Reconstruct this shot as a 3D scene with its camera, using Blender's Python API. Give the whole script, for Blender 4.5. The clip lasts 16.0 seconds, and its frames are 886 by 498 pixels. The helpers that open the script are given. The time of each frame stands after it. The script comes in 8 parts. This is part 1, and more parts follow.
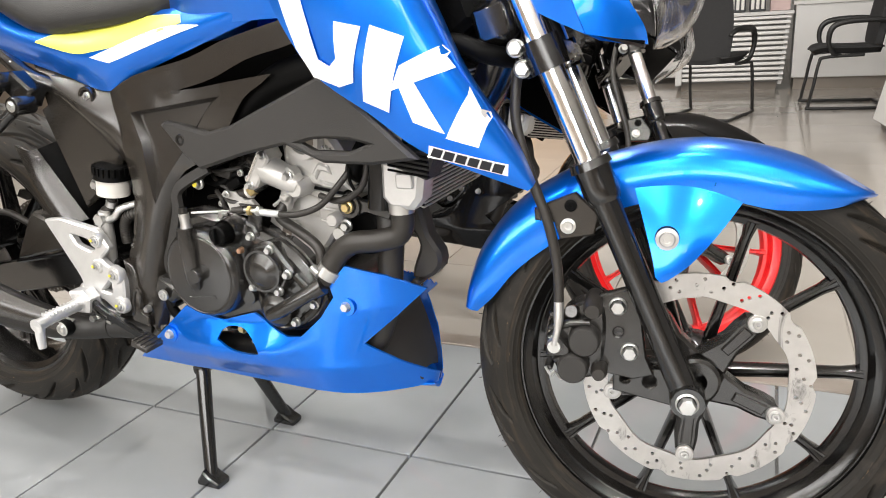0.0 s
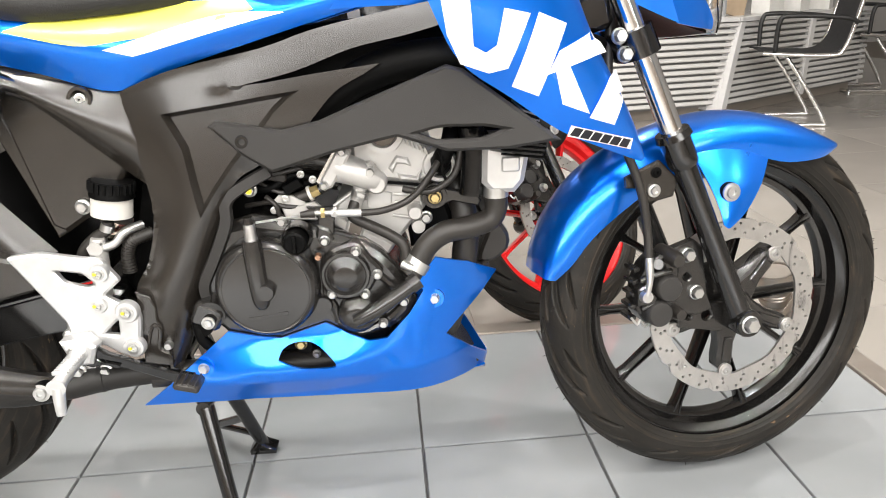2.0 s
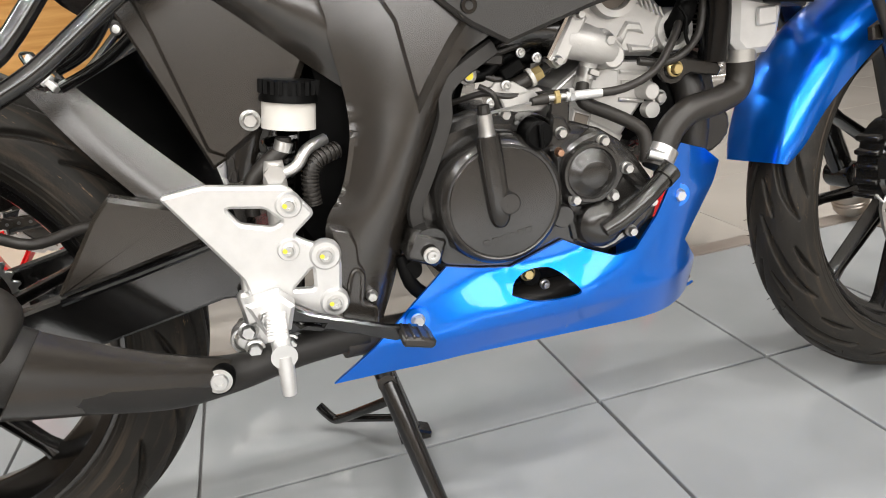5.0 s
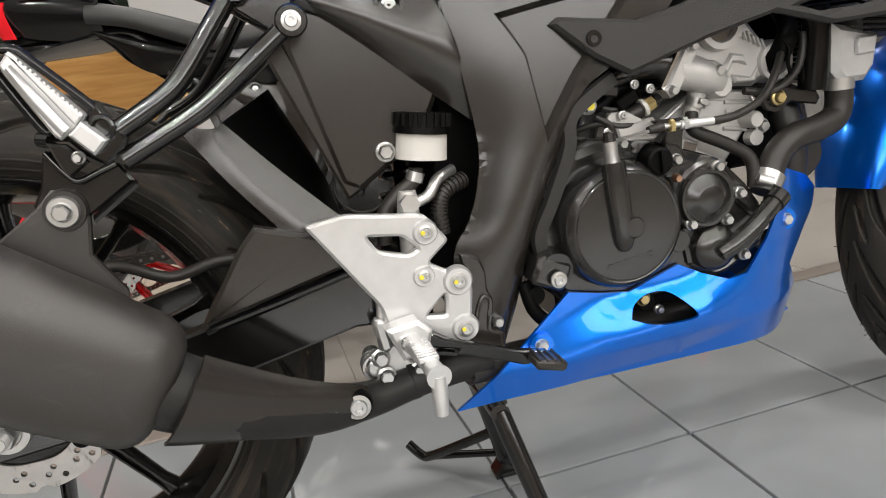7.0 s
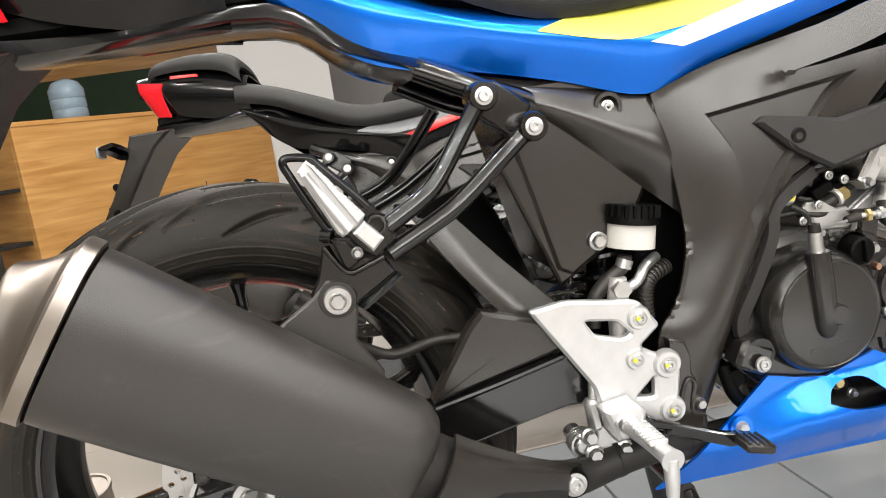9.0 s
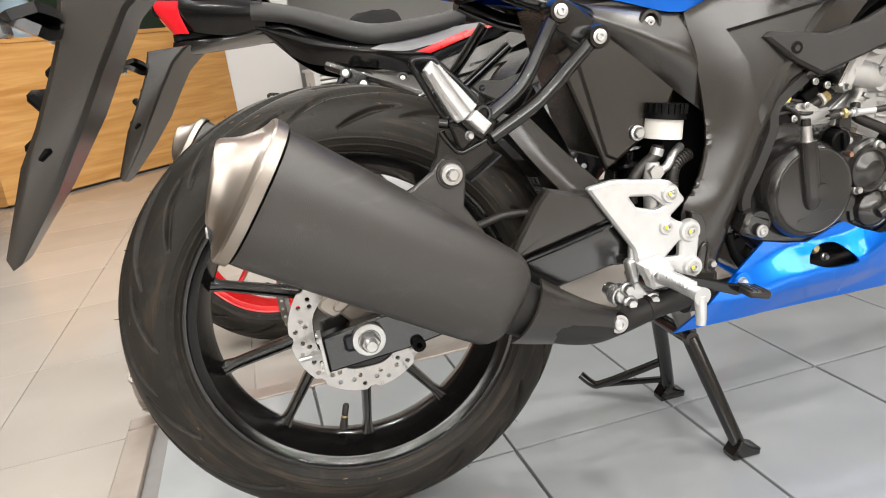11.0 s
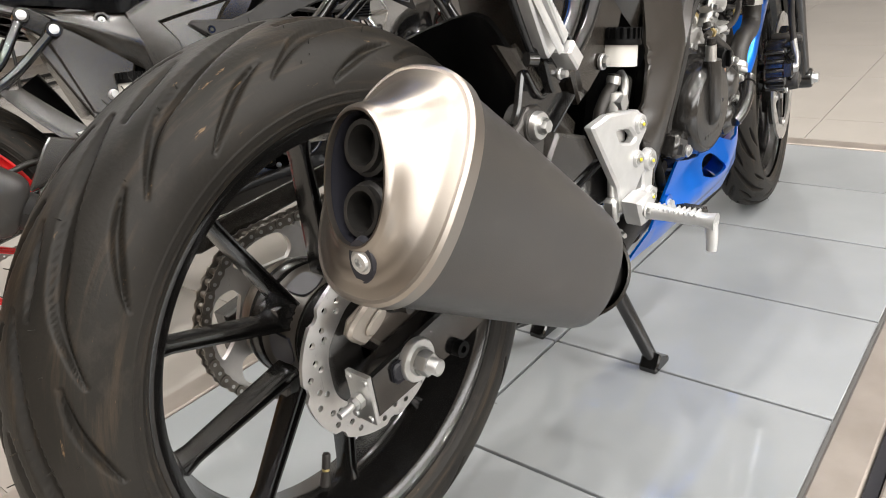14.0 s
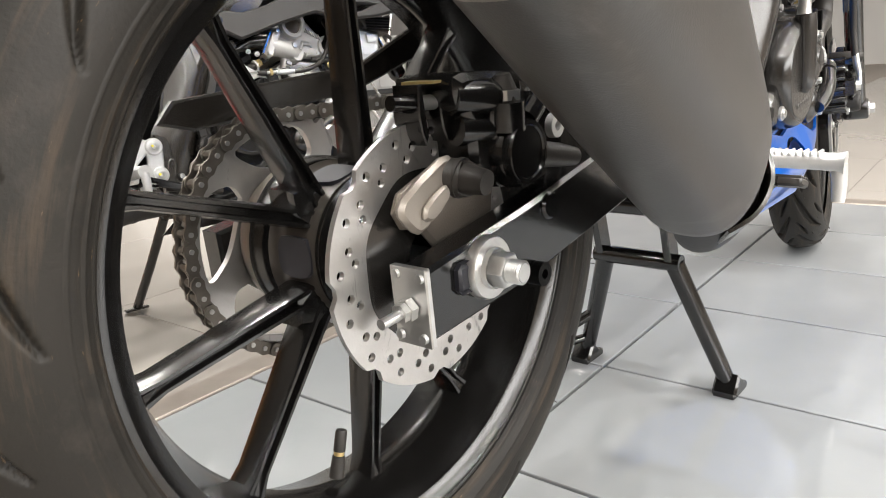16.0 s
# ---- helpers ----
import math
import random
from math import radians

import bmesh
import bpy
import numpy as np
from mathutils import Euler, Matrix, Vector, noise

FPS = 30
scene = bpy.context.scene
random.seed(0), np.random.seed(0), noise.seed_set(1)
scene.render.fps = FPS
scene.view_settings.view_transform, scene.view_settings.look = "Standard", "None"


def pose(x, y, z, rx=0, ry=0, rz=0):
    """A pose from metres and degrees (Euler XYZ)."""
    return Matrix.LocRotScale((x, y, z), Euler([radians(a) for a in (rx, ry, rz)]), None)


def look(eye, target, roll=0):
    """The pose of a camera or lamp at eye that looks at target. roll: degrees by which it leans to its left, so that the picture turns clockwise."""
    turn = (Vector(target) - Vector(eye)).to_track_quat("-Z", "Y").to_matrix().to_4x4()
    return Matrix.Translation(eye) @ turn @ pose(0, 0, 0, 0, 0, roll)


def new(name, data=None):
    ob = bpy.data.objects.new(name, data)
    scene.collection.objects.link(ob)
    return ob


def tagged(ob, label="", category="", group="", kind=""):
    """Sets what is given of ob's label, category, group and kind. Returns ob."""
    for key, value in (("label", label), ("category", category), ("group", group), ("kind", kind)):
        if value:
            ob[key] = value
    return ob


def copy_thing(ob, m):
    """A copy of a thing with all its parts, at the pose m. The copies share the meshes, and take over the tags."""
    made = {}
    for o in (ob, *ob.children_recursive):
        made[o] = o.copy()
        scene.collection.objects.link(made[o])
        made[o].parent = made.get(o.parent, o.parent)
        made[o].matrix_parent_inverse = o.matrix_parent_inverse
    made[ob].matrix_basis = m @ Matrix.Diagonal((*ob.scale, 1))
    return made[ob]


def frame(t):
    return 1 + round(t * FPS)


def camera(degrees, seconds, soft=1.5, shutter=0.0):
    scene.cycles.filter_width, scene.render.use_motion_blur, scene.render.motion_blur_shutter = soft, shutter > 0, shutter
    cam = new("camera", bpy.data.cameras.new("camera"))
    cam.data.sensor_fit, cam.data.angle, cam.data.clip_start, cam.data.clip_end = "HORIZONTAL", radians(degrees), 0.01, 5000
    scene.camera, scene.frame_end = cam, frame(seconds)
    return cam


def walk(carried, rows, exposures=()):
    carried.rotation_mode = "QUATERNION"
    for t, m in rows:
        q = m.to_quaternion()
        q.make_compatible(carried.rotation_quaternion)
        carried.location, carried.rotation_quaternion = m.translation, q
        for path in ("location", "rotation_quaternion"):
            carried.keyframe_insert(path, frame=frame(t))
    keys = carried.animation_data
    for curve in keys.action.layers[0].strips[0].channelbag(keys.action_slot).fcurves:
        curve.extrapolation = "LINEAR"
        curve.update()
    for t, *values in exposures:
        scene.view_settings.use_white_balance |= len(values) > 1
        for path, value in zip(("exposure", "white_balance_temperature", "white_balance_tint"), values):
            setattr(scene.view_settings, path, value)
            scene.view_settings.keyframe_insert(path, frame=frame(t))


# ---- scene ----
from mathutils.bvhtree import BVHTree

cam = camera(62.0, 16.0, soft=1.0)
PATH = [
    (0, (1.398, -0.922, 0.748), (0.568, 0.793, 0.142), -3.7),
    (0.5, (1.326, -1.052, 0.769), (0.614, 0.719, 0.172), -3.3),
    (1, (1.179, -1.109, 0.765), (0.73, 0.743, 0.158), -1.0),
    (1.5, (1.0, -1.124, 0.754), (0.839, 0.766, 0.12), 0.2),
    (2, (0.83, -1.069, 0.758), (0.906, 0.825, 0.121), -2.6),
    (2.5, (0.698, -0.931, 0.711), (0.931, 0.963, 0.112), -4.3),
    (3, (0.639, -0.853, 0.656), (0.958, 1.03, 0.062), -4.9),
    (3.5, (0.622, -0.811, 0.625), (1.01, 1.06, 0.033), -5.8),
    (4, (0.618, -0.803, 0.618), (1.037, 1.06, 0.023), -5.5),
    (4.5, (0.544, -0.831, 0.626), (0.959, 1.023, 0.0), -6.4),
    (4.7, (0.484, -0.85, 0.618), (0.873, 1.005, -0.022), -7.2),
    (6.8, (0.302, -0.86, 0.599), (0.708, 1.026, 0.073), -8.3),
    (7, (0.288, -0.848, 0.605), (0.689, 1.048, 0.109), -8.5),
    (7.5, (0.19, -0.818, 0.655), (0.473, 1.124, 0.273), -9.7),
    (8, (0.149, -0.814, 0.673), (0.41, 1.138, 0.323), -9.4),
    (8.5, (0.141, -0.815, 0.675), (0.395, 1.141, 0.349), -8.9),
    (9, (0.128, -0.857, 0.67), (0.403, 1.096, 0.339), -8.7),
    (9.5, (0.072, -0.971, 0.638), (0.279, 0.955, 0.139), -7.6),
    (9.7, (0.031, -0.997, 0.616), (0.279, 0.923, 0.115), -7.9),
    (11.8, (-0.217, -1.012, 0.708), (0.398, 0.789, 0.091), -8.0),
    (12, (-0.288, -0.963, 0.709), (0.536, 0.735, 0.046), -7.3),
    (12.5, (-0.4, -0.779, 0.716), (0.813, 0.637, -0.009), -9.5),
    (13, (-0.426, -0.618, 0.722), (0.835, 0.724, -0.059), -9.5),
    (13.5, (-0.417, -0.575, 0.719), (0.871, 0.711, -0.11), -8.4),
    (14, (-0.412, -0.568, 0.711), (0.916, 0.678, -0.114), -7.4),
    (14.5, (-0.439, -0.534, 0.648), (0.885, 0.754, -0.119), -7.0),
    (15, (-0.408, -0.461, 0.512), (0.975, 0.831, -0.135), -6.4),
    (15.5, (-0.383, -0.436, 0.472), (1.067, 0.837, -0.056), -4.5),
    (16, (-0.381, -0.418, 0.474), (1.079, 0.841, -0.059), -4.2),
]
EXPOSURES = [(0, 0.14), (1.5, 0.28), (2.5, 0.26), (3, 0.2), (4.5, 0.12), (7.0, -0.46), (8.0, -0.34), (9, -0.06), (12, 0.12), (13, 0.15), (14, 0.15), (15, 0.38), (16, 0.55)]
walk(cam, [(t, look(eye, aim, roll)) for t, eye, aim, roll in PATH], EXPOSURES)
GROUND = -0.06
LAMP_W = 23.0
SOUTH_FILL_W = 330.0

# ---- light ----
world = bpy.data.worlds.new("world")
scene.world = world
world.use_nodes = True
world.node_tree.nodes["Background"].inputs["Color"].default_value = (0.9, 0.95, 1.0, 1)
world.node_tree.nodes["Background"].inputs["Strength"].default_value = 0.25


def area(name, x, y, z, sx, sy, watts, colour=(1, 0.97, 0.93), target=None):
    lamp = bpy.data.lights.new(name, "AREA")
    lamp.shape, lamp.size, lamp.size_y, lamp.energy, lamp.color = "RECTANGLE", sx, sy, watts, colour
    ob = new(name, lamp)
    ob.matrix_world = look((x, y, z), target or (x, y + 0.001, z - 1))
    return ob


CEIL = 3.0
DOWNLIGHTS = [(-2.0 + 1.5 * i + 0.2 * (j % 2), -4.1 + 1.4 * j) for i in range(5) for j in range(6) if i < 3 or j < 3] + [(-0.7, 4.4)]
for lx, ly in DOWNLIGHTS:
    lamp = area("ceiling_lamp", lx, ly, CEIL - 0.04, 0.055, 0.055, LAMP_W)
    lamp.data.shape = "DISK"
# added fill from the unseen south side, brightens the bike's near flank
area("shop_window_light", 0.5, -5.6, 1.95, 9.0, 1.6, SOUTH_FILL_W, (1.0, 0.975, 0.945), (0.5, 0, 0.9))


# ---- materials ----
def shader(name, base, rough=0.5, metal=0.0, coat=0.0, spec=0.5, vary=0.12, scale=30.0, bump=0.0, bump_scale=200.0,
           rough_vary=0.08, tint=None, coat_rough=0.03, alpha=1.0, trans=0.0, ior=1.45):
    m = bpy.data.materials.new(name)
    m.use_nodes = True
    nt = m.node_tree
    b = nt.nodes["Principled BSDF"]
    b.inputs["Metallic"].default_value = metal
    b.inputs["IOR"].default_value = ior
    b.inputs["Specular IOR Level"].default_value = spec
    b.inputs["Coat Weight"].default_value = coat
    b.inputs["Coat Roughness"].default_value = coat_rough
    b.inputs["Transmission Weight"].default_value = trans
    co = nt.nodes.new("ShaderNodeTexCoord")
    n1 = nt.nodes.new("ShaderNodeTexNoise")
    n1.inputs["Scale"].default_value = scale
    n1.inputs["Detail"].default_value = 5
    nt.links.new(co.outputs["Object"], n1.inputs["Vector"])
    ramp = nt.nodes.new("ShaderNodeMix")
    ramp.data_type = "RGBA"
    lo = [c * (1 - vary) for c in base]
    hi = tint or [min(1, c * (1 + vary)) for c in base]
    ramp.inputs["A"].default_value = (*lo, 1)
    ramp.inputs["B"].default_value = (*hi, 1)
    nt.links.new(n1.outputs["Fac"], ramp.inputs["Factor"])
    nt.links.new(ramp.outputs["Result"], b.inputs["Base Color"])
    mr = nt.nodes.new("ShaderNodeMapRange")
    mr.inputs["To Min"].default_value = max(0.01, rough - rough_vary)
    mr.inputs["To Max"].default_value = min(1, rough + rough_vary)
    n2 = nt.nodes.new("ShaderNodeTexNoise")
    n2.inputs["Scale"].default_value = scale * 0.3
    n2.inputs["Detail"].default_value = 3
    nt.links.new(co.outputs["Object"], n2.inputs["Vector"])
    nt.links.new(n2.outputs["Fac"], mr.inputs["Value"])
    nt.links.new(mr.outputs["Result"], b.inputs["Roughness"])
    if bump:
        n3 = nt.nodes.new("ShaderNodeTexNoise")
        n3.inputs["Scale"].default_value = bump_scale
        n3.inputs["Detail"].default_value = 4
        nt.links.new(co.outputs["Object"], n3.inputs["Vector"])
        bp = nt.nodes.new("ShaderNodeBump")
        bp.inputs["Strength"].default_value = bump
        bp.inputs["Distance"].default_value = 0.001
        nt.links.new(n3.outputs["Fac"], bp.inputs["Height"])
        nt.links.new(bp.outputs["Normal"], b.inputs["Normal"])
    return m


def glow(name, colour, strength):
    m = bpy.data.materials.new(name)
    m.use_nodes = True
    b = m.node_tree.nodes["Principled BSDF"]
    b.inputs["Base Color"].default_value = (*colour, 1)
    b.inputs["Emission Color"].default_value = (*colour, 1)
    b.inputs["Emission Strength"].default_value = strength
    return m


BLUE = shader("blue_metallic_paint", (0.0, 0.192, 0.91), 0.28, 0.80, 0.75, vary=0.0, scale=40, rough_vary=0.015, coat_rough=0.022)
GLOSS = shader("gloss_black_paint", (0.004, 0.004, 0.0043), 0.14, 0, 0.0, scale=60, rough_vary=0.05)
GUARD = shader("grained_grey_black_plastic", (0.024, 0.0225, 0.021), 0.5, 0, 0, spec=0.5, scale=20, bump=0.6, bump_scale=1400)
CASTGREY = shader("grey_brown_cast_alloy", (0.20, 0.175, 0.15), 0.42, 0.7, 0, vary=0.15, scale=40, bump=0.4, bump_scale=900)
SATIN = shader("satin_black_plastic", (0.0175, 0.0148, 0.0120), 0.25, 0, 0, spec=1.0, scale=14, bump=0.06, bump_scale=900, rough_vary=0.05)
# base and specular cut below real plastic, painting shade into gaps and inner parts
MATTE = shader("shade_deepened_matte_black", (0.0022, 0.0022, 0.0022), 0.46, 0, 0, spec=0.1, scale=30, bump=0.25, bump_scale=700)
ENGINE = shader("black_engine_paint", (0.0145, 0.0135, 0.0125), 0.20, 0.05, 0, spec=1.0, scale=40, bump=0.06, bump_scale=900)
FRAME = shader("black_enamel_steel", (0.0055, 0.0053, 0.0052), 0.15, 0, 0.0, spec=1.0, scale=40, bump=0.05, bump_scale=300)
CAN = shader("heatproof_grey_black_paint", (0.028, 0.025, 0.022), 0.40, 0.0, 0, spec=0.9, vary=0.2, scale=9, bump=0.2, bump_scale=900, rough_vary=0.12)
PIPE = shader("dull_black_exhaust_paint", (0.013, 0.012, 0.011), 0.5, 0, 0, spec=0.5, vary=0.25, scale=25, bump=0.2, bump_scale=700)
WHEELB = shader("grained_black_wheel_paint", (0.0050, 0.0047, 0.0045), 0.18, 0, 0, spec=0.8, scale=60, bump=0.10, bump_scale=420, rough_vary=0.05)
HUBM = shader("satin_grey_brown_hub_paint", (0.050, 0.043, 0.036), 0.34, 0.2, 0, spec=0.8, vary=0.2, scale=30, bump=0.12, bump_scale=500)
BRACKET = shader("dull_cast_bracket_alloy", (0.36, 0.325, 0.285), 0.40, 0.6, 0, vary=0.15, scale=50, bump=0.12, bump_scale=700)
CALIP = shader("black_caliper_paint", (0.0045, 0.0043, 0.0042), 0.17, 0, 0, spec=0.6, scale=80, bump=0.08, bump_scale=600)
RUBBER = shader("tyre_rubber", (0.006, 0.0056, 0.005), 0.50, 0, 0, spec=0.22, vary=0.2, scale=8, bump=0.3, bump_scale=260, tint=(0.030, 0.027, 0.023))
HOSE = shader("hose_rubber", (0.024, 0.0215, 0.019), 0.42, 0, 0, scale=30, bump=0.2, bump_scale=500)
ALU = shader("cast_aluminium", (0.54, 0.53, 0.51), 0.38, 0.5, 0, scale=40, bump=0.45, bump_scale=900)
SILVER = shader("satin_silver_aluminium", (0.64, 0.64, 0.635), 0.36, 0.65, 0, scale=60, bump=0.1, bump_scale=1200)
CHROME = shader("bright_plated_steel", (0.85, 0.85, 0.85), 0.14, 1.0, 0, vary=0.03, scale=40, rough_vary=0.05)
ZINC = shader("zinc_plated_steel", (0.58, 0.58, 0.57), 0.32, 0.9, 0, scale=80, bump=0.1)
DISC = shader("ground_steel_disc", (0.50, 0.49, 0.475), 0.34, 0.85, 0, vary=0.18, scale=50, bump=0.15, bump_scale=500)
BRUSHED = shader("brushed_stainless_steel", (0.35, 0.315, 0.28), 0.37, 1.0, 0, vary=0.06, scale=20, bump=0.05, bump_scale=400)
CHAINM = shader("oiled_chain_steel", (0.19, 0.172, 0.15), 0.36, 0.85, 0, vary=0.3, scale=120)
RED = shader("red_enamel", (0.72, 0.012, 0.014), 0.3, 0, 0.5, vary=0.05, scale=60)
WHITE = shader("white_decal", (0.85, 0.85, 0.85), 0.3, 0, 0.8, vary=0.02)
YELLOW = shader("yellow_decal", (0.80, 0.80, 0.13), 0.3, 0, 0.8, vary=0.02)
GREYDECAL = shader("grey_decal", (0.16, 0.16, 0.17), 0.3, 0, 0.8, vary=0.05)
# printed bars, and the painted-in darkness of recesses and slots
INK_SHADE = shader("black_ink", (0.015, 0.015, 0.02), 0.4)
SEATM = shader("black_seat_vinyl", (0.014, 0.0135, 0.013), 0.55, 0, 0, scale=60, bump=0.5, bump_scale=500)
CLEARP = shader("clear_lens_plastic", (0.56, 0.58, 0.59), 0.09, 0.45, 0.8, vary=0.15, scale=90, bump=0.6, bump_scale=140)
LENS = shader("clear_plastic_cover", (1, 1, 1), 0.03, 0, 0, vary=0.0, trans=1.0, rough_vary=0.02)
TAILRED = shader("red_tail_lens", (0.75, 0.01, 0.02), 0.15, 0, 0.8, vary=0.1)
FLUID = shader("milky_plastic", (0.60, 0.58, 0.54), 0.3, 0, 0, vary=0.05)
MARK = shader("yellow_paint_mark", (0.78, 0.66, 0.05), 0.5)
COPPER = shader("copper_washer_metal", (0.50, 0.30, 0.20), 0.32, 0.9)
BRASS = shader("yellow_passivated_steel", (0.62, 0.48, 0.22), 0.35, 0.8)


def scuffed(m, colour, scale, lo, hi, stretch=(1, 1, 1)):
    """Adds dusty scuff marks with a shape of their own to a material."""
    nt = m.node_tree
    b = nt.nodes["Principled BSDF"]
    co = nt.nodes.new("ShaderNodeTexCoord")
    mp = nt.nodes.new("ShaderNodeMapping")
    mp.inputs["Scale"].default_value = stretch
    n = nt.nodes.new("ShaderNodeTexNoise")
    n.inputs["Scale"].default_value, n.inputs["Detail"].default_value, n.inputs["Roughness"].default_value = scale, 9, 0.7
    n.inputs["Distortion"].default_value = 1.2
    r = nt.nodes.new("ShaderNodeMapRange")
    r.inputs["From Min"].default_value, r.inputs["From Max"].default_value = lo, hi
    mix = nt.nodes.new("ShaderNodeMix")
    mix.data_type = "RGBA"
    mix.inputs["B"].default_value = (*colour, 1)
    src = b.inputs["Base Color"].links[0].from_socket
    nt.links.new(co.outputs["Object"], mp.inputs["Vector"])
    nt.links.new(mp.outputs["Vector"], n.inputs["Vector"])
    nt.links.new(n.outputs["Fac"], r.inputs["Value"])
    nt.links.new(r.outputs["Result"], mix.inputs["Factor"])
    nt.links.new(src, mix.inputs["A"])
    nt.links.new(mix.outputs["Result"], b.inputs["Base Color"])




def worn_tyre(m):
    """Brown dust and scuffs that run round the tyre, seen from the wheel's own centre."""
    nt = m.node_tree
    b = nt.nodes["Principled BSDF"]
    co = nt.nodes.new("ShaderNodeTexCoord")
    sep = nt.nodes.new("ShaderNodeSeparateXYZ")
    nt.links.new(co.outputs["Object"], sep.inputs[0])

    def maths(op, a, c):
        n = nt.nodes.new("ShaderNodeMath")
        n.operation = op
        for k, v in enumerate((a, c)):
            if isinstance(v, (int, float)):
                n.inputs[k].default_value = v
            else:
                nt.links.new(v, n.inputs[k])
        return n.outputs[0]
    r = maths("SQRT", maths("ADD", maths("MULTIPLY", sep.outputs[0], sep.outputs[0]), maths("MULTIPLY", sep.outputs[2], sep.outputs[2])), 0.0)
    ang = maths("ARCTAN2", sep.outputs[2], sep.outputs[0])
    src = b.inputs["Base Color"].links[0].from_socket
    for sc, lo, hi, colour in (((95, 95, 2.2), 0.53, 0.80, (0.060, 0.044, 0.030)), ((26, 26, 5.0), 0.58, 0.86, (0.042, 0.036, 0.030)), ((160, 60, 9.0), 0.66, 0.72, (0.20, 0.13, 0.07))):
        comb = nt.nodes.new("ShaderNodeCombineXYZ")
        nt.links.new(maths("MULTIPLY", r, sc[0]), comb.inputs[0])
        nt.links.new(maths("MULTIPLY", sep.outputs[1], sc[1]), comb.inputs[1])
        nt.links.new(maths("MULTIPLY", ang, sc[2]), comb.inputs[2])
        n = nt.nodes.new("ShaderNodeTexNoise")
        n.inputs["Scale"].default_value, n.inputs["Detail"].default_value, n.inputs["Roughness"].default_value = 1.0, 6, 0.65
        nt.links.new(comb.outputs[0], n.inputs["Vector"])
        mr = nt.nodes.new("ShaderNodeMapRange")
        mr.inputs["From Min"].default_value, mr.inputs["From Max"].default_value = lo, hi
        nt.links.new(n.outputs["Fac"], mr.inputs["Value"])
        mix = nt.nodes.new("ShaderNodeMix")
        mix.data_type = "RGBA"
        mix.inputs["B"].default_value = (*colour, 1)
        nt.links.new(mr.outputs["Result"], mix.inputs["Factor"])
        nt.links.new(src, mix.inputs["A"])
        src = mix.outputs["Result"]
    nt.links.new(src, b.inputs["Base Color"])


worn_tyre(RUBBER)
scuffed(DISC, (0.17, 0.165, 0.16), 46.0, 0.57, 0.70, (1, 1, 0.35))
scuffed(CAN, (0.10, 0.095, 0.09), 6.0, 0.55, 0.92, (1, 1, 2.0))
scuffed(CAN, (0.13, 0.12, 0.11), 34.0, 0.66, 0.86, (1, 1, 0.5))


# ---- geometry helpers ----
def crom(p, n):
    """Points of a smooth curve through the points p, n steps to a span."""
    p = [Vector(q) for q in p]
    if n < 2 or len(p) < 3:
        return p
    out = []
    for i in range(len(p) - 1):
        a, b, c, d = p[max(i - 1, 0)], p[i], p[i + 1], p[min(i + 2, len(p) - 1)]
        for k in range(n):
            t = k / n
            out.append(0.5 * ((2 * b) + (c - a) * t + (2 * a - 5 * b + 4 * c - d) * t * t + (3 * b - a - 3 * c + d) * t ** 3))
    return out + [p[-1]]


def part(name, bm, material, parent=None, label="", m=None, sharp=38, mirror=False):
    if m is not None:
        bm.transform(m)
    if mirror:
        bm.transform(Matrix.Diagonal((1, -1, 1, 1)))
    bmesh.ops.recalc_face_normals(bm, faces=bm.faces)
    me = bpy.data.meshes.new(name)
    bm.to_mesh(me)
    bm.free()
    me.shade_smooth()
    me.set_sharp_from_angle(angle=radians(sharp))
    me.materials.append(material)
    ob = new(name, me)
    ob.parent = parent
    if label:
        ob["label"] = label
    return ob


def thing(name, label, category, m=None, **kw):
    ob = new(name)
    ob.matrix_basis = m or Matrix()
    return tagged(ob, label, category, **kw)


def tube(path, r, seg=12, n=4, bm=None, closed_ends=True):
    bm = bm or bmesh.new()
    pts = crom(path, n)
    if not isinstance(r, (int, float)):
        rr = [v.x for v in crom([(a, 0, 0) for a in r], n)]
    else:
        rr = [r] * len(pts)
    rings, up = [], None
    for i, p in enumerate(pts):
        d = (pts[min(i + 1, len(pts) - 1)] - pts[max(i - 1, 0)]).normalized()
        if up is None:
            up = d.orthogonal().normalized()
        up = (up - d * up.dot(d)).normalized()
        side = d.cross(up)
        rings.append([bm.verts.new(p + (up * math.cos(a) + side * math.sin(a)) * rr[i])
                      for a in [2 * math.pi * k / seg for k in range(seg)]])
    for a, b in zip(rings, rings[1:]):
        for k in range(seg):
            bm.faces.new((a[k], a[(k + 1) % seg], b[(k + 1) % seg], b[k]))
    if closed_ends:
        bm.faces.new(rings[0][::-1])
        bm.faces.new(rings[-1])
    return bm


def lathe(profile, seg=48, c=(0, 0, 0), bm=None, close=False):
    """Turns (radius, y) points round the y axis through c."""
    bm = bm or bmesh.new()
    rings = []
    for r, y in profile:
        if r < 1e-5:
            rings.append([bm.verts.new((c[0], c[1] + y, c[2]))])
        else:
            rings.append([bm.verts.new((c[0] + r * math.cos(a), c[1] + y, c[2] + r * math.sin(a)))
                          for a in [2 * math.pi * k / seg for k in range(seg)]])
    pairs = list(zip(rings, rings[1:])) + ([(rings[-1], rings[0])] if close else [])
    for a, b in pairs:
        for k in range(seg):
            j = (k + 1) % seg
            if len(a) == 1 and len(b) == 1:
                continue
            if len(a) == 1:
                bm.faces.new((a[0], b[j], b[k]))
            elif len(b) == 1:
                bm.faces.new((a[k], a[j], b[0]))
            else:
                bm.faces.new((a[k], a[j], b[j], b[k]))
    return bm


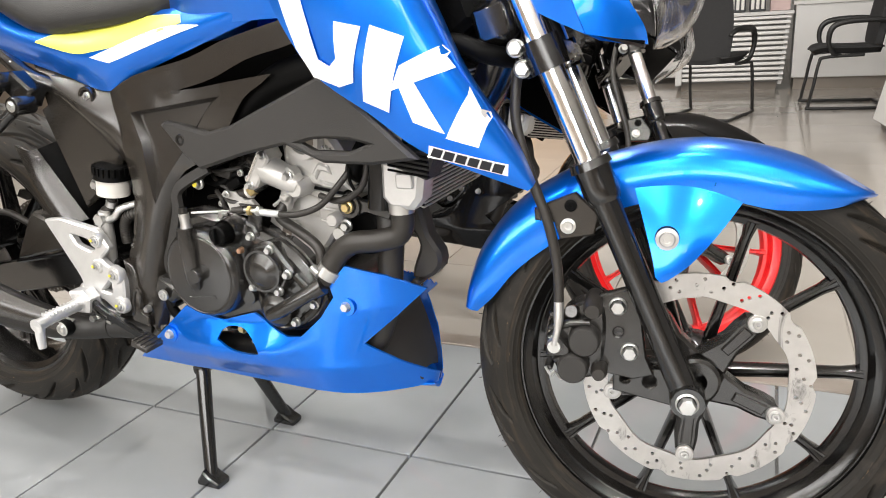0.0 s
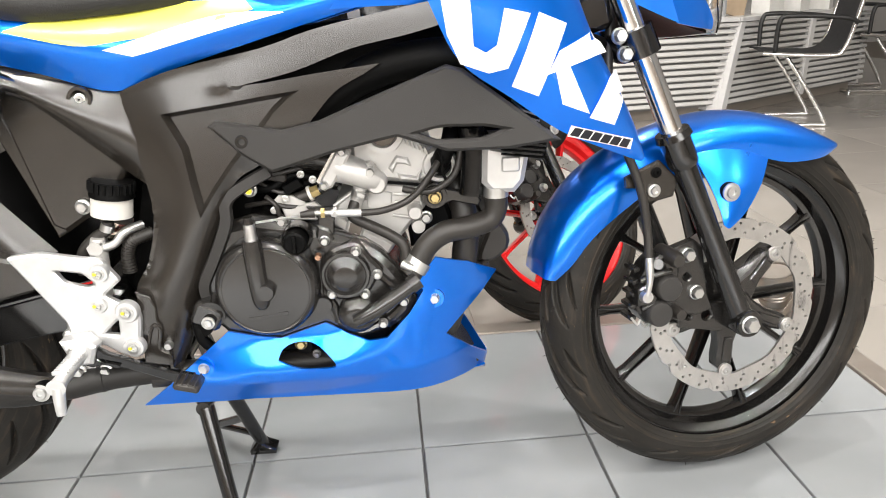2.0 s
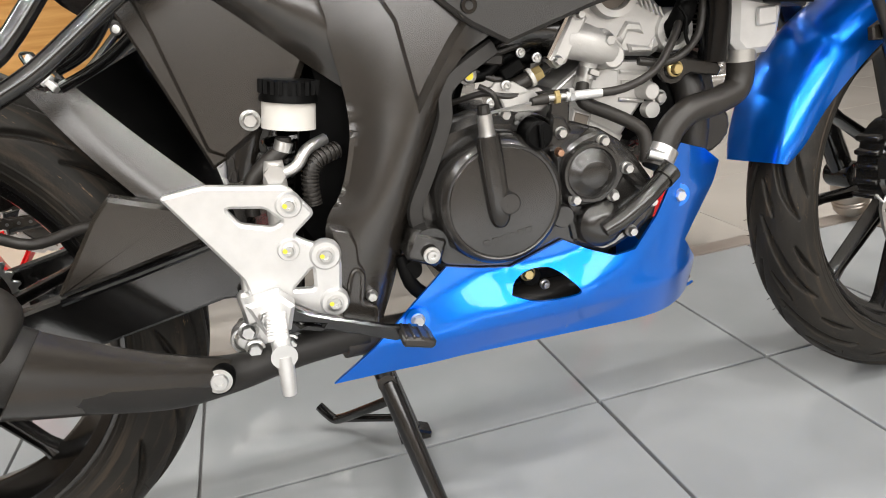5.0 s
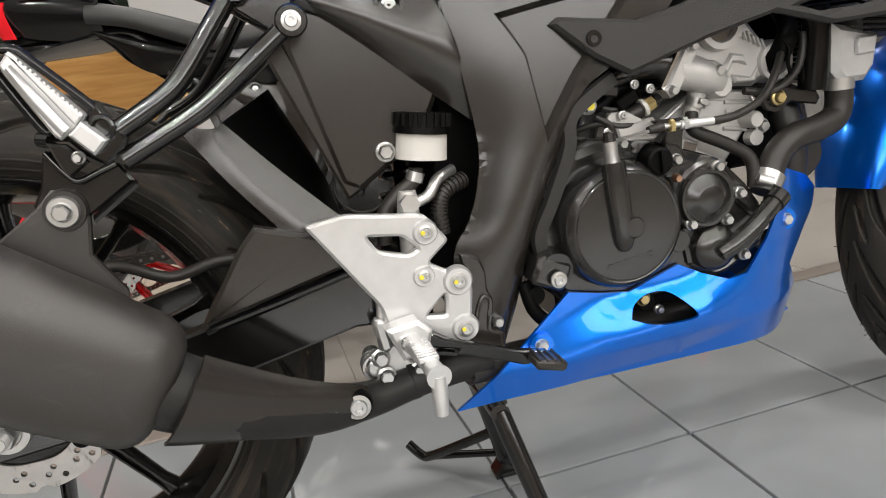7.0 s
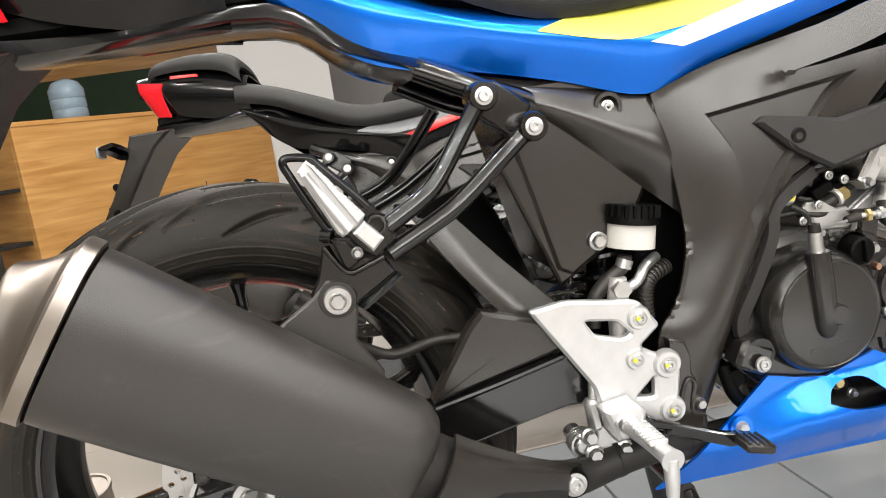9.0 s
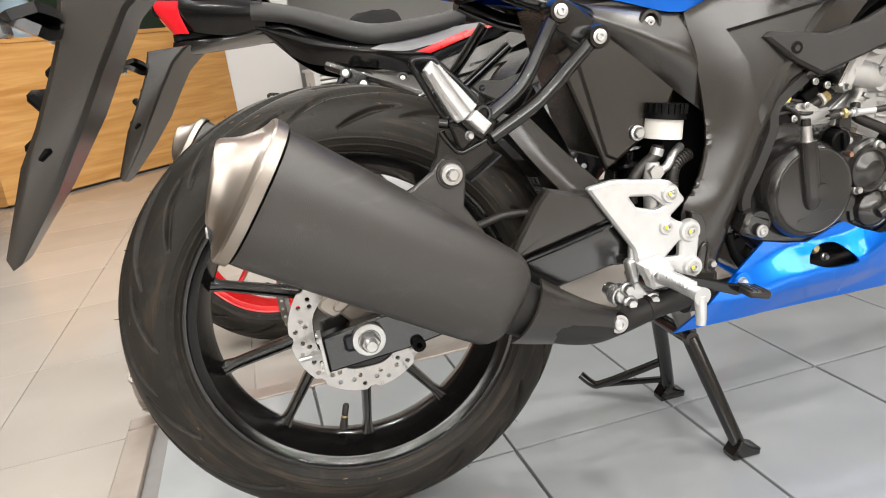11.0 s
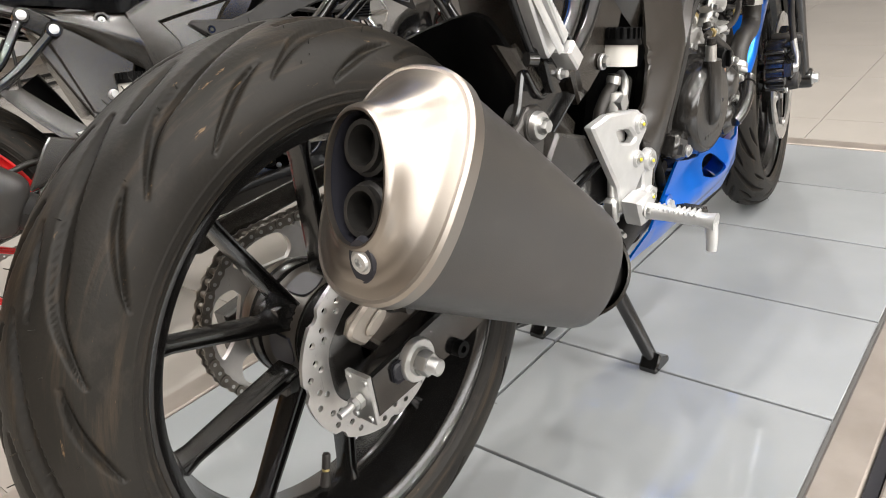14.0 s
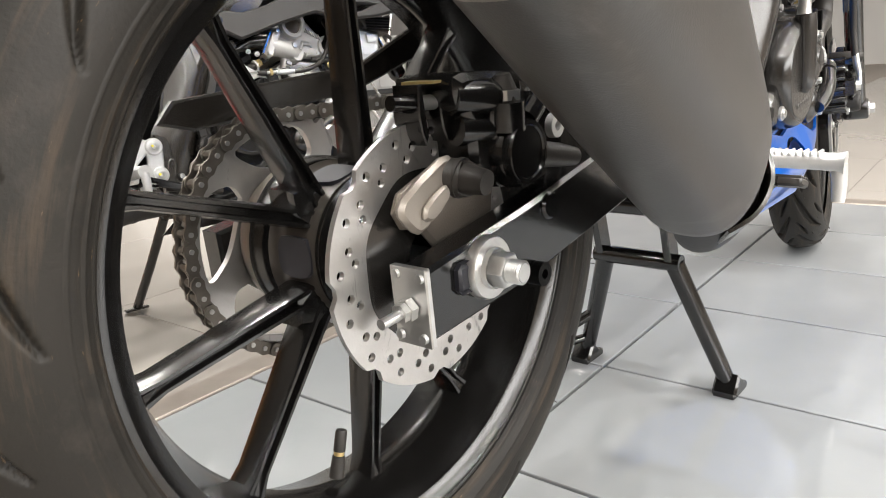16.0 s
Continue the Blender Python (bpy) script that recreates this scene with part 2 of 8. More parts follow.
def plate(outer, y0, y1, holes=(), bevel=0.0, bm=None, rnd=0):
    """A flat plate in x and z between y0 and y1, with holes; rnd: curve steps between outline points."""
    bm2 = bmesh.new()

    def loop(pts, n):
        q = [Vector((p[0], 0, p[1])) for p in pts]
        if n:
            q = crom(q + [q[0]], n)[:-1]
        v = [bm2.verts.new(p) for p in q]
        return [bm2.edges.new((v[i], v[(i + 1) % len(v)])) for i in range(len(v))]
    edges = loop(outer, rnd)
    for h in holes:
        edges += loop(h, 2 if len(h) > 5 and rnd else 0)
    bmesh.ops.triangle_fill(bm2, use_beauty=True, use_dissolve=False, edges=edges)
    if not holes:
        bmesh.ops.dissolve_faces(bm2, faces=bm2.faces[:])
    for v in bm2.verts:
        v.co.y = y1
    r = bmesh.ops.extrude_face_region(bm2, geom=bm2.faces[:])
    for v in r["geom"]:
        if isinstance(v, bmesh.types.BMVert):
            v.co.y = y0
    bmesh.ops.recalc_face_normals(bm2, faces=bm2.faces)
    if bevel:
        ed = [e for e in bm2.edges if len(e.link_faces) == 2 and e.calc_face_angle(0) > 0.6 and abs(e.verts[0].co.y - e.verts[1].co.y) < 1e-6]
        bmesh.ops.bevel(bm2, geom=ed, offset=bevel, segments=1, affect="EDGES", profile=0.6)
    return join(bm, bm2)


def join(bm, other):
    if bm is None:
        return other
    me = bpy.data.meshes.new("tmp")
    other.to_mesh(me)
    other.free()
    bm.from_mesh(me)
    bpy.data.meshes.remove(me)
    return bm


def box(c, s, rot=None, bevel=0.0, bm=None):
    b2 = bmesh.new()
    bmesh.ops.create_cube(b2, size=1)
    b2.transform(Matrix.Diagonal((*s, 1)))
    if bevel:
        bmesh.ops.bevel(b2, geom=b2.edges[:], offset=bevel, segments=1, affect="EDGES", profile=0.6)
    if rot is not None:
        b2.transform(rot)
    b2.transform(Matrix.Translation(c))
    return join(bm, b2)


def skin(rows, thick=0.003, nu=4, nv=4, bm=None):
    """A smooth sheet through rows of points, with thickness."""
    rows = [crom(r, nu) for r in rows]
    cols = [crom([r[i] for r in rows], nv) for i in range(len(rows[0]))]
    b2 = bmesh.new()
    g = [[b2.verts.new(p) for p in col] for col in cols]
    for i in range(len(g) - 1):
        for j in range(len(g[0]) - 1):
            q = (g[i][j], g[i + 1][j], g[i + 1][j + 1], g[i][j + 1])
            if len({tuple(round(x, 6) for x in v.co) for v in q}) >= 3:
                b2.faces.new(q)
    bmesh.ops.remove_doubles(b2, verts=b2.verts, dist=1e-5)
    bmesh.ops.recalc_face_normals(b2, faces=b2.faces)
    if thick:
        bmesh.ops.solidify(b2, geom=b2.faces[:], thickness=thick)
    return join(bm, b2)


def along(a, b):
    """The pose that turns the y axis to run from b to a, with its zero at a (a faces outward)."""
    a, b = Vector(a), Vector(b)
    return Matrix.Translation(a) @ (b - a).to_track_quat("Y", "Z").to_matrix().to_4x4()


def bolt_bm(c, r=0.006, h=0.006, flange=1.45, bm=None, out=(0, -1, 0)):
    """A flanged hexagon bolt whose head points outward from c."""
    b2 = lathe([(0, 0.002), (r * flange, 0.002), (r * flange, -0.0015), (r * 1.1, -0.0028)], 20)
    v = [(r * math.cos(a), r * math.sin(a)) for a in [math.pi / 3 * k for k in range(6)]]
    top = [b2.verts.new((x * 0.9, -h - 0.0025, z * 0.9)) for x, z in v]
    mid = [b2.verts.new((x, -h - 0.001, z)) for x, z in v]
    low = [b2.verts.new((x, -0.001, z)) for x, z in v]
    b2.faces.new(top)
    for k in range(6):
        j = (k + 1) % 6
        b2.faces.new((low[k], low[j], mid[j], mid[k]))
        b2.faces.new((mid[k], mid[j], top[j], top[k]))
    o = Vector(out)
    b2.transform(Matrix.Translation(c) @ (-o).to_track_quat("Y", "Z").to_matrix().to_4x4())
    return join(bm, b2)


def socket_bm(c, r=0.007, h=0.005, out=(0, -1, 0)):
    """A round cap screw with a hexagon socket."""
    b2 = lathe([(0, 0.002), (r * 1.5, 0.002), (r * 1.5, -0.001), (r * 1.05, -0.0015), (r, -h + 0.001), (r * 0.9, -h), (r * 0.5, -h), (r * 0.45, -h + 0.003), (0, -h + 0.003)], 20)
    b2.transform(Matrix.Translation(c) @ (-Vector(out)).to_track_quat("Y", "Z").to_matrix().to_4x4())
    return b2


def ring_pts(r, n=24, c=(0, 0), a0=0.0):
    return [(c[0] + r * math.cos(a0 + 2 * math.pi * k / n), c[1] + r * math.sin(a0 + 2 * math.pi * k / n)) for k in range(n)]


def warp(bm, f):
    for v in bm.verts:
        v.co.y += f(v.co.x, v.co.z)
    return bm


def arc_plate(outer, y0, y1, f, bevel=0.002, holes=(), rnd=0):
    return warp(plate(outer, y0, y1, holes, bevel, rnd=rnd), f)


# ---- wheels ----
def tyre_bm(R, w, bead, periods, seed, grooves):
    """A tyre; grooves are curved cuts, each a list of (share of a period, place across 0..1, half width)."""
    per, ns = (96 if w > 0.12 else 64), 150
    nth = per * periods
    rc = R - 0.46 * w
    pitch = 2 * math.pi * R / periods
    cut = [crom([(u * pitch, q * 0.70 * w, wd) for u, q, wd in g], 6) for g in grooves]
    across = np.linspace(0, 1.0, 181) * 0.70 * w
    run = np.arange(per) * pitch / per
    U, S = np.meshgrid(run, across)
    best = np.full(U.shape, -1.0)
    for line in cut:
        for p, p2 in zip(line, line[1:]):
            dx, ds = p2.x - p.x, p2.y - p.y
            L2 = dx * dx + ds * ds
            for shift in (-2, -1, 0, 1):
                u = U - shift * pitch - p.x
                t = np.clip((u * dx + (S - p.y) * ds) / L2, 0, 1)
                dist = np.hypot(u - t * dx, S - p.y - t * ds)
                best = np.maximum(best, p.z + (p2.z - p.z) * t - dist)
    deep = 0.0080 * np.clip(best / 0.0026 + 0.45, 0, 1)
    verts, faces = [], []
    th = np.arange(nth) * 2 * np.pi / nth
    for j in range(ns + 1):
        s = -1 + 2 * j / ns
        phi = s * radians(128)
        y = 0.5 * w * math.copysign(abs(math.sin(phi)) ** 0.92, phi)
        if abs(phi) < math.pi / 2:
            r = rc + (R - rc) * math.cos(phi)
        else:
            r = rc + (rc - bead) * math.cos(phi) / 0.6157
        q = abs(phi) / (math.pi / 2)
        depth = np.zeros(nth)
        if q < 0.99:
            k = min(q * 180, 179.0)
            row = deep[int(k)] * (1 - k % 1) + deep[int(k) + 1] * (k % 1)
            depth = np.tile(row, periods)
            if phi > 0:
                depth = np.roll(depth, per // 2)
        bead_ring = 0.0
        for c, wd in ((1.04, 0.008), (1.20, 0.012), (1.33, 0.008)):
            if abs(q - c) < wd * 1.6:
                bead_ring = 0.0010
        rr = r - depth * math.cos(phi) if abs(phi) < 1.5 else r - depth * 0.1
        yy = y - math.copysign(1, y) * (depth * abs(math.sin(phi)) - bead_ring)
        for i in range(nth):
            verts.append((rr[i] * math.cos(th[i]), yy[i], rr[i] * math.sin(th[i])))
    for j in range(ns):
        for i in range(nth):
            k = (i + 1) % nth
            faces.append((j * nth + i, j * nth + k, (j + 1) * nth + k, (j + 1) * nth + i))
    me = bpy.data.meshes.new("tmp")
    me.from_pydata(verts, [], faces)
    bm = bmesh.new()
    bm.from_mesh(me)
    bpy.data.meshes.remove(me)
    # moulding hairs
    rng = random.Random(seed)
    for k in range(110):
        a, y = rng.uniform(0, 2 * math.pi), rng.choice((-1, 1)) * rng.uniform(0.05, 0.46) * w
        r = rc + (R - rc) * math.sqrt(max(0.02, 1 - (2 * y / w) ** 2)) - 0.001
        d = Vector((math.cos(a), y / w * 1.2, math.sin(a))).normalized()
        p = Vector((r * math.cos(a), y, r * math.sin(a)))
        tube([p, p + d * rng.uniform(0.003, 0.008)], 0.0005, 4, 1, bm)
    return bm


REAR_GROOVES = [[(0.0, 0.04, 0.001), (0.3, 0.17, 0.0048), (0.72, 0.33, 0.0062), (0.98, 0.44, 0.0046), (1.30, 0.70, 0.0004)],
                [(0.30, 0.52, 0.0004), (0.50, 0.62, 0.0032), (0.72, 0.78, 0.0030), (0.88, 0.90, 0.0004)],
                [(0.58, 0.05, 0.0003), (0.78, 0.13, 0.0026), (1.02, 0.20, 0.0004)]]
FRONT_GROOVES = [[(0.0, 0.06, 0.0008), (0.35, 0.24, 0.0036), (0.75, 0.46, 0.0044), (1.05, 0.72, 0.0004)],
                 [(0.35, 0.60, 0.0004), (0.55, 0.72, 0.0026), (0.80, 0.90, 0.0004)],
                 [(0.62, 0.06, 0.0004), (0.82, 0.18, 0.0022), (1.0, 0.26, 0.0004)]]


def rim_bm(hw):
    out = [(0.221, -hw), (0.226, -hw + 0.002), (0.224, -hw + 0.006), (0.212, -hw + 0.010), (0.207, -hw + 0.022), (0.198, -0.012), (0.198, 0.012)]
    prof = out + [(r, -y) for r, y in out[:-2][::-1]]
    inn = [(0.2165, hw - 0.001), (0.2145, hw - 0.004), (0.2045, hw - 0.009), (0.203, hw - 0.013), (0.199, hw - 0.022), (0.191, 0.010), (0.188, 0)]
    prof += inn + [(r, -y) for r, y in inn[:-1][::-1]]
    return lathe([(r + 0.006, y) for r, y in prof], 128, close=True)


def spoke_bm(a_hub, a_rim, r0=0.040, r1=0.201, w0=0.0068, w1=0.0050, d0=0.0135, d1=0.0105, chan=0.005):
    bm = bmesh.new()
    rings = []
    p0 = Vector((r0 * math.cos(a_hub), 0, r0 * math.sin(a_hub)))
    p1 = Vector((r1 * math.cos(a_rim), 0, r1 * math.sin(a_rim)))
    run = (p1 - p0).normalized()
    side = Vector((-run.z, 0, run.x))
    for k in range(9):
        t = k / 8
        p = p0.lerp(p1, t)
        flare = 1 + 0.7 * max(0, (t - 0.86) / 0.14) ** 2
        w, d = (w0 + (w1 - w0) * t) * flare, (d0 + (d1 - d0) * t) * (1 + 0.2 * (flare - 1))
        c = chan * min(1, (1 - t) * 6)
        sec = [(-w, -d * 0.6), (-w * 0.8, -d), (-w * 0.45, -d), (-w * 0.3, -d + c), (w * 0.3, -d + c), (w * 0.45, -d), (w * 0.8, -d), (w, -d * 0.6),
               (w, d * 0.6), (w * 0.8, d), (w * 0.45, d), (w * 0.3, d - c), (-w * 0.3, d - c), (-w * 0.45, d), (-w * 0.8, d), (-w, d * 0.6)]
        rings.append([bm.verts.new(p + side * a + Vector((0, b, 0))) for a, b in sec])
    for a, b in zip(rings, rings[1:]):
        for i in range(16):
            bm.faces.new((a[i], a[(i + 1) % 16], b[(i + 1) % 16], b[i]))
    bm.faces.new(rings[0])
    bm.faces.new(rings[-1])
    return bm


def disc_bm(ro, ri, lobes, y, thick, hole_r, hole_rows, wave=0.004, inner_wave=0.004):
    n = lobes * 24
    outer, inner = [], []
    for k in range(n):
        a = 2 * math.pi * k / n
        u = (k % 24) / 24
        dip = wave * (1 if u < 0.10 else (0.5 if u < 0.16 or u > 0.95 else 0))
        outer.append(((ro - dip) * math.cos(a), (ro - dip) * math.sin(a)))
        r2 = ri - inner_wave * (0.5 + 0.5 * math.cos(lobes * a))
        inner.append((r2 * math.cos(a), r2 * math.sin(a)))
    holes = [inner]
    for r, cnt, off in hole_rows:
        for k in range(cnt):
            a = off + 2 * math.pi * k / cnt
            holes.append(ring_pts(hole_r, 10, (r * math.cos(a), r * math.sin(a))))
    return plate(outer, y - thick / 2, y + thick / 2, holes)


def smooth_loop(pts, n=4):
    q = [(x, 0, z) for x, z in pts]
    return [(p.x, p.z) for p in crom(q + [q[0]], n)[:-1]]


def front_wheel(bike, M, wheel_mat):
    hub = lathe([(0, -0.045), (0.016, -0.045), (0.018, -0.04), (0.03, -0.04), (0.036, -0.03), (0.036, 0.03), (0.03, 0.045), (0, 0.045)], 40)
    w = part("front_wheel", hub, wheel_mat, bike, "cast alloy front wheel with ten paired spokes", m=M)
    part("tyre", tyre_bm(0.288, 0.094, 0.225, 14, 3, FRONT_GROOVES), RUBBER, w, "black grooved rubber tyre", sharp=180).matrix_basis = M
    part("rim", rim_bm(0.034), wheel_mat, w, m=M)
    for k in range(5):
        c = radians(-90 + 72 * k)
        for s in (-1, 1):
            part("spoke", spoke_bm(c + s * radians(8), c + s * radians(18)), wheel_mat, w, m=M)
    rows = [(0.132, 25, 0.02), (0.124, 25, 0.09), (0.117, 20, 0.2)]
    part("brake_disc", disc_bm(0.1385, 0.110, 10, -0.060, 0.0045, 0.0024, rows, 0.004, 0.003), DISC, w, "drilled wavy steel brake disc", m=M)
    for k in range(5):
        a = radians(49 + 72 * k)
        ca, sa = math.cos(a), math.sin(a)
        pts = [(0.026, -0.022), (0.026, 0.022), (0.060, 0.013), (0.085, 0.014), (0.100, 0.012), (0.107, 0.004), (0.107, -0.004), (0.100, -0.012), (0.085, -0.014), (0.060, -0.013)]
        arm = plate([(p[0] * ca - p[1] * sa, p[0] * sa + p[1] * ca) for p in pts], -0.058, -0.030, bevel=0.004)
        plate([(p[0] * ca - p[1] * sa, p[0] * sa + p[1] * ca) for p in ((0.05, -0.006), (0.05, 0.006), (0.09, 0.007), (0.09, -0.007))], -0.061, -0.055, bevel=0.0015, bm=arm)
        part("disc_arm", arm, ENGINE, w, m=M)
        eye = plate(ring_pts(0.0115, 16, (0.1035 * ca, 0.1035 * sa)), -0.063, -0.057, bevel=0.0008)
        part("disc_lug", eye, DISC, w, m=M)
        b = socket_bm((0.1035 * ca, -0.063, 0.1035 * sa), 0.0052, 0.003)
        part("disc_bolt", b, ZINC, w, m=M)
    part("hub_seal", lathe([(0.014, -0.07), (0.026, -0.07), (0.030, -0.066), (0.030, -0.04), (0.014, -0.04)], 32, close=True), ENGINE, w, m=M)
    return w


def rear_wheel(bike, M, wheel_mat):
    hub = lathe([(0, -0.05), (0.045, -0.05), (0.056, -0.046), (0.060, -0.030), (0.0565, -0.024), (0.0565, 0.018), (0.062, 0.022), (0.066, 0.028), (0.066, 0.042), (0, 0.042)], 48)
    w = part("rear_wheel", hub, wheel_mat, bike, "cast alloy rear wheel with ten paired spokes", m=M)
    part("tyre", tyre_bm(0.3115, 0.136, 0.225, 12, 5, REAR_GROOVES), RUBBER, w, "wide black grooved rubber tyre with brown scuffs", sharp=180).matrix_basis = M
    part("rim", rim_bm(0.057), wheel_mat, w, m=M)
    part("hub_drum", lathe([(0.050, -0.022), (0.0572, -0.022), (0.0576, -0.020), (0.0576, 0.015), (0.0600, 0.020), (0.0630, 0.0225), (0.050, 0.0225)], 64, close=True), HUBM, w, "grey-brown satin hub drum", m=M)
    for k in range(5):
        c = radians(140.5 + 72 * k)
        for s in (-1, 1):
            part("spoke", spoke_bm(c + s * radians(6.5), c + s * radians(18), 0.052, w0=0.0078, w1=0.0056, d0=0.015, d1=0.0115, chan=0.006), wheel_mat, w, m=M)
        ca, sa = math.cos(c), math.sin(c)
        web = [(0.050, -0.014), (0.050, 0.014), (0.070, 0.014), (0.084, 0.0), (0.070, -0.014)]
        part("spoke_web", plate([(u * ca - v * sa, u * sa + v * ca) for u, v in web], -0.013, 0.013, bevel=0.003), wheel_mat, w, m=M)
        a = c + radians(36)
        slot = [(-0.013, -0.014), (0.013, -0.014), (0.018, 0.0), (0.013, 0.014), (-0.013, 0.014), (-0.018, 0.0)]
        # black plate on the drum paints the shade of a hub window
        part("hub_recess", plate(slot, -0.0015, 0.0015, rnd=3), INK_SHADE, w, m=M @ Matrix.Rotation(-a, 4, "Y") @ Matrix.Translation((0.0575, -0.002, 0)) @ Matrix.Rotation(radians(90), 4, "Z"))
    rows = [(0.0855, 16, 0.30), (0.079, 16, 0.12), (0.0725, 16, 0.22)]
    part("brake_disc", disc_bm(0.0945, 0.064, 8, -0.078, 0.0042, 0.0033, rows, 0.0045, 0.002), DISC, w, "drilled wavy steel brake disc", m=M)
    part("disc_carrier", lathe([(0.02, -0.05), (0.02, -0.079), (0.060, -0.079), (0.066, -0.076), (0.066, -0.074), (0.054, -0.07), (0.054, -0.045)], 48, close=True), ENGINE, w, m=M)
    # sprocket
    teeth = []
    for k in range(86):
        r = 0.1005 if k % 2 else 0.0945
        for d in (-0.25, 0.25):
            a = 2 * math.pi * (k + d) / 86
            teeth.append((r * math.cos(a), r * math.sin(a)))
    holes = [ring_pts(0.050, 32)]
    for k in range(5):
        a = radians(20 + 72 * k)
        holes.append(smooth_loop([((0.073 + u) * math.cos(a + v + u * 6), (0.073 + u) * math.sin(a + v + u * 6)) for u, v in ((-0.014, -0.34), (-0.014, 0.30), (-0.002, 0.46), (0.0145, 0.42), (0.0155, 0.0), (0.0145, -0.34), (0.0, -0.46))]))
    part("sprocket", plate(teeth, 0.072, 0.078, holes), DISC, w, "zinc-plated steel rear sprocket", m=M)
    part("cush_hub", lathe([(0.02, 0.045), (0.062, 0.040), (0.063, 0.046), (0.061, 0.058), (0.056, 0.066), (0.054, 0.071), (0.02, 0.071)], 48, close=True), CASTGREY, w, m=M)
    a = radians(-104)
    p = Vector((0.194 * math.cos(a), -0.004, 0.188 * math.sin(a)))
    q = Vector((0.150 * math.cos(a), -0.004, 0.150 * math.sin(a)))
    valve = tube([p, p.lerp(q, 0.45)], [0.0062, 0.0052], 12, 1)
    tube([p.lerp(q, 0.45), p.lerp(q, 0.55)], 0.0035, 10, 1, valve)
    tube([p.lerp(q, 0.55), p.lerp(q, 0.95), q], [0.0048, 0.0048, 0.004], 12, 1, valve)
    vs = part("valve_stem", valve, HOSE, w, "black rubber tyre valve with cap", m=M)
    part("valve_thread", tube([p.lerp(q, 0.46), p.lerp(q, 0.545)], 0.0042, 12, 1), BRASS, vs, m=M)
    return w


def chain_bm(rc, front, rf, y):
    """Roller chain round the rear sprocket (at the origin) and towards a front sprocket."""
    bm, pins = bmesh.new(), bmesh.new()
    fx, fz = front
    path = []
    for k in range(60):
        a = radians(100) + radians(160) * k / 59
        path.append(Vector((rc * math.cos(a), y, rc * math.sin(a))))
    top = [Vector((fx, y, fz + rf)).lerp(path[0], t / 40) for t in range(40)]
    low = [path[-1].lerp(Vector((fx, y, fz - rf)), (t + 1) / 40) for t in range(40)]
    pts = top + path + low
    step, acc, places = 0.0127, 0.0, []
    for a, b in zip(pts, pts[1:]):
        L = (b - a).length
        while acc <= L:
            places.append((a.lerp(b, acc / L), (b - a).normalized()))
            acc += step
        acc -= L
    for i, (p, d) in enumerate(places):
        n = Vector((-d.z, 0, d.x))
        off = 0.0068 if i % 2 else 0.0046
        for s in (-1, 1):
            ring = []
            for c, rr in ((-0.5, 0.0060), (0.5, 0.0060)):
                for k in range(5):
                    ang = (math.pi / 2 + math.pi * k / 4) if c < 0 else (-math.pi / 2 + math.pi * k / 4)
                    ring.append((c * step * 0.98 + rr * math.cos(ang), rr * math.sin(ang)))
                if c < 0:
                    ring.append((0, -0.0046))
            ring.append((0, 0.0046))
            a = [bm.verts.new(p + d * u + n * v + Vector((0, s * off, 0))) for u, v in ring]
            b = [bm.verts.new(p + d * u + n * v + Vector((0, s * (off + 0.0016), 0))) for u, v in ring]
            bm.faces.new(a)
            bm.faces.new(b[::-1])
            for k in range(len(a)):
                j = (k + 1) % len(a)
                bm.faces.new((a[k], a[j], b[j], b[k]))
        tube([p - d * step / 2 + Vector((0, -0.0045, 0)), p - d * step / 2 + Vector((0, 0.0045, 0))], 0.0040, 8, 1, bm)
        tube([p - d * step / 2 + Vector((0, -0.0094, 0)), p - d * step / 2 + Vector((0, 0.0094, 0))], 0.0021, 8, 1, pins)
    return bm, pins


# ---- motorcycle ----
AXLE_F = Vector((1.303, 0.013, 0.288))
RAKE = Vector((-math.sin(radians(25)), 0, math.cos(radians(25))))
STEER = Matrix.Translation(AXLE_F) @ Matrix.Rotation(radians(10.5), 4, RAKE)
AXLE_R = Matrix.Translation((-0.004, 0.0, 0.331))


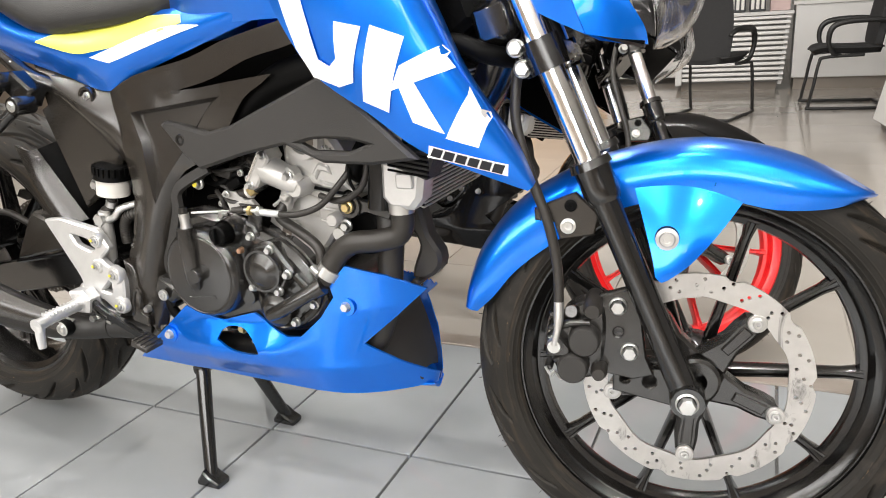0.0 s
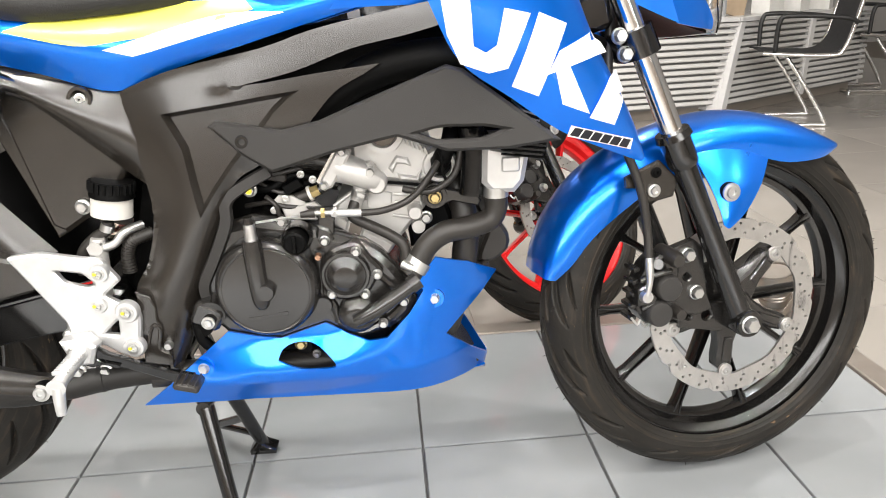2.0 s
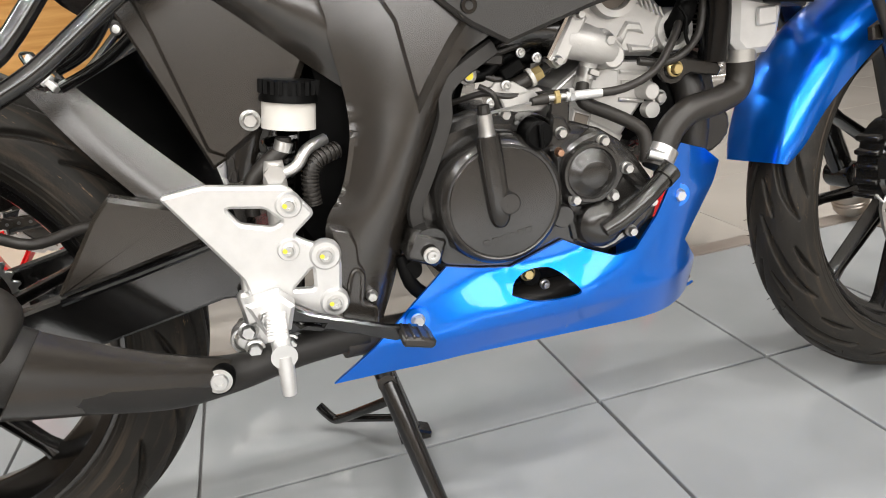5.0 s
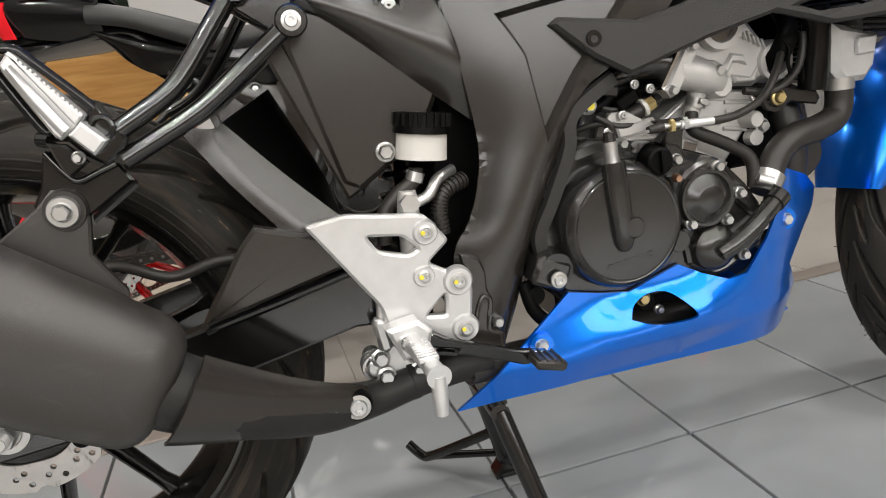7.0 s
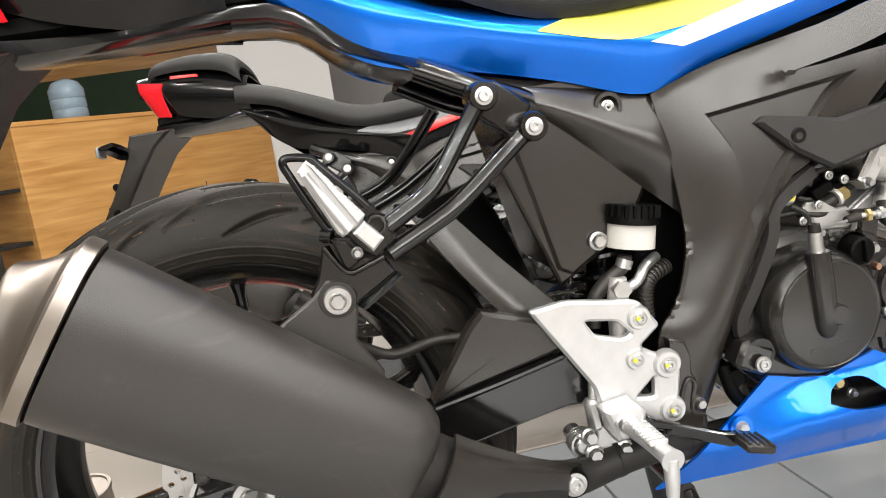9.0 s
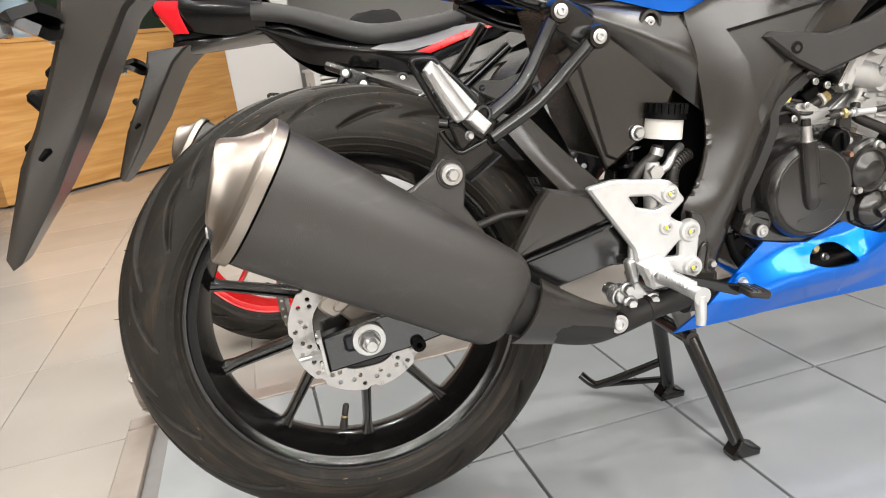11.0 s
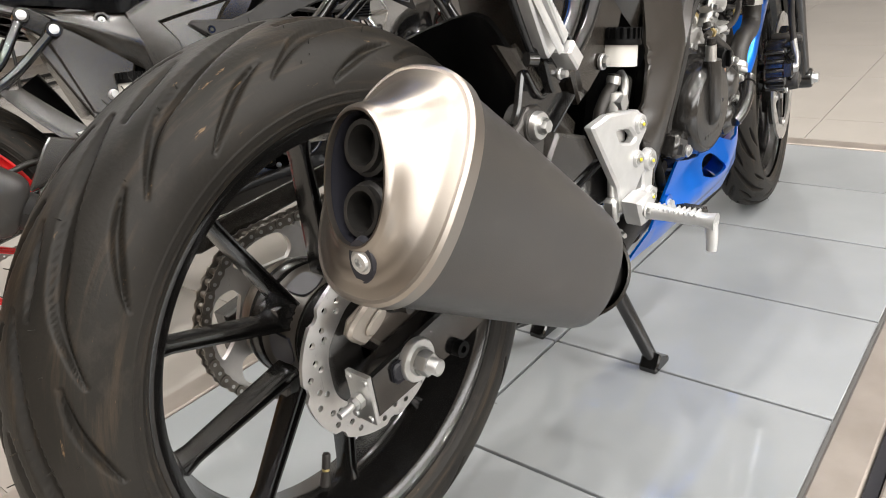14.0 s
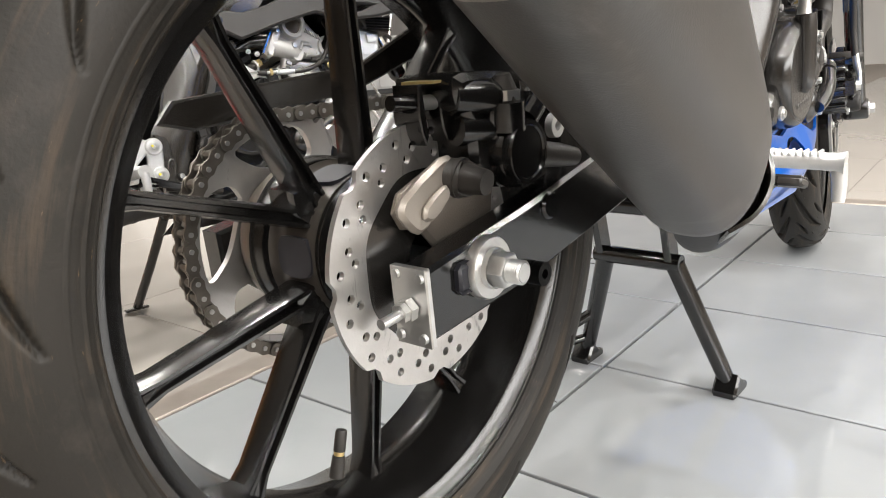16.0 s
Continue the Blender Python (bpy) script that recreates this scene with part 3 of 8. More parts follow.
def front_end(bike):
    front_wheel(bike, STEER, WHEELB)

    def fork_pt(z, y):
        return (-0.012 - 0.42 * (z + 0.004), y, z)
    for y in (-0.100, 0.100):
        leg = tube([fork_pt(-0.012, y), fork_pt(0.02, y), fork_pt(0.10, y), fork_pt(0.232, y)], [0.0165, 0.0175, 0.0165, 0.0165], 24, 3)
        tube([fork_pt(0.232, y), fork_pt(0.24, y), fork_pt(0.262, y), fork_pt(0.272, y)], [0.0185, 0.0215, 0.0215, 0.022], 24, 2, leg)
        tube([fork_pt(0.272, y), fork_pt(0.281, y)], [0.0255, 0.0235], 24, 1, leg)
        bx, _, bz = fork_pt(-0.006, y)
        lathe([(0, -0.022), (0.019, -0.022), (0.021, -0.018), (0.021, 0.018), (0.019, 0.022), (0, 0.022)], 28, (bx, y, bz), leg)
        fork = part("fork_leg", leg, FRAME, bike, "gloss black telescopic fork slider", m=STEER)
        part("fork_tube", tube([fork_pt(0.27, y), fork_pt(0.52, y)], 0.0155, 28, 1), CHROME, fork, "polished chrome fork tube", m=STEER)
    part("axle_nut", bolt_bm((-0.012, -0.122, -0.006), 0.0105, 0.009, 1.3), ZINC, bike, m=STEER)
    # lower yoke with pinch bolts
    yoke = bmesh.new()
    for y in (-0.1, 0.1):
        tube([fork_pt(0.384, y), fork_pt(0.418, y)], 0.024, 24, 1, yoke)
    box(fork_pt(0.40, 0), (0.05, 0.2, 0.028), Matrix.Rotation(radians(-23), 4, "Y"), 0.006, yoke)
    box((-0.202, -0.090, 0.395), (0.022, 0.03, 0.04), Matrix.Rotation(radians(-23), 4, "Y"), 0.004, yoke)
    yk = part("lower_yoke", yoke, FRAME, bike, "black fork yoke with two bright pinch bolts", m=STEER)
    for z in (0.386, 0.409):
        part("pinch_bolt", bolt_bm((-0.206 - 0.35 * (z - 0.386), -0.110, z), 0.0085, 0.007, 1.25), ZINC, yk, m=STEER)
    # mudguard
    rows = []
    for a, r, w, rl in ((166, 0.312, 0.046, 0.290), (160, 0.317, 0.053, 0.274), (150, 0.319, 0.057, 0.262), (136, 0.315, 0.060, 0.246), (118, 0.303, 0.062, 0.238), (100, 0.297, 0.066, 0.233),
                        (85, 0.296, 0.068, 0.231), (70, 0.296, 0.067, 0.232), (58, 0.298, 0.060, 0.258), (53, 0.300, 0.046, 0.284), (49.5, 0.302, 0.016, 0.298)):
        ca, sa = math.cos(radians(a)), math.sin(radians(a))
        half = [(w * 0.98, rl), (w * 1.03, rl + (r - rl) * 0.45), (w * 0.86, r - (r - rl) * 0.2), (w * 0.45, r - 0.003)]
        prof = [(-y, q) for y, q in half] + [(0, r)] + [(y, q) for y, q in half[::-1]]
        rows.append([(q * ca, y, q * sa) for y, q in prof])
    guard = part("front_mudguard", skin(rows, 0.0025, 3, 4), BLUE, bike, "glossy metallic blue front mudguard", m=STEER)
    for s in (1, -1):
        top = [(-0.082, -0.060, 0.252), (-0.04, -0.062, 0.255), (0.0, -0.062, 0.252), (0.050, -0.060, 0.236)]
        mid = [(-0.066, -0.092, 0.200), (-0.045, -0.097, 0.200), (-0.015, -0.097, 0.198), (0.018, -0.090, 0.196)]
        low = [(-0.056, -0.106, 0.163), (-0.045, -0.109, 0.161), (-0.030, -0.108, 0.160), (-0.013, -0.104, 0.161)]
        tip = [(-0.053, -0.110, 0.145), (-0.049, -0.111, 0.141), (-0.045, -0.111, 0.139), (-0.038, -0.110, 0.142)]
        part("mudguard_stay", skin([top, mid, low, tip], 0.003, 4, 4), BLUE, guard, m=STEER, mirror=False) if s > 0 else None
        part("stay_grommet", lathe([(0.006, -0.003), (0.0125, -0.003), (0.0138, 0), (0.0138, 0.006), (0.006, 0.006)], 28, (-0.041, -0.103, 0.190), close=True), MATTE, guard, m=STEER) if s > 0 else None
        part("stay_bolt", socket_bm((-0.041, -0.107, 0.190), 0.0088, 0.005), ZINC, guard, m=STEER) if s > 0 else None
    # hose bracket
    br = plate([(-0.196, 0.222), (-0.146, 0.242), (-0.118, 0.215), (-0.124, 0.190), (-0.165, 0.183), (-0.172, 0.205), (-0.195, 0.207)], -0.096, -0.086, bevel=0.002)
    b = part("hose_bracket", br, SATIN, bike, "black plastic brake hose bracket", m=STEER)
    part("bracket_bolt", socket_bm((-0.155, -0.098, 0.201), 0.0062, 0.005), ZINC, b, m=STEER)
    part("bracket_screw", socket_bm((-0.152, -0.097, 0.226), 0.005, 0.003), MATTE, b, m=STEER)
    # caliper
    body = plate([(-0.176, 0.030), (-0.171, 0.062), (-0.160, 0.090), (-0.140, 0.104), (-0.116, 0.104), (-0.109, 0.080), (-0.112, 0.030), (-0.125, 0.006), (-0.160, 0.004)], -0.092, -0.050, bevel=0.004, rnd=2)
    cal = part("brake_caliper", body, ENGINE, bike, "black twin-piston front brake caliper", m=STEER)
    for cx, cz in ((-0.134, 0.059), (-0.148, 0.023)):
        part("piston_housing", lathe([(0, -0.0225), (0.0165, -0.0225), (0.0185, -0.0205), (0.0195, -0.014), (0.0200, 0), (0, 0)], 36, (cx, -0.090, cz)), GUARD, cal, m=STEER)
    part("union_block", plate([(-0.180, 0.036), (-0.180, 0.062), (-0.166, 0.068), (-0.150, 0.048), (-0.152, 0.036)], -0.106, -0.086, bevel=0.003), ENGINE, cal, m=STEER)
    for k in range(5):
        part("body_fin", box((-0.180 + 0.0015 * k, -0.072, 0.014 + 0.018 * k), (0.010, 0.034, 0.007), Matrix.Rotation(radians(-14), 4, "Y"), 0.0015), ENGINE, cal, m=STEER)
    part("bridge_bar", tube([(-0.172, -0.096, 0.072), (-0.150, -0.102, 0.081), (-0.128, -0.100, 0.082)], 0.0055, 10, 2), ENGINE, cal, m=STEER)
    part("pad_pin", tube([(-0.170, -0.098, 0.030), (-0.156, -0.104, 0.038)], 0.0040, 10, 1), ENGINE, cal, m=STEER)
    part("carrier", plate([(-0.118, 0.112), (-0.085, 0.122), (-0.070, 0.110), (-0.060, 0.035), (-0.05, 0.012), (-0.075, 0.005), (-0.115, 0.012)], -0.086, -0.070, holes=[ring_pts(0.006, 10, (-0.094, 0.066))], bevel=0.002), ENGINE, cal, m=STEER)
    part("carrier_foot", plate([(-0.10, 0.02), (-0.02, 0.018), (-0.012, -0.012), (-0.03, -0.03), (-0.10, -0.015)], -0.078, -0.068, holes=[ring_pts(0.008, 12, (-0.055, 0.0)), ring_pts(0.006, 10, (-0.085, 0.002))], bevel=0.002), ENGINE, cal, m=STEER)
    for p in ((-0.095, -0.088, 0.100), (-0.080, -0.088, 0.042)):
        part("caliper_bolt", bolt_bm(p, 0.0085, 0.007, 1.3), ZINC, cal, m=STEER)
    part("slide_pin", tube([(-0.124, -0.116, 0.100), (-0.124, -0.108, 0.101), (-0.124, -0.06, 0.104)], [0.0085, 0.0118, 0.0108], 20, 1), HOSE, cal, m=STEER)
    part("lower_pin", tube([(-0.116, -0.112, 0.018), (-0.116, -0.100, 0.018), (-0.116, -0.06, 0.018)], [0.0075, 0.0105, 0.0100], 18, 1), HOSE, cal, m=STEER)
    part("pad_spring", tube([(-0.184, -0.090, 0.016), (-0.176, -0.094, 0.006), (-0.172, -0.094, 0.012), (-0.164, -0.092, 0.002), (-0.156, -0.090, 0.004)], 0.0018, 6, 3), ZINC, cal, m=STEER)
    part("bleed_nipple", tube([(-0.148, -0.090, 0.092), (-0.150, -0.104, 0.096)], [0.0085, 0.0075], 14, 1), ENGINE, cal, m=STEER)
    part("banjo", lathe([(0, -0.008), (0.008, -0.008), (0.010, 0), (0, 0)], 20, (-0.170, -0.106, 0.052)), ZINC, cal, m=STEER)
    part("hose_end", tube([(-0.170, -0.111, 0.054), (-0.166, -0.111, 0.074), (-0.165, -0.108, 0.085), (-0.165, -0.105, 0.108)], [0.0045, 0.0045, 0.0062, 0.0062], 12, 2), ZINC, cal, m=STEER)
    part("brake_hose", tube([(-0.165, -0.105, 0.105), (-0.167, -0.102, 0.15), (-0.178, -0.103, 0.205), (-0.200, -0.10, 0.265), (-0.218, -0.092, 0.33), (-0.215, -0.080, 0.39), (-0.20, -0.06, 0.46)], 0.0062, 12, 5), HOSE, bike, "black rubber front brake hose", m=STEER)
    # headlamp
    for side in (1, -1):
        lower = [[(-0.210, -0.098, 0.463), (-0.215, -0.104, 0.474)], [(-0.190, -0.106, 0.449), (-0.190, -0.113, 0.473)], [(-0.164, -0.112, 0.435), (-0.164, -0.119, 0.471)], [(-0.135, -0.117, 0.422), (-0.150, -0.121, 0.459)]]
        upper = [[(-0.215, -0.101, 0.475), (-0.218, -0.090, 0.500), (-0.200, -0.086, 0.560)], [(-0.190, -0.110, 0.474), (-0.192, -0.098, 0.500), (-0.182, -0.092, 0.560)], [(-0.164, -0.116, 0.472), (-0.170, -0.106, 0.500), (-0.168, -0.098, 0.560)], [(-0.150, -0.121, 0.460), (-0.157, -0.112, 0.500), (-0.156, -0.104, 0.560)]]
        nose = [[(-0.135, -0.117, 0.421), (-0.150, -0.121, 0.460), (-0.157, -0.112, 0.500), (-0.156, -0.104, 0.560)], [(-0.100, -0.106, 0.415), (-0.116, -0.113, 0.460), (-0.126, -0.108, 0.500), (-0.130, -0.100, 0.560)], [(-0.069, -0.088, 0.412), (-0.074, -0.096, 0.430), (-0.102, -0.101, 0.480), (-0.116, -0.096, 0.560)]]
        cowl = bmesh.new()
        for rows in (lower, upper, nose):
            skin([[(x, y * side, z) for x, y, z in r] for r in rows], 0.003, 4, 4, cowl)
        part("lamp_cowl", cowl, BLUE, bike, "faceted metallic blue headlamp cowl", m=STEER, sharp=20)
    shell = []
    for y in (-0.088, -0.07, 0.0, 0.07, 0.088):
        k = 1 - (abs(y) / 0.088) ** 2 * 0.75
        shell.append([(-0.112, y, 0.56), (-0.100 + 0.070 * k, y, 0.53), (-0.085 + 0.080 * k, y, 0.47), (-0.072 + 0.052 * k, y, 0.425), (-0.066 + 0.018 * k, y, 0.405)])
    part("headlamp_lens", skin(shell, 0.002, 4, 4), LENS, bike, "clear plastic headlamp lens", m=STEER)
    refl = []
    for y in (-0.075, -0.05, 0.0, 0.05, 0.075):
        k = 1 - (abs(y) / 0.075) ** 2
        refl.append([(-0.110, y, 0.54), (-0.100 - 0.02 * k, y, 0.50), (-0.086 - 0.02 * k, y, 0.45), (-0.072, y, 0.415)])
    part("headlamp_reflector", skin(refl, 0.002, 4, 4), CHROME, bike, m=STEER)
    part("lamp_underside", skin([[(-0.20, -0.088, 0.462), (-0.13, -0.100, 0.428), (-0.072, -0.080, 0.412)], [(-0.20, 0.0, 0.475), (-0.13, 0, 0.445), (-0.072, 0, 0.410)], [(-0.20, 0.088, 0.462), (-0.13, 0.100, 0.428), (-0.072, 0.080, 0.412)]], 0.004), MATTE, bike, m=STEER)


def rounded(pts, r, n=4):
    """An outline with its corners rounded off."""
    out = []
    for i, p in enumerate(pts):
        p, a, b = Vector(p), Vector(pts[i - 1]), Vector(pts[(i + 1) % len(pts)])
        u, v = a - p, b - p
        k = min(r, 0.4 * u.length, 0.4 * v.length)
        p0, p1 = p + u.normalized() * k, p + v.normalized() * k
        out += [tuple(p0 * (1 - t) ** 2 + p * 2 * t * (1 - t) + p1 * t * t) for t in [j / n for j in range(n + 1)]]
    return out


def surface_y(ob):
    """The y of an object's outer face, looked up from its right side."""
    tree = BVHTree.FromPolygons([v.co for v in ob.data.vertices], [p.vertices for p in ob.data.polygons])

    def find(x, z):
        hit = tree.ray_cast(Vector((x, -1.0, z)), Vector((0, 1, 0)))
        return hit[0].y if hit[0] else tree.find_nearest(Vector((x, -0.2, z)))[0].y
    return find


def fine(line, n=4):
    return [(p.x, p.z) for p in crom([(x, 0, z) for x, z in line], n)]


def bodywork(bike):
    # rear seat panel, tail and stripes
    low = [(0.105, 0.812), (0.143, 0.773), (0.203, 0.735), (0.304, 0.714), (0.385, 0.693), (0.470, 0.669), (0.543, 0.692), (0.700, 0.735), (0.815, 0.765)]
    ylow = (-0.06, -0.075, -0.095, -0.108, -0.113, -0.116, -0.12, -0.135, -0.15)
    mid = [(0.06, 0.86), (0.120, 0.830), (0.200, 0.795), (0.300, 0.760), (0.395, 0.738), (0.490, 0.724), (0.565, 0.734), (0.690, 0.757), (0.800, 0.778)]
    ymid = (-0.07, -0.086, -0.108, -0.126, -0.133, -0.136, -0.138, -0.145, -0.155)
    top = [(0.02, 0.885), (0.09, 0.862), (0.190, 0.825), (0.280, 0.785), (0.395, 0.771), (0.490, 0.772), (0.580, 0.777), (0.690, 0.781), (0.800, 0.788)]
    ytop = (-0.05, -0.06, -0.072, -0.088, -0.100, -0.105, -0.108, -0.12, -0.14)
    for s in (1, -1):
        rows = [[(x, s * y, z) for (x, z), y in zip(line, ys)] for line, ys in ((low, ylow), (mid, ymid), (top, ytop))]
        panel = part("tail_panel", skin(rows, 0.003, 5, 6), BLUE, bike, "glossy metallic blue seat panel" if s > 0 else "")
        if s < 0:
            continue

        panel_y = surface_y(panel)
        y_lo = [(0.356, 0.745), (0.437, 0.726), (0.49, 0.729), (0.563, 0.738), (0.61, 0.748), (0.655, 0.759)]
        y_hi = [(0.358, 0.747), (0.410, 0.760), (0.46, 0.767), (0.53, 0.770), (0.60, 0.771), (0.645, 0.769)]
        w_lo = [(0.505, 0.7105), (0.53, 0.716), (0.57, 0.726), (0.62, 0.738), (0.655, 0.746), (0.692, 0.7535)]
        w_hi = [(0.470, 0.7195), (0.50, 0.727), (0.545, 0.739), (0.60, 0.752), (0.645, 0.756), (0.690, 0.7545)]

        def snug(line):
            return [(x, panel_y(x, z) - 0.0016, z) for x, z in line]
        for name, lo, hi, mat in (("yellow_stripe", y_lo, y_hi, YELLOW), ("white_stripe", w_lo, w_hi, WHITE)):
            part(name, skin([snug([(a[0] + (b[0] - a[0]) * k / 6, a[1] + (b[1] - a[1]) * k / 6) for a, b in zip(fine(lo), fine(hi))]) for k in range(7)], 0.0006, 1, 1), mat, panel)
    # seat
    rows = []
    for x, z, w, h in ((0.06, 0.905, 0.075, 0.05), (0.16, 0.875, 0.09, 0.045), (0.25, 0.835, 0.105, 0.05), (0.36, 0.790, 0.115, 0.052), (0.47, 0.787, 0.116, 0.045), (0.56, 0.795, 0.108, 0.042), (0.61, 0.81, 0.09, 0.05), (0.625, 0.84, 0.07, 0.06)):
        rows.append([(x, -w, z - h * 0.5), (x, -w * 1.06, z - h * 0.2), (x, -w * 0.92, z + h * 0.25), (x, -w * 0.5, z + h * 0.45), (x, 0, z + h * 0.5), (x, w * 0.5, z + h * 0.45), (x, w * 0.92, z + h * 0.25), (x, w * 1.06, z - h * 0.2), (x, w, z - h * 0.5)])
    part("seat", skin(rows, 0.01, 4, 4), SEATM, bike, "black ribbed vinyl seat")
    # tank
    rows = []
    for x, z, w, h in ((0.60, 0.775, 0.10, 0.06), (0.66, 0.78, 0.135, 0.13), (0.76, 0.785, 0.165, 0.17), (0.86, 0.785, 0.175, 0.185), (0.96, 0.78, 0.165, 0.17), (1.02, 0.775, 0.13, 0.12)):
        rows.append([(x, -w * 0.9, z - 0.03), (x, -w, z + h * 0.2), (x, -w * 0.85, z + h * 0.7), (x, -w * 0.4, z + h), (x, 0, z + h * 1.05), (x, w * 0.4, z + h), (x, w * 0.85, z + h * 0.7), (x, w, z + h * 0.2), (x, w * 0.9, z - 0.03)])
    part("fuel_tank", skin(rows, 0.004, 4, 4), BLUE, bike, "metallic blue fuel tank")
    # shroud with its white blocks
    back = [(0.845, -0.207, 0.80), (0.862, -0.206, 0.755), (0.895, -0.192, 0.690), (0.955, -0.182, 0.645), (1.015, -0.176, 0.602), (1.075, -0.156, 0.573), (1.130, -0.136, 0.549)]
    mid = [(0.93, -0.222, 0.815), (0.945, -0.218, 0.765), (0.965, -0.210, 0.715), (1.005, -0.196, 0.675), (1.045, -0.182, 0.630), (1.093, -0.160, 0.590), (1.133, -0.136, 0.551)]
    front = [(1.01, -0.190, 0.830), (1.022, -0.188, 0.785), (1.042, -0.180, 0.735), (1.065, -0.172, 0.690), (1.092, -0.160, 0.645), (1.118, -0.146, 0.597), (1.136, -0.134, 0.554)]
    turn = [(1.0, -0.12, 0.84), (1.01, -0.12, 0.79), (1.03, -0.118, 0.74), (1.052, -0.115, 0.69), (1.08, -0.112, 0.645), (1.112, -0.112, 0.60), (1.134, -0.118, 0.556)]
    for s in (1, -1):
        rows = [[(x, s * y, z) for x, y, z in line] for line in (back, mid, front, turn)]
        shroud = part("tank_shroud", skin(rows, 0.003, 5, 5), BLUE, bike, "metallic blue tank shroud with bold white blocks" if s > 0 else "")
        if s < 0:
            part("shroud_liner", skin([[(x - 0.006, -y * 0.95, z + 0.010) for x, y, z in line] for line in (back, mid, front)], 0.003, 4, 4), MATTE, bike)
            continue
        shroud_y = surface_y(shroud)

        def decal(name, quad, mat, nx=6, nz=6, lift=0.0022):
            """A thin block laid on the shroud: four corners in x and z."""
            q = [Vector((p[0], 0, p[1])) for p in quad]
            rws = []
            for i in range(nz + 1):
                a, b = q[0].lerp(q[3], i / nz), q[1].lerp(q[2], i / nz)
                rws.append([(p.x, shroud_y(p.x, p.z) - lift, p.z) for p in [a.lerp(b, k / nx) for k in range(nx + 1)]])
            return part(name, skin(rws, 0.0006, 1, 1), mat, shroud)
        blocks = [((0.868, 0.800), (0.902, 0.800), (0.908, 0.740), (0.880, 0.722)),
                  ((0.880, 0.722), (0.908, 0.740), (0.910, 0.708), (0.895, 0.688)),
                  ((0.910, 0.708), (0.924, 0.700), (0.928, 0.676), (0.895, 0.688)),
                  ((0.924, 0.700), (0.936, 0.708), (0.950, 0.681), (0.928, 0.676)),
                  ((0.944, 0.748), (0.974, 0.741), (0.950, 0.681), (0.936, 0.708)),
                  ((0.984, 0.742), (1.018, 0.728), (0.987, 0.646), (0.955, 0.659)),
                  ((1.010, 0.698), (1.052, 0.717), (1.069, 0.693), (0.996, 0.671)),
                  ((1.006, 0.675), (1.023, 0.680), (1.051, 0.621), (1.016, 0.635)),
                  ((1.082, 0.672), (1.098, 0.636), (1.085, 0.604), (1.051, 0.616))]
        for qd in blocks:
            decal("white_block", qd, WHITE)
        decal("white_label", ((1.029, 0.6075), (1.114, 0.5825), (1.112, 0.5685), (1.025, 0.5940)), WHITE, lift=0.0018)
        for k in range(6):
            u0, u1 = 0.02 + k * 0.163, 0.02 + k * 0.163 + 0.135
            a, b, c, d = Vector((1.0325, 0.6050, 0)), Vector((1.1135, 0.5808, 0)), Vector((1.1085, 0.5708, 0)), Vector((1.0265, 0.5955, 0))
            decal("label_bar", [a.lerp(b, u0)[:2], a.lerp(b, u1)[:2], d.lerp(c, u1)[:2], d.lerp(c, u0)[:2]], INK_SHADE, 2, 2, 0.0028)
    # side cover: upright limb, upper arm and pointed blade, with a sunk triangular panel
    left = [(0.474, -0.112, 0.668), (0.484, -0.118, 0.590), (0.493, -0.120, 0.510), (0.476, -0.120, 0.446), (0.452, -0.118, 0.405), (0.450, -0.115, 0.330), (0.470, -0.112, 0.290)]
    midl = [(0.535, -0.124, 0.682), (0.545, -0.137, 0.600), (0.540, -0.142, 0.520), (0.516, -0.141, 0.450), (0.490, -0.136, 0.395), (0.478, -0.128, 0.330), (0.481, -0.122, 0.288)]
    midr = [(0.600, -0.129, 0.697), (0.605, -0.138, 0.620), (0.580, -0.142, 0.540), (0.550, -0.139, 0.465), (0.520, -0.133, 0.392), (0.502, -0.122, 0.330), (0.489, -0.116, 0.287)]
    right = [(0.655, -0.132, 0.713), (0.660, -0.138, 0.640), (0.620, -0.126, 0.545), (0.582, -0.112, 0.474), (0.542, -0.106, 0.392), (0.52, -0.104, 0.332), (0.498, -0.104, 0.286)]
    reach = [(0.76, -0.146, 0.74), (0.76, -0.150, 0.66), (0.71, -0.138, 0.56), (0.64, -0.112, 0.474), (0.57, -0.106, 0.392), (0.54, -0.104, 0.332), (0.505, -0.104, 0.286)]
    end = [(0.90, -0.168, 0.764), (0.90, -0.172, 0.68), (0.82, -0.15, 0.56), (0.70, -0.115, 0.474), (0.60, -0.106, 0.392), (0.55, -0.104, 0.332), (0.51, -0.104, 0.286)]
    part("side_cover", skin([[(x, -y, z) for x, y, z in line] for line in (left, midl, midr, right, reach)], 0.004, 5, 4), SATIN, bike)
    base = skin([left, midl, midr, right, reach, end], 0.0, 8, 8)
    tree = BVHTree.FromBMesh(base)
    base.free()

    def base_y(x, z):
        hit = tree.ray_cast(Vector((x, -1.0, z)), Vector((0, 1, 0)))
        return hit[0].y if hit[0] else tree.find_nearest(Vector((x, -0.13, z)))[0].y
    rim = fine([(0.474, 0.668), (0.543, 0.692), (0.655, 0.713), (0.72, 0.732), (0.80, 0.748), (0.880, 0.762)], 3) + [(0.885, 0.735)]
    rim += fine([(0.862, 0.729), (0.828, 0.721), (0.767, 0.709), (0.696, 0.685), (0.625, 0.670)], 4)
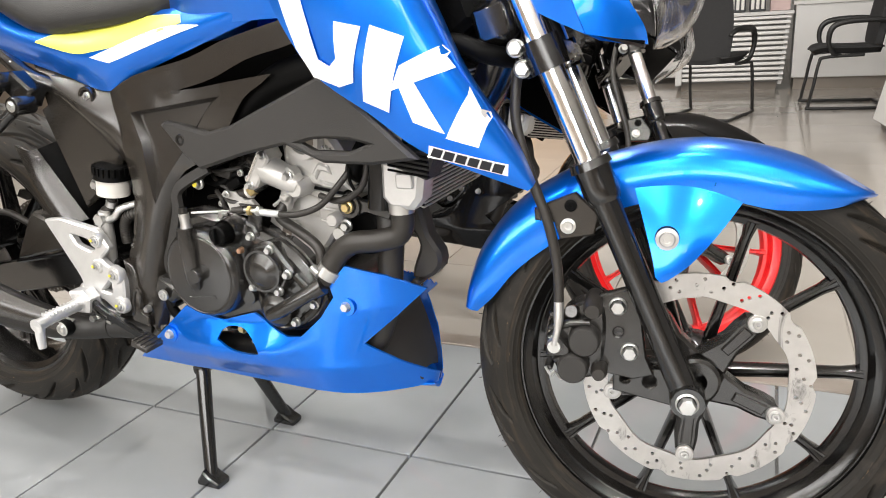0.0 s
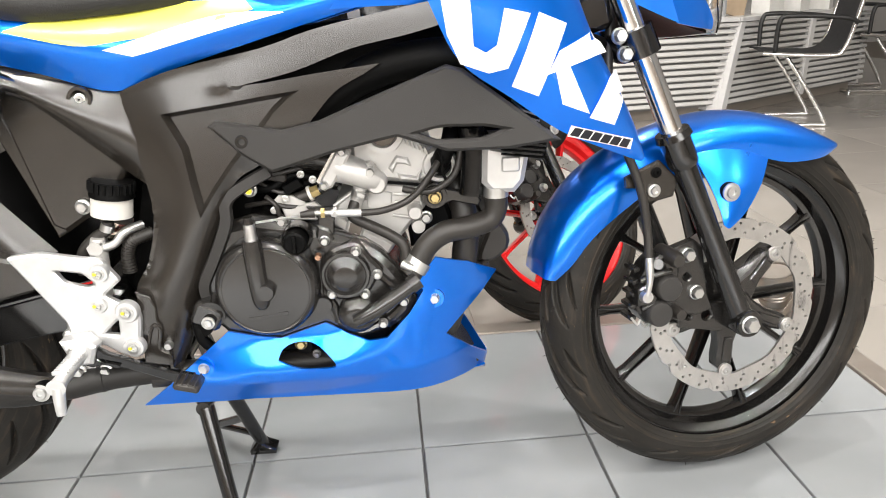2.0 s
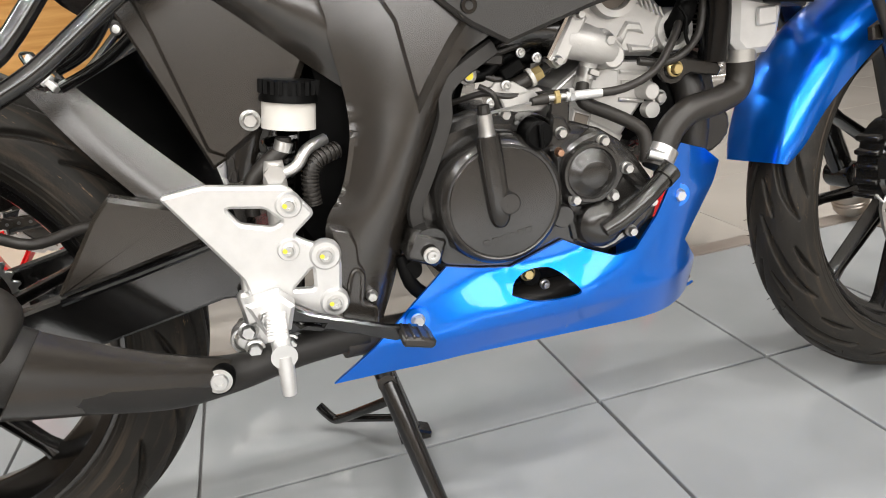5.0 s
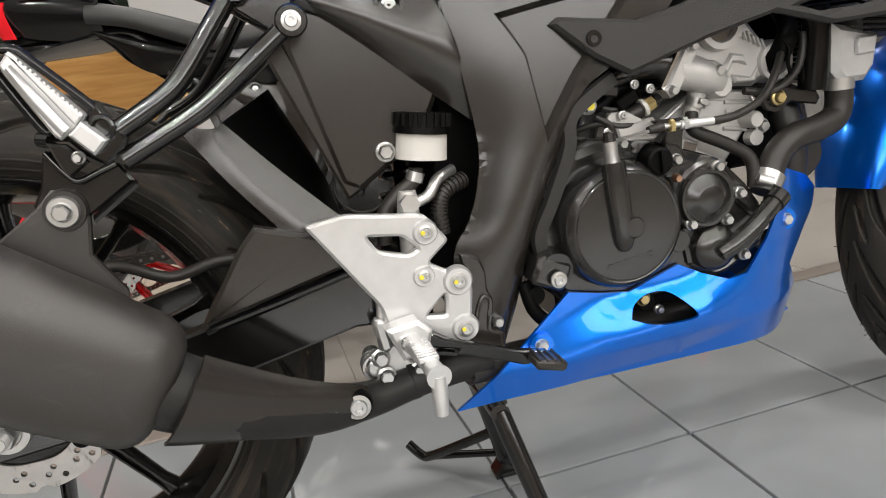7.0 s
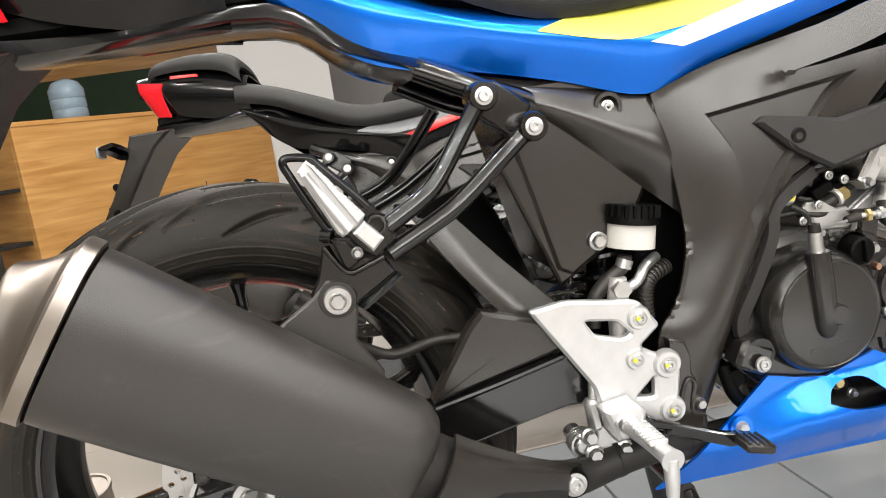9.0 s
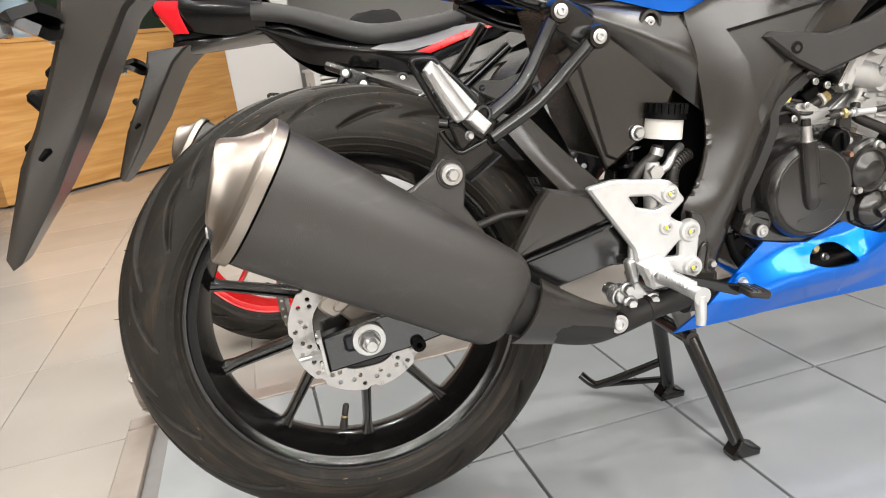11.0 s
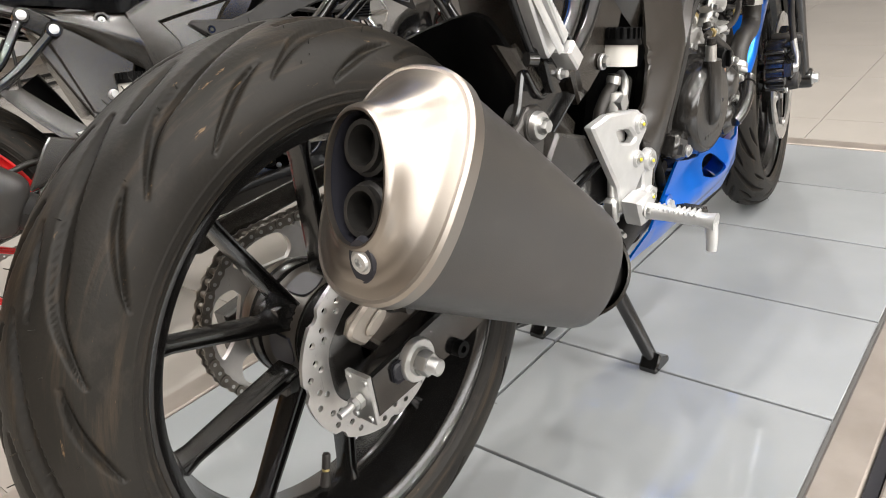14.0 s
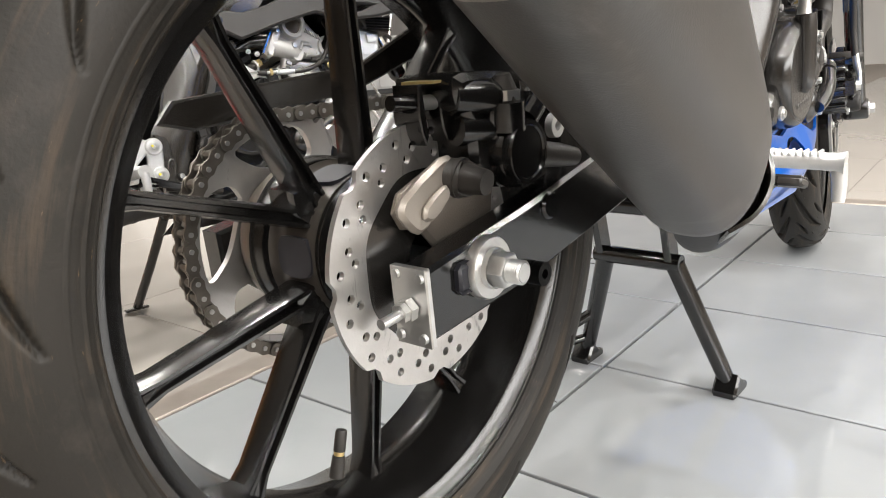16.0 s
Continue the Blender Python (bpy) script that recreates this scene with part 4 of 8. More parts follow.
    rim += fine([(0.66, 0.6725), (0.715, 0.6800), (0.800, 0.690)], 3) + fine([(0.780, 0.678), (0.744, 0.659), (0.712, 0.626), (0.690, 0.600), (0.64, 0.570), (0.602, 0.545), (0.572, 0.474), (0.536, 0.392), (0.515, 0.332), (0.494, 0.286)], 4)
    rim += fine([(0.470, 0.290), (0.450, 0.330), (0.452, 0.405), (0.476, 0.446), (0.493, 0.510), (0.486, 0.590)], 4)
    well = [(0.524, 0.6395), (0.560, 0.6445), (0.610, 0.6505), (0.660, 0.6570), (0.699, 0.6615), (0.684, 0.652), (0.666, 0.637), (0.606, 0.571), (0.580, 0.538), (0.559, 0.508), (0.5535, 0.545), (0.547, 0.596), (0.537, 0.616)]
    deep = []
    for i, p in enumerate(well):
        p0, p1 = Vector(well[i - 1]), Vector(well[(i + 1) % len(well)])
        v = Vector(p)
        e0, e1 = (v - p0).normalized(), (p1 - v).normalized()
        n = Vector((e0.y, -e0.x)) + Vector((e1.y, -e1.x))
        n.normalize()
        deep.append(v + n * min(0.0062 / max(0.3, n.dot(Vector((e1.y, -e1.x)))), 0.016))
    deep[4] = Vector((0.676, 0.6530))
    deep[5] = Vector((0.672, 0.6500))
    bm = plate(rim, -0.004, 0.0, [well])
    bmesh.ops.triangulate(bm, faces=bm.faces[:])
    for _ in range(5):
        bmesh.ops.subdivide_edges(bm, edges=[e for e in bm.edges if e.calc_length() > 0.009], cuts=1)
        bmesh.ops.triangulate(bm, faces=bm.faces[:])

    def sunk(x, z):
        """How far the blade lies behind the arm."""
        edge = 0.664 + 0.13 * (x - 0.58) + 0.10 * max(0, x - 0.70)
        return 0.010 * max(0, min(1, (x - 0.58) / 0.12)) if z < edge and z > 0.56 else 0.0
    for v in bm.verts:
        x, z = v.co.x, v.co.z
        v.co.y += base_y(x, z) + sunk(x, z)
    floor_y = 0.0085
    outer = [bm.verts.new((x, base_y(x, z) + sunk(x, z) - 0.004, z)) for x, z in well]
    inner = [bm.verts.new((p.x, base_y(p.x, p.y) + floor_y + 0.5 * sunk(p.x, p.y), p.y)) for p in deep]
    for i in range(len(well)):
        j = (i + 1) % len(well)
        bm.faces.new((outer[i], outer[j], inner[j], inner[i]))
    bm.faces.new(inner)
    cover = part("side_cover", bm, SATIN, bike, "satin black plastic frame cover with a sunk triangular panel", sharp=28)
    # black intake duct showing behind the blade
    part("intake_duct", tube([(0.705, -0.105, 0.615), (0.745, -0.112, 0.655), (0.80, -0.120, 0.682), (0.87, -0.130, 0.694), (0.93, -0.130, 0.69)], [0.018, 0.021, 0.023, 0.023, 0.022], 18, 4), MATTE, bike, "black moulded intake duct")
    bar = crom([(0.648, -0.124, 0.560), (0.594, -0.134, 0.530), (0.586, -0.134, 0.495), (0.563, -0.132, 0.445), (0.546, -0.130, 0.412), (0.548, -0.128, 0.388), (0.560, -0.124, 0.372)], 5)
    lines = []
    for side_k, dy in ((-1.0, 0.003), (-0.75, -0.004), (0.75, -0.004), (1.0, 0.003)):
        row = []
        for i, p in enumerate(bar):
            t = (bar[min(i + 1, len(bar) - 1)] - bar[max(i - 1, 0)]).normalized()
            row.append(p + Vector((-t.z, 0, t.x)) * (0.0088 * side_k) + Vector((0, dy, 0)))
        lines.append(row)
    part("trim_bar", skin(lines, 0.006, 1, 1), GUARD, bike, "black plastic trim bar beside the engine")
    # wing guard over the engine
    wing = [(0.580, 0.622), (0.590, 0.628), (0.672, 0.614), (0.72, 0.624), (0.775, 0.646), (0.880, 0.686), (0.90, 0.680), (1.016, 0.592), (0.952, 0.583), (0.878, 0.582), (0.816, 0.602), (0.741, 0.586), (0.656, 0.562), (0.62, 0.585)]
    hole = [(0.842, 0.605), (0.862, 0.610), (0.881, 0.612), (0.925, 0.611), (0.946, 0.607), (0.919, 0.597), (0.865, 0.596)]
    wg = part("wing_guard", arc_plate(wing, -0.136, -0.120, lambda x, z: -0.115 * (x - 0.6) - 0.35 * max(0, 0.64 - z) * 0.25, 0.004, [hole]), GUARD, bike, "matte black textured plastic engine guard")
    part("guard_bolt", socket_bm((0.622, -0.139, 0.602), 0.0085, 0.004), FRAME, wg)
    part("air_scoop", arc_plate([(0.935, 0.592), (1.015, 0.592), (1.000, 0.556), (0.945, 0.574)], -0.132, -0.085, lambda x, z: -0.06 * (x - 0.93), 0.003), GUARD, bike)
    for k in range(5):
        z = 0.564 + k * 0.006
        part("scoop_rib", tube([(0.948, -0.134, z + 0.004), (1.006, -0.138, z - 0.003)], 0.0018, 6, 1), MATTE, bike)
    # rear triangle panel
    for s in (1, -1):
        up = [(0.300, -0.100, 0.712), (0.385, -0.106, 0.691), (0.470, -0.110, 0.668), (0.478, -0.112, 0.655)]
        md = [(0.330, -0.112, 0.683), (0.400, -0.124, 0.652), (0.470, -0.126, 0.615), (0.490, -0.122, 0.600)]
        dn = [(0.352, -0.098, 0.660), (0.420, -0.106, 0.604), (0.480, -0.108, 0.552), (0.500, -0.106, 0.535)]
        rp = part("rear_frame_cover", skin([[(x, s * y, z) for x, y, z in r] for r in (up, md, dn)], 0.004, 5, 5), SATIN, bike, "satin black triangular cover" if s > 0 else "")
        if s > 0:
            part("cover_bolt", socket_bm((0.425, -0.117, 0.662), 0.0046, 0.004), ZINC, rp)
            part("bolt_cup", lathe([(0.011, -0.003), (0.015, -0.003), (0.016, 0.004), (0.011, 0.004)], 24, (0.425, -0.117, 0.662), close=True), SATIN, rp)
    # inner box behind the shock absorber
    part("air_box", arc_plate([(0.305, 0.70), (0.46, 0.70), (0.48, 0.60), (0.44, 0.53), (0.37, 0.487), (0.352, 0.497)], -0.108, 0.05, lambda x, z: 0, 0.006), SATIN, bike, "black plastic air box")
    part("box_flange", plate([(0.298, 0.64), (0.318, 0.65), (0.372, 0.488), (0.356, 0.480)], -0.104, -0.09, bevel=0.003), SATIN, bike)
    part("frame_core", plate([(0.44, 0.70), (0.62, 0.73), (0.90, 0.75), (1.03, 0.80), (1.05, 0.74), (0.92, 0.64), (0.80, 0.62), (0.66, 0.60), (0.62, 0.50), (0.56, 0.36), (0.47, 0.30), (0.42, 0.40), (0.46, 0.55)], -0.075, 0.075, bevel=0.01), MATTE, bike, "black steel main frame")
    part("head_stock", tube([(0.99, 0, 0.62), (1.06, 0, 0.74), (1.03, 0, 0.84)], 0.045, 16, 2), FRAME, bike)
    part("stock_box", box((1.075, -0.055, 0.735), (0.05, 0.07, 0.05), Matrix.Rotation(radians(-15), 4, "Y"), 0.008), FRAME, bike)
    part("wiring_loom", tube([(0.98, -0.09, 0.70), (1.03, -0.10, 0.715), (1.07, -0.09, 0.70), (1.10, -0.05, 0.69)], 0.012, 10, 4), MATTE, bike)


def engine(bike):
    case = [(0.545, 0.40), (0.56, 0.47), (0.62, 0.495), (0.70, 0.475), (0.76, 0.455), (0.80, 0.42), (0.825, 0.37), (0.80, 0.335), (0.72, 0.315), (0.60, 0.320), (0.555, 0.35)]
    eng = part("engine", plate(case, -0.128, 0.12, bevel=0.008, rnd=2), ENGINE, bike, "black and bare aluminium single-cylinder engine")
    part("case_flange", plate([(x * 1.0 + (x - 0.68) * 0.03, z + (z - 0.41) * 0.06) for x, z in case], -0.112, -0.104, bevel=0.002, rnd=2), ENGINE, eng)
    cx, cz = 0.632, 0.408
    part("clutch_cover", lathe([(0, -0.0315), (0.030, -0.0310), (0.0565, -0.0295), (0.0575, -0.0285), (0.0585, -0.0285), (0.0600, -0.0292), (0.0640, -0.0265), (0.0675, -0.020), (0.0695, -0.010), (0.071, 0.0), (0.071, 0.01), (0, 0.01)], 64, (cx, -0.130, cz)), ENGINE, eng, "round satin black clutch cover")
    for i in range(6):
        part("cover_mark", box((cx - 0.023 + 0.0092 * i, -0.1600, cz - 0.0385 + 0.0012 * i), (0.0068, 0.0022, 0.0062), None, 0.0006), ENGINE, eng)
    lever = tube([(0.6215, -0.160, 0.479), (0.6225, -0.161, 0.455), (0.6245, -0.162, 0.415), (0.6255, -0.161, 0.396), (0.626, -0.158, 0.388)], [0.0122, 0.0128, 0.0122, 0.0112, 0.0085], 20, 3)
    lathe([(0, -0.010), (0.010, -0.010), (0.0115, -0.008), (0.0115, 0.012), (0, 0.012)], 24, (0.634, -0.164, 0.410), lever)
    part("release_housing", lever, ENGINE, eng)
    part("release_shaft", tube([(0.622, -0.158, 0.476), (0.6215, -0.158, 0.486), (0.621, -0.158, 0.500)], [0.009, 0.0075, 0.0075], 12, 1), ZINC, eng)
    part("release_arm", tube([(0.621, -0.158, 0.499), (0.6208, -0.158, 0.509)], [0.0068, 0.0058], 12, 1), ENGINE, eng)
    cap = lathe([(0, -0.012), (0.012, -0.012), (0.0145, -0.010), (0.0155, 0), (0.0155, 0.014), (0, 0.014)], 32, (0.676, -0.148, 0.470))
    box((0.676, -0.162, 0.470), (0.0045, 0.008, 0.024), None, 0.001, cap)
    part("oil_filler_cap", cap, MATTE, eng)
    part("filler_neck", lathe([(0.019, -0.006), (0.020, 0), (0.020, 0.02), (0, 0.02)], 32, (0.676, -0.136, 0.470)), ENGINE, eng)
    part("oil_gallery", tube([(0.702, -0.136, 0.448), (0.702, -0.136, 0.440), (0.702, -0.135, 0.424), (0.701, -0.134, 0.402), (0.701, -0.132, 0.385)], [0.0075, 0.0070, 0.0032, 0.0030, 0.0034], 14, 2), ENGINE, eng)
    part("gallery_bolt", bolt_bm((0.702, -0.142, 0.446), 0.0042, 0.004, 1.2), COPPER, eng, "copper-coloured gallery bolt")
    part("level_mark", plate([(0.638, 0.478), (0.655, 0.475), (0.654, 0.468), (0.637, 0.471)], -0.142, -0.12, bevel=0.001), MATTE, eng)
    part("gear_cover", lathe([(0, -0.0225), (0.0140, -0.0225), (0.0158, -0.0218), (0.0240, -0.0135), (0.0262, -0.0130), (0.0280, -0.0155), (0.0312, -0.0155), (0.0332, -0.011), (0.034, 0.01), (0, 0.01)], 48, (0.736, -0.131, 0.418)), ENGINE, eng, "round black oil filter cover")
    part("gear_flange", plate([(0.700, 0.428), (0.716, 0.450), (0.742, 0.460), (0.756, 0.458), (0.772, 0.436), (0.786, 0.418), (0.776, 0.406), (0.762, 0.386), (0.735, 0.380), (0.712, 0.386), (0.702, 0.405)], -0.140, -0.10, bevel=0.004, rnd=2), ENGINE, eng)
    part("pump_cover", lathe([(0, -0.013), (0.010, -0.013), (0.014, -0.0125), (0.021, -0.008), (0.0255, -0.004), (0.027, 0.006), (0.027, 0.02), (0, 0.02)], 40, (0.747, -0.136, 0.358)), ENGINE, eng, "black water pump cover")
    part("pump_pipe", tube([(0.745, -0.150, 0.354), (0.765, -0.152, 0.364), (0.795, -0.150, 0.382), (0.826, -0.140, 0.400)], [0.009, 0.0105, 0.0105, 0.0105], 18, 4), ENGINE, eng)
    part("pipe_collar", tube([(0.820, -0.142, 0.3965), (0.832, -0.138, 0.4035)], 0.0125, 18, 1), ENGINE, eng)
    part("dowel_boss", lathe([(0, -0.012), (0.0115, -0.012), (0.0125, -0.010), (0.0125, 0.02), (0, 0.02)], 24, (0.702, -0.130, 0.375)), ENGINE, eng)
    for x, z, y in ((0.655, 0.489, -0.116), (0.711, 0.463, -0.128), (0.752, 0.450, -0.142), (0.778, 0.416, -0.142), (0.716, 0.392, -0.142), (0.760, 0.389, -0.142), (0.811, 0.371, -0.132), (0.781, 0.344, -0.140), (0.560, 0.452, -0.118), (0.578, 0.490, -0.118)):
        part("case_bolt", bolt_bm((x, y, z), 0.0050, 0.005, 1.35), ZINC, eng)
    part("case_web", plate([(0.703, 0.484), (0.717, 0.478), (0.724, 0.464), (0.719, 0.453), (0.706, 0.452), (0.698, 0.462)], -0.128, -0.11, bevel=0.003), ENGINE, eng)
    for pts in ([(0.772, 0.418), (0.79, 0.40), (0.815, 0.375)], [(0.70, 0.395), (0.715, 0.37), (0.72, 0.345)], [(0.72, 0.345), (0.75, 0.328), (0.782, 0.340)], [(0.782, 0.34), (0.81, 0.365), (0.822, 0.395)]):
        part("case_rib", tube([(x, -0.128, z) for x, z in pts], 0.006, 8, 3), ENGINE, eng)
    # cylinder and head, leaning forward
    cyl = part("cylinder", plate([(0.718, 0.470), (0.726, 0.503), (0.770, 0.530), (0.842, 0.521), (0.849, 0.490), (0.816, 0.452), (0.792, 0.420), (0.735, 0.440)], -0.080, 0.070, bevel=0.005), ALU, eng, "bare cast aluminium cylinder")
    part("base_flange", plate([(0.716, 0.474), (0.792, 0.424), (0.802, 0.440), (0.722, 0.490)], -0.090, 0.08, bevel=0.003), ALU, eng)
    part("head_gasket", plate([(0.766, 0.533), (0.846, 0.522), (0.8465, 0.5185), (0.766, 0.5295)], -0.0835, 0.075), MATTE, eng)
    part("boss_pad", plate([(0.741, 0.482), (0.765, 0.472), (0.756, 0.447), (0.733, 0.459)], -0.093, -0.06, bevel=0.003), ALU, eng)
    part("boss_pocket", plate([(0.744, 0.476), (0.760, 0.469), (0.754, 0.452), (0.739, 0.460)], -0.0936, -0.09, bevel=0.0008), CASTGREY, eng)
    part("pocket_nut", bolt_bm((0.749, -0.0935, 0.456), 0.0038, 0.003, 1.1), ZINC, eng)
    part("cylinder_panel", plate([(0.770, 0.522), (0.803, 0.512), (0.800, 0.484), (0.768, 0.492)], -0.0822, -0.078, bevel=0.0012), ALU, eng)
    for a, b in (((0.805, 0.510), (0.838, 0.505)), ((0.806, 0.498), (0.840, 0.494)), ((0.802, 0.480), (0.832, 0.474)), ((0.722, 0.497), (0.766, 0.526))):
        part("cylinder_rib", tube([(a[0], -0.081, a[1]), (b[0], -0.081, b[1])], 0.0026, 8, 1), ALU, eng)
    part("side_boss", lathe([(0, -0.020), (0.008, -0.020), (0.0095, -0.018), (0.0105, 0.0), (0.0105, 0.02), (0, 0.02)], 24, (0.833, -0.082, 0.486)), ALU, eng)
    part("side_bolt", bolt_bm((0.848, -0.088, 0.476), 0.0062, 0.006), ZINC, eng)
    part("lower_clamp", lathe([(0, -0.012), (0.009, -0.012), (0.010, 0), (0, 0)], 20, (0.837, -0.082, 0.464)), ALU, eng)
    head = part("cylinder_head", plate([(0.750, 0.542), (0.750, 0.585), (0.777, 0.612), (0.835, 0.602), (0.862, 0.566), (0.868, 0.535), (0.842, 0.522), (0.770, 0.532)], -0.086, 0.078, bevel=0.007), ALU, eng, "bare cast aluminium cylinder head")
    part("cam_plug", lathe([(0.0185, -0.005), (0.020, -0.012), (0.027, -0.012), (0.029, 0), (0.0185, 0)], 40, (0.796, -0.087, 0.597), close=True), ALU, head)
    part("cam_plug_core", lathe([(0, -0.003), (0.0185, -0.003), (0.0190, 0.002), (0, 0.002)], 36, (0.796, -0.087, 0.597)), CASTGREY, head)
    part("head_web", plate([(0.800, 0.548), (0.812, 0.564), (0.828, 0.560), (0.832, 0.548), (0.822, 0.552), (0.813, 0.553), (0.806, 0.540)], -0.0905, -0.08, bevel=0.0025), ALU, head)
    part("head_web", plate([(0.812, 0.540), (0.838, 0.534), (0.846, 0.545), (0.842, 0.527), (0.815, 0.530)], -0.0905, -0.08, bevel=0.0025), ALU, head)
    for k in range(6):
        part("head_fin", box((0.823 + 0.006 * k, -0.088, 0.586 - 0.0035 * k), (0.0026, 0.006, 0.013), Matrix.Rotation(radians(-20), 4, "Y"), 0.0008), ALU, head)
    part("plug_well", lathe([(0.0165, -0.010), (0.0215, -0.010), (0.0245, -0.004), (0.0250, 0.02), (0.0165, 0.02)], 40, (0.870, -0.080, 0.547), close=True), ALU, head)
    part("plug_recess", lathe([(0, 0.004), (0.0165, 0.004), (0.0165, 0.008), (0, 0.008)], 30, (0.870, -0.080, 0.547)), MATTE, head)
    part("coil", tube([(0.868, -0.074, 0.546), (0.874, -0.094, 0.560), (0.884, -0.092, 0.582), (0.889, -0.07, 0.605)], [0.0120, 0.0125, 0.0110, 0.010], 14, 3), MATTE, head)
    part("coil_clip", tube([(0.868, -0.101, 0.572), (0.873, -0.107, 0.560), (0.872, -0.106, 0.545), (0.878, -0.103, 0.530), (0.886, -0.10, 0.530)], 0.0022, 8, 3), MATTE, head)
    part("plug_lead", tube([(0.818, -0.100, 0.521), (0.842, -0.103, 0.516), (0.866, -0.104, 0.520), (0.890, -0.102, 0.540), (0.899, -0.098, 0.575)], 0.0046, 10, 4), HOSE, head)
    part("front_mount", plate([(0.848, 0.505), (0.878, 0.492), (0.890, 0.455), (0.868, 0.425), (0.825, 0.425), (0.822, 0.450)], -0.062, 0.062, bevel=0.006), MATTE, eng)
    # thermostat housing: dark elbow, flange, bright body and outlet leg
    part("water_elbow", tube([(0.662, -0.074, 0.552), (0.690, -0.082, 0.566), (0.715, -0.092, 0.568), (0.742, -0.098, 0.560)], [0.016, 0.0185, 0.0190, 0.0180], 20, 4), ENGINE, eng, "gloss black water elbow")
    part("thermostat_flange", plate([(0.737, 0.584), (0.747, 0.586), (0.753, 0.574), (0.727, 0.533), (0.716, 0.528), (0.709, 0.538)], -0.120, -0.084, bevel=0.003), ALU, eng)
    part("flange_gasket", plate([(0.733, 0.583), (0.737, 0.584), (0.709, 0.538), (0.706, 0.541)], -0.117, -0.086), CHROME, eng)
    th = tube([(0.734, -0.100, 0.556), (0.752, -0.102, 0.550), (0.772, -0.102, 0.541), (0.785, -0.100, 0.533)], [0.0210, 0.0195, 0.0175, 0.0140], 24, 4)
    lathe([(0, -0.020), (0.011, -0.020), (0.0135, -0.017), (0.0145, 0.01), (0, 0.01)], 28, (0.784, -0.092, 0.531), th)
    part("thermostat_housing", th, ALU, eng, "cast aluminium thermostat housing")
    part("housing_ear", plate([(0.764, 0.556), (0.776, 0.561), (0.786, 0.552), (0.784, 0.541), (0.768, 0.541)], -0.112, -0.090, bevel=0.003, rnd=2), ALU, eng)
    part("thermostat_leg", tube([(0.764, -0.096, 0.535), (0.760, -0.094, 0.520), (0.753, -0.092, 0.500)], [0.0120, 0.0098, 0.0092], 16, 3), ALU, eng)
    part("leg_band", tube([(0.7625, -0.095, 0.522), (0.759, -0.0935, 0.512)], 0.0118, 18, 1), ZINC, eng)
    part("band_screw", box((0.762, -0.107, 0.517), (0.012, 0.007, 0.007), Matrix.Rotation(radians(25), 4, "Y"), 0.001), ZINC, eng)
    for p in ((0.777, -0.113, 0.549), (0.716, -0.120, 0.536), (0.743, -0.120, 0.579)):
        part("housing_bolt", bolt_bm(p, 0.0055 if p[0] > 0.75 else 0.0042, 0.006), ZINC, eng)
    part("inlet_pipe", tube([(0.735, -0.03, 0.56), (0.68, -0.035, 0.585), (0.63, -0.03, 0.60)], 0.026, 18, 3), MATTE, eng)
    # clutter behind: throttle body, leads, sensors
    part("throttle_body", box((0.675, -0.055, 0.545), (0.06, 0.06, 0.045), Matrix.Rotation(radians(20), 4, "Y"), 0.008), MATTE, eng)
    part("sensor_lead", tube([(0.60, -0.085, 0.535), (0.64, -0.095, 0.530), (0.67, -0.09, 0.545), (0.70, -0.085, 0.540), (0.72, -0.09, 0.545)], 0.0065, 10, 4), MATTE, eng)
    part("injector_lead", tube([(0.65, -0.09, 0.508), (0.675, -0.095, 0.514), (0.694, -0.094, 0.520)], 0.0085, 10, 4), HOSE, eng)
    part("white_collar", tube([(0.692, -0.096, 0.520), (0.696, -0.096, 0.5215)], 0.0105, 16, 1), FLUID, eng)
    part("brass_fitting", tube([(0.696, -0.097, 0.5215), (0.706, -0.097, 0.5255)], [0.0088, 0.0078], 6, 1), BRASS, eng)
    part("injector", tube([(0.706, -0.096, 0.525), (0.722, -0.094, 0.532)], [0.0068, 0.0060], 14, 1), ENGINE, eng)
    part("connector", box((0.672, -0.098, 0.533), (0.026, 0.016, 0.014), Matrix.Rotation(radians(-25), 4, "Y"), 0.002), MATTE, eng)
    part("connector", box((0.650, -0.094, 0.546), (0.030, 0.014, 0.012), Matrix.Rotation(radians(12), 4, "Y"), 0.002), HOSE, eng)
    for pts in (((0.590, -0.092, 0.520), (0.622, -0.100, 0.548), (0.650, -0.100, 0.550), (0.690, -0.092, 0.556)), ((0.604, -0.085, 0.505), (0.640, -0.098, 0.512), (0.662, -0.104, 0.506), (0.688, -0.10, 0.504)),
                ((0.610, -0.08, 0.552), (0.632, -0.095, 0.536), (0.660, -0.098, 0.524), (0.680, -0.094, 0.541)), ((0.635, -0.100, 0.520), (0.648, -0.106, 0.510), (0.652, -0.104, 0.494), (0.664, -0.100, 0.488))):
        part("thin_lead", tube(pts, 0.0034, 8, 4), HOSE, eng)
    for p in ((0.684, -0.100, 0.548), (0.700, -0.104, 0.541), (0.662, -0.110, 0.518), (0.645, -0.105, 0.502)):
        part("small_screw", socket_bm(p, 0.0034, 0.003), ZINC, eng)
    part("stay_bracket", plate([(0.642, 0.512), (0.652, 0.522), (0.672, 0.520), (0.690, 0.508), (0.676, 0.500), (0.655, 0.504)], -0.104, -0.098, bevel=0.001), ALU, eng)
    part("grey_bracket", plate([(0.655, 0.505), (0.700, 0.510), (0.715, 0.495), (0.70, 0.485), (0.66, 0.488)], -0.106, -0.095, bevel=0.002), ALU, eng)
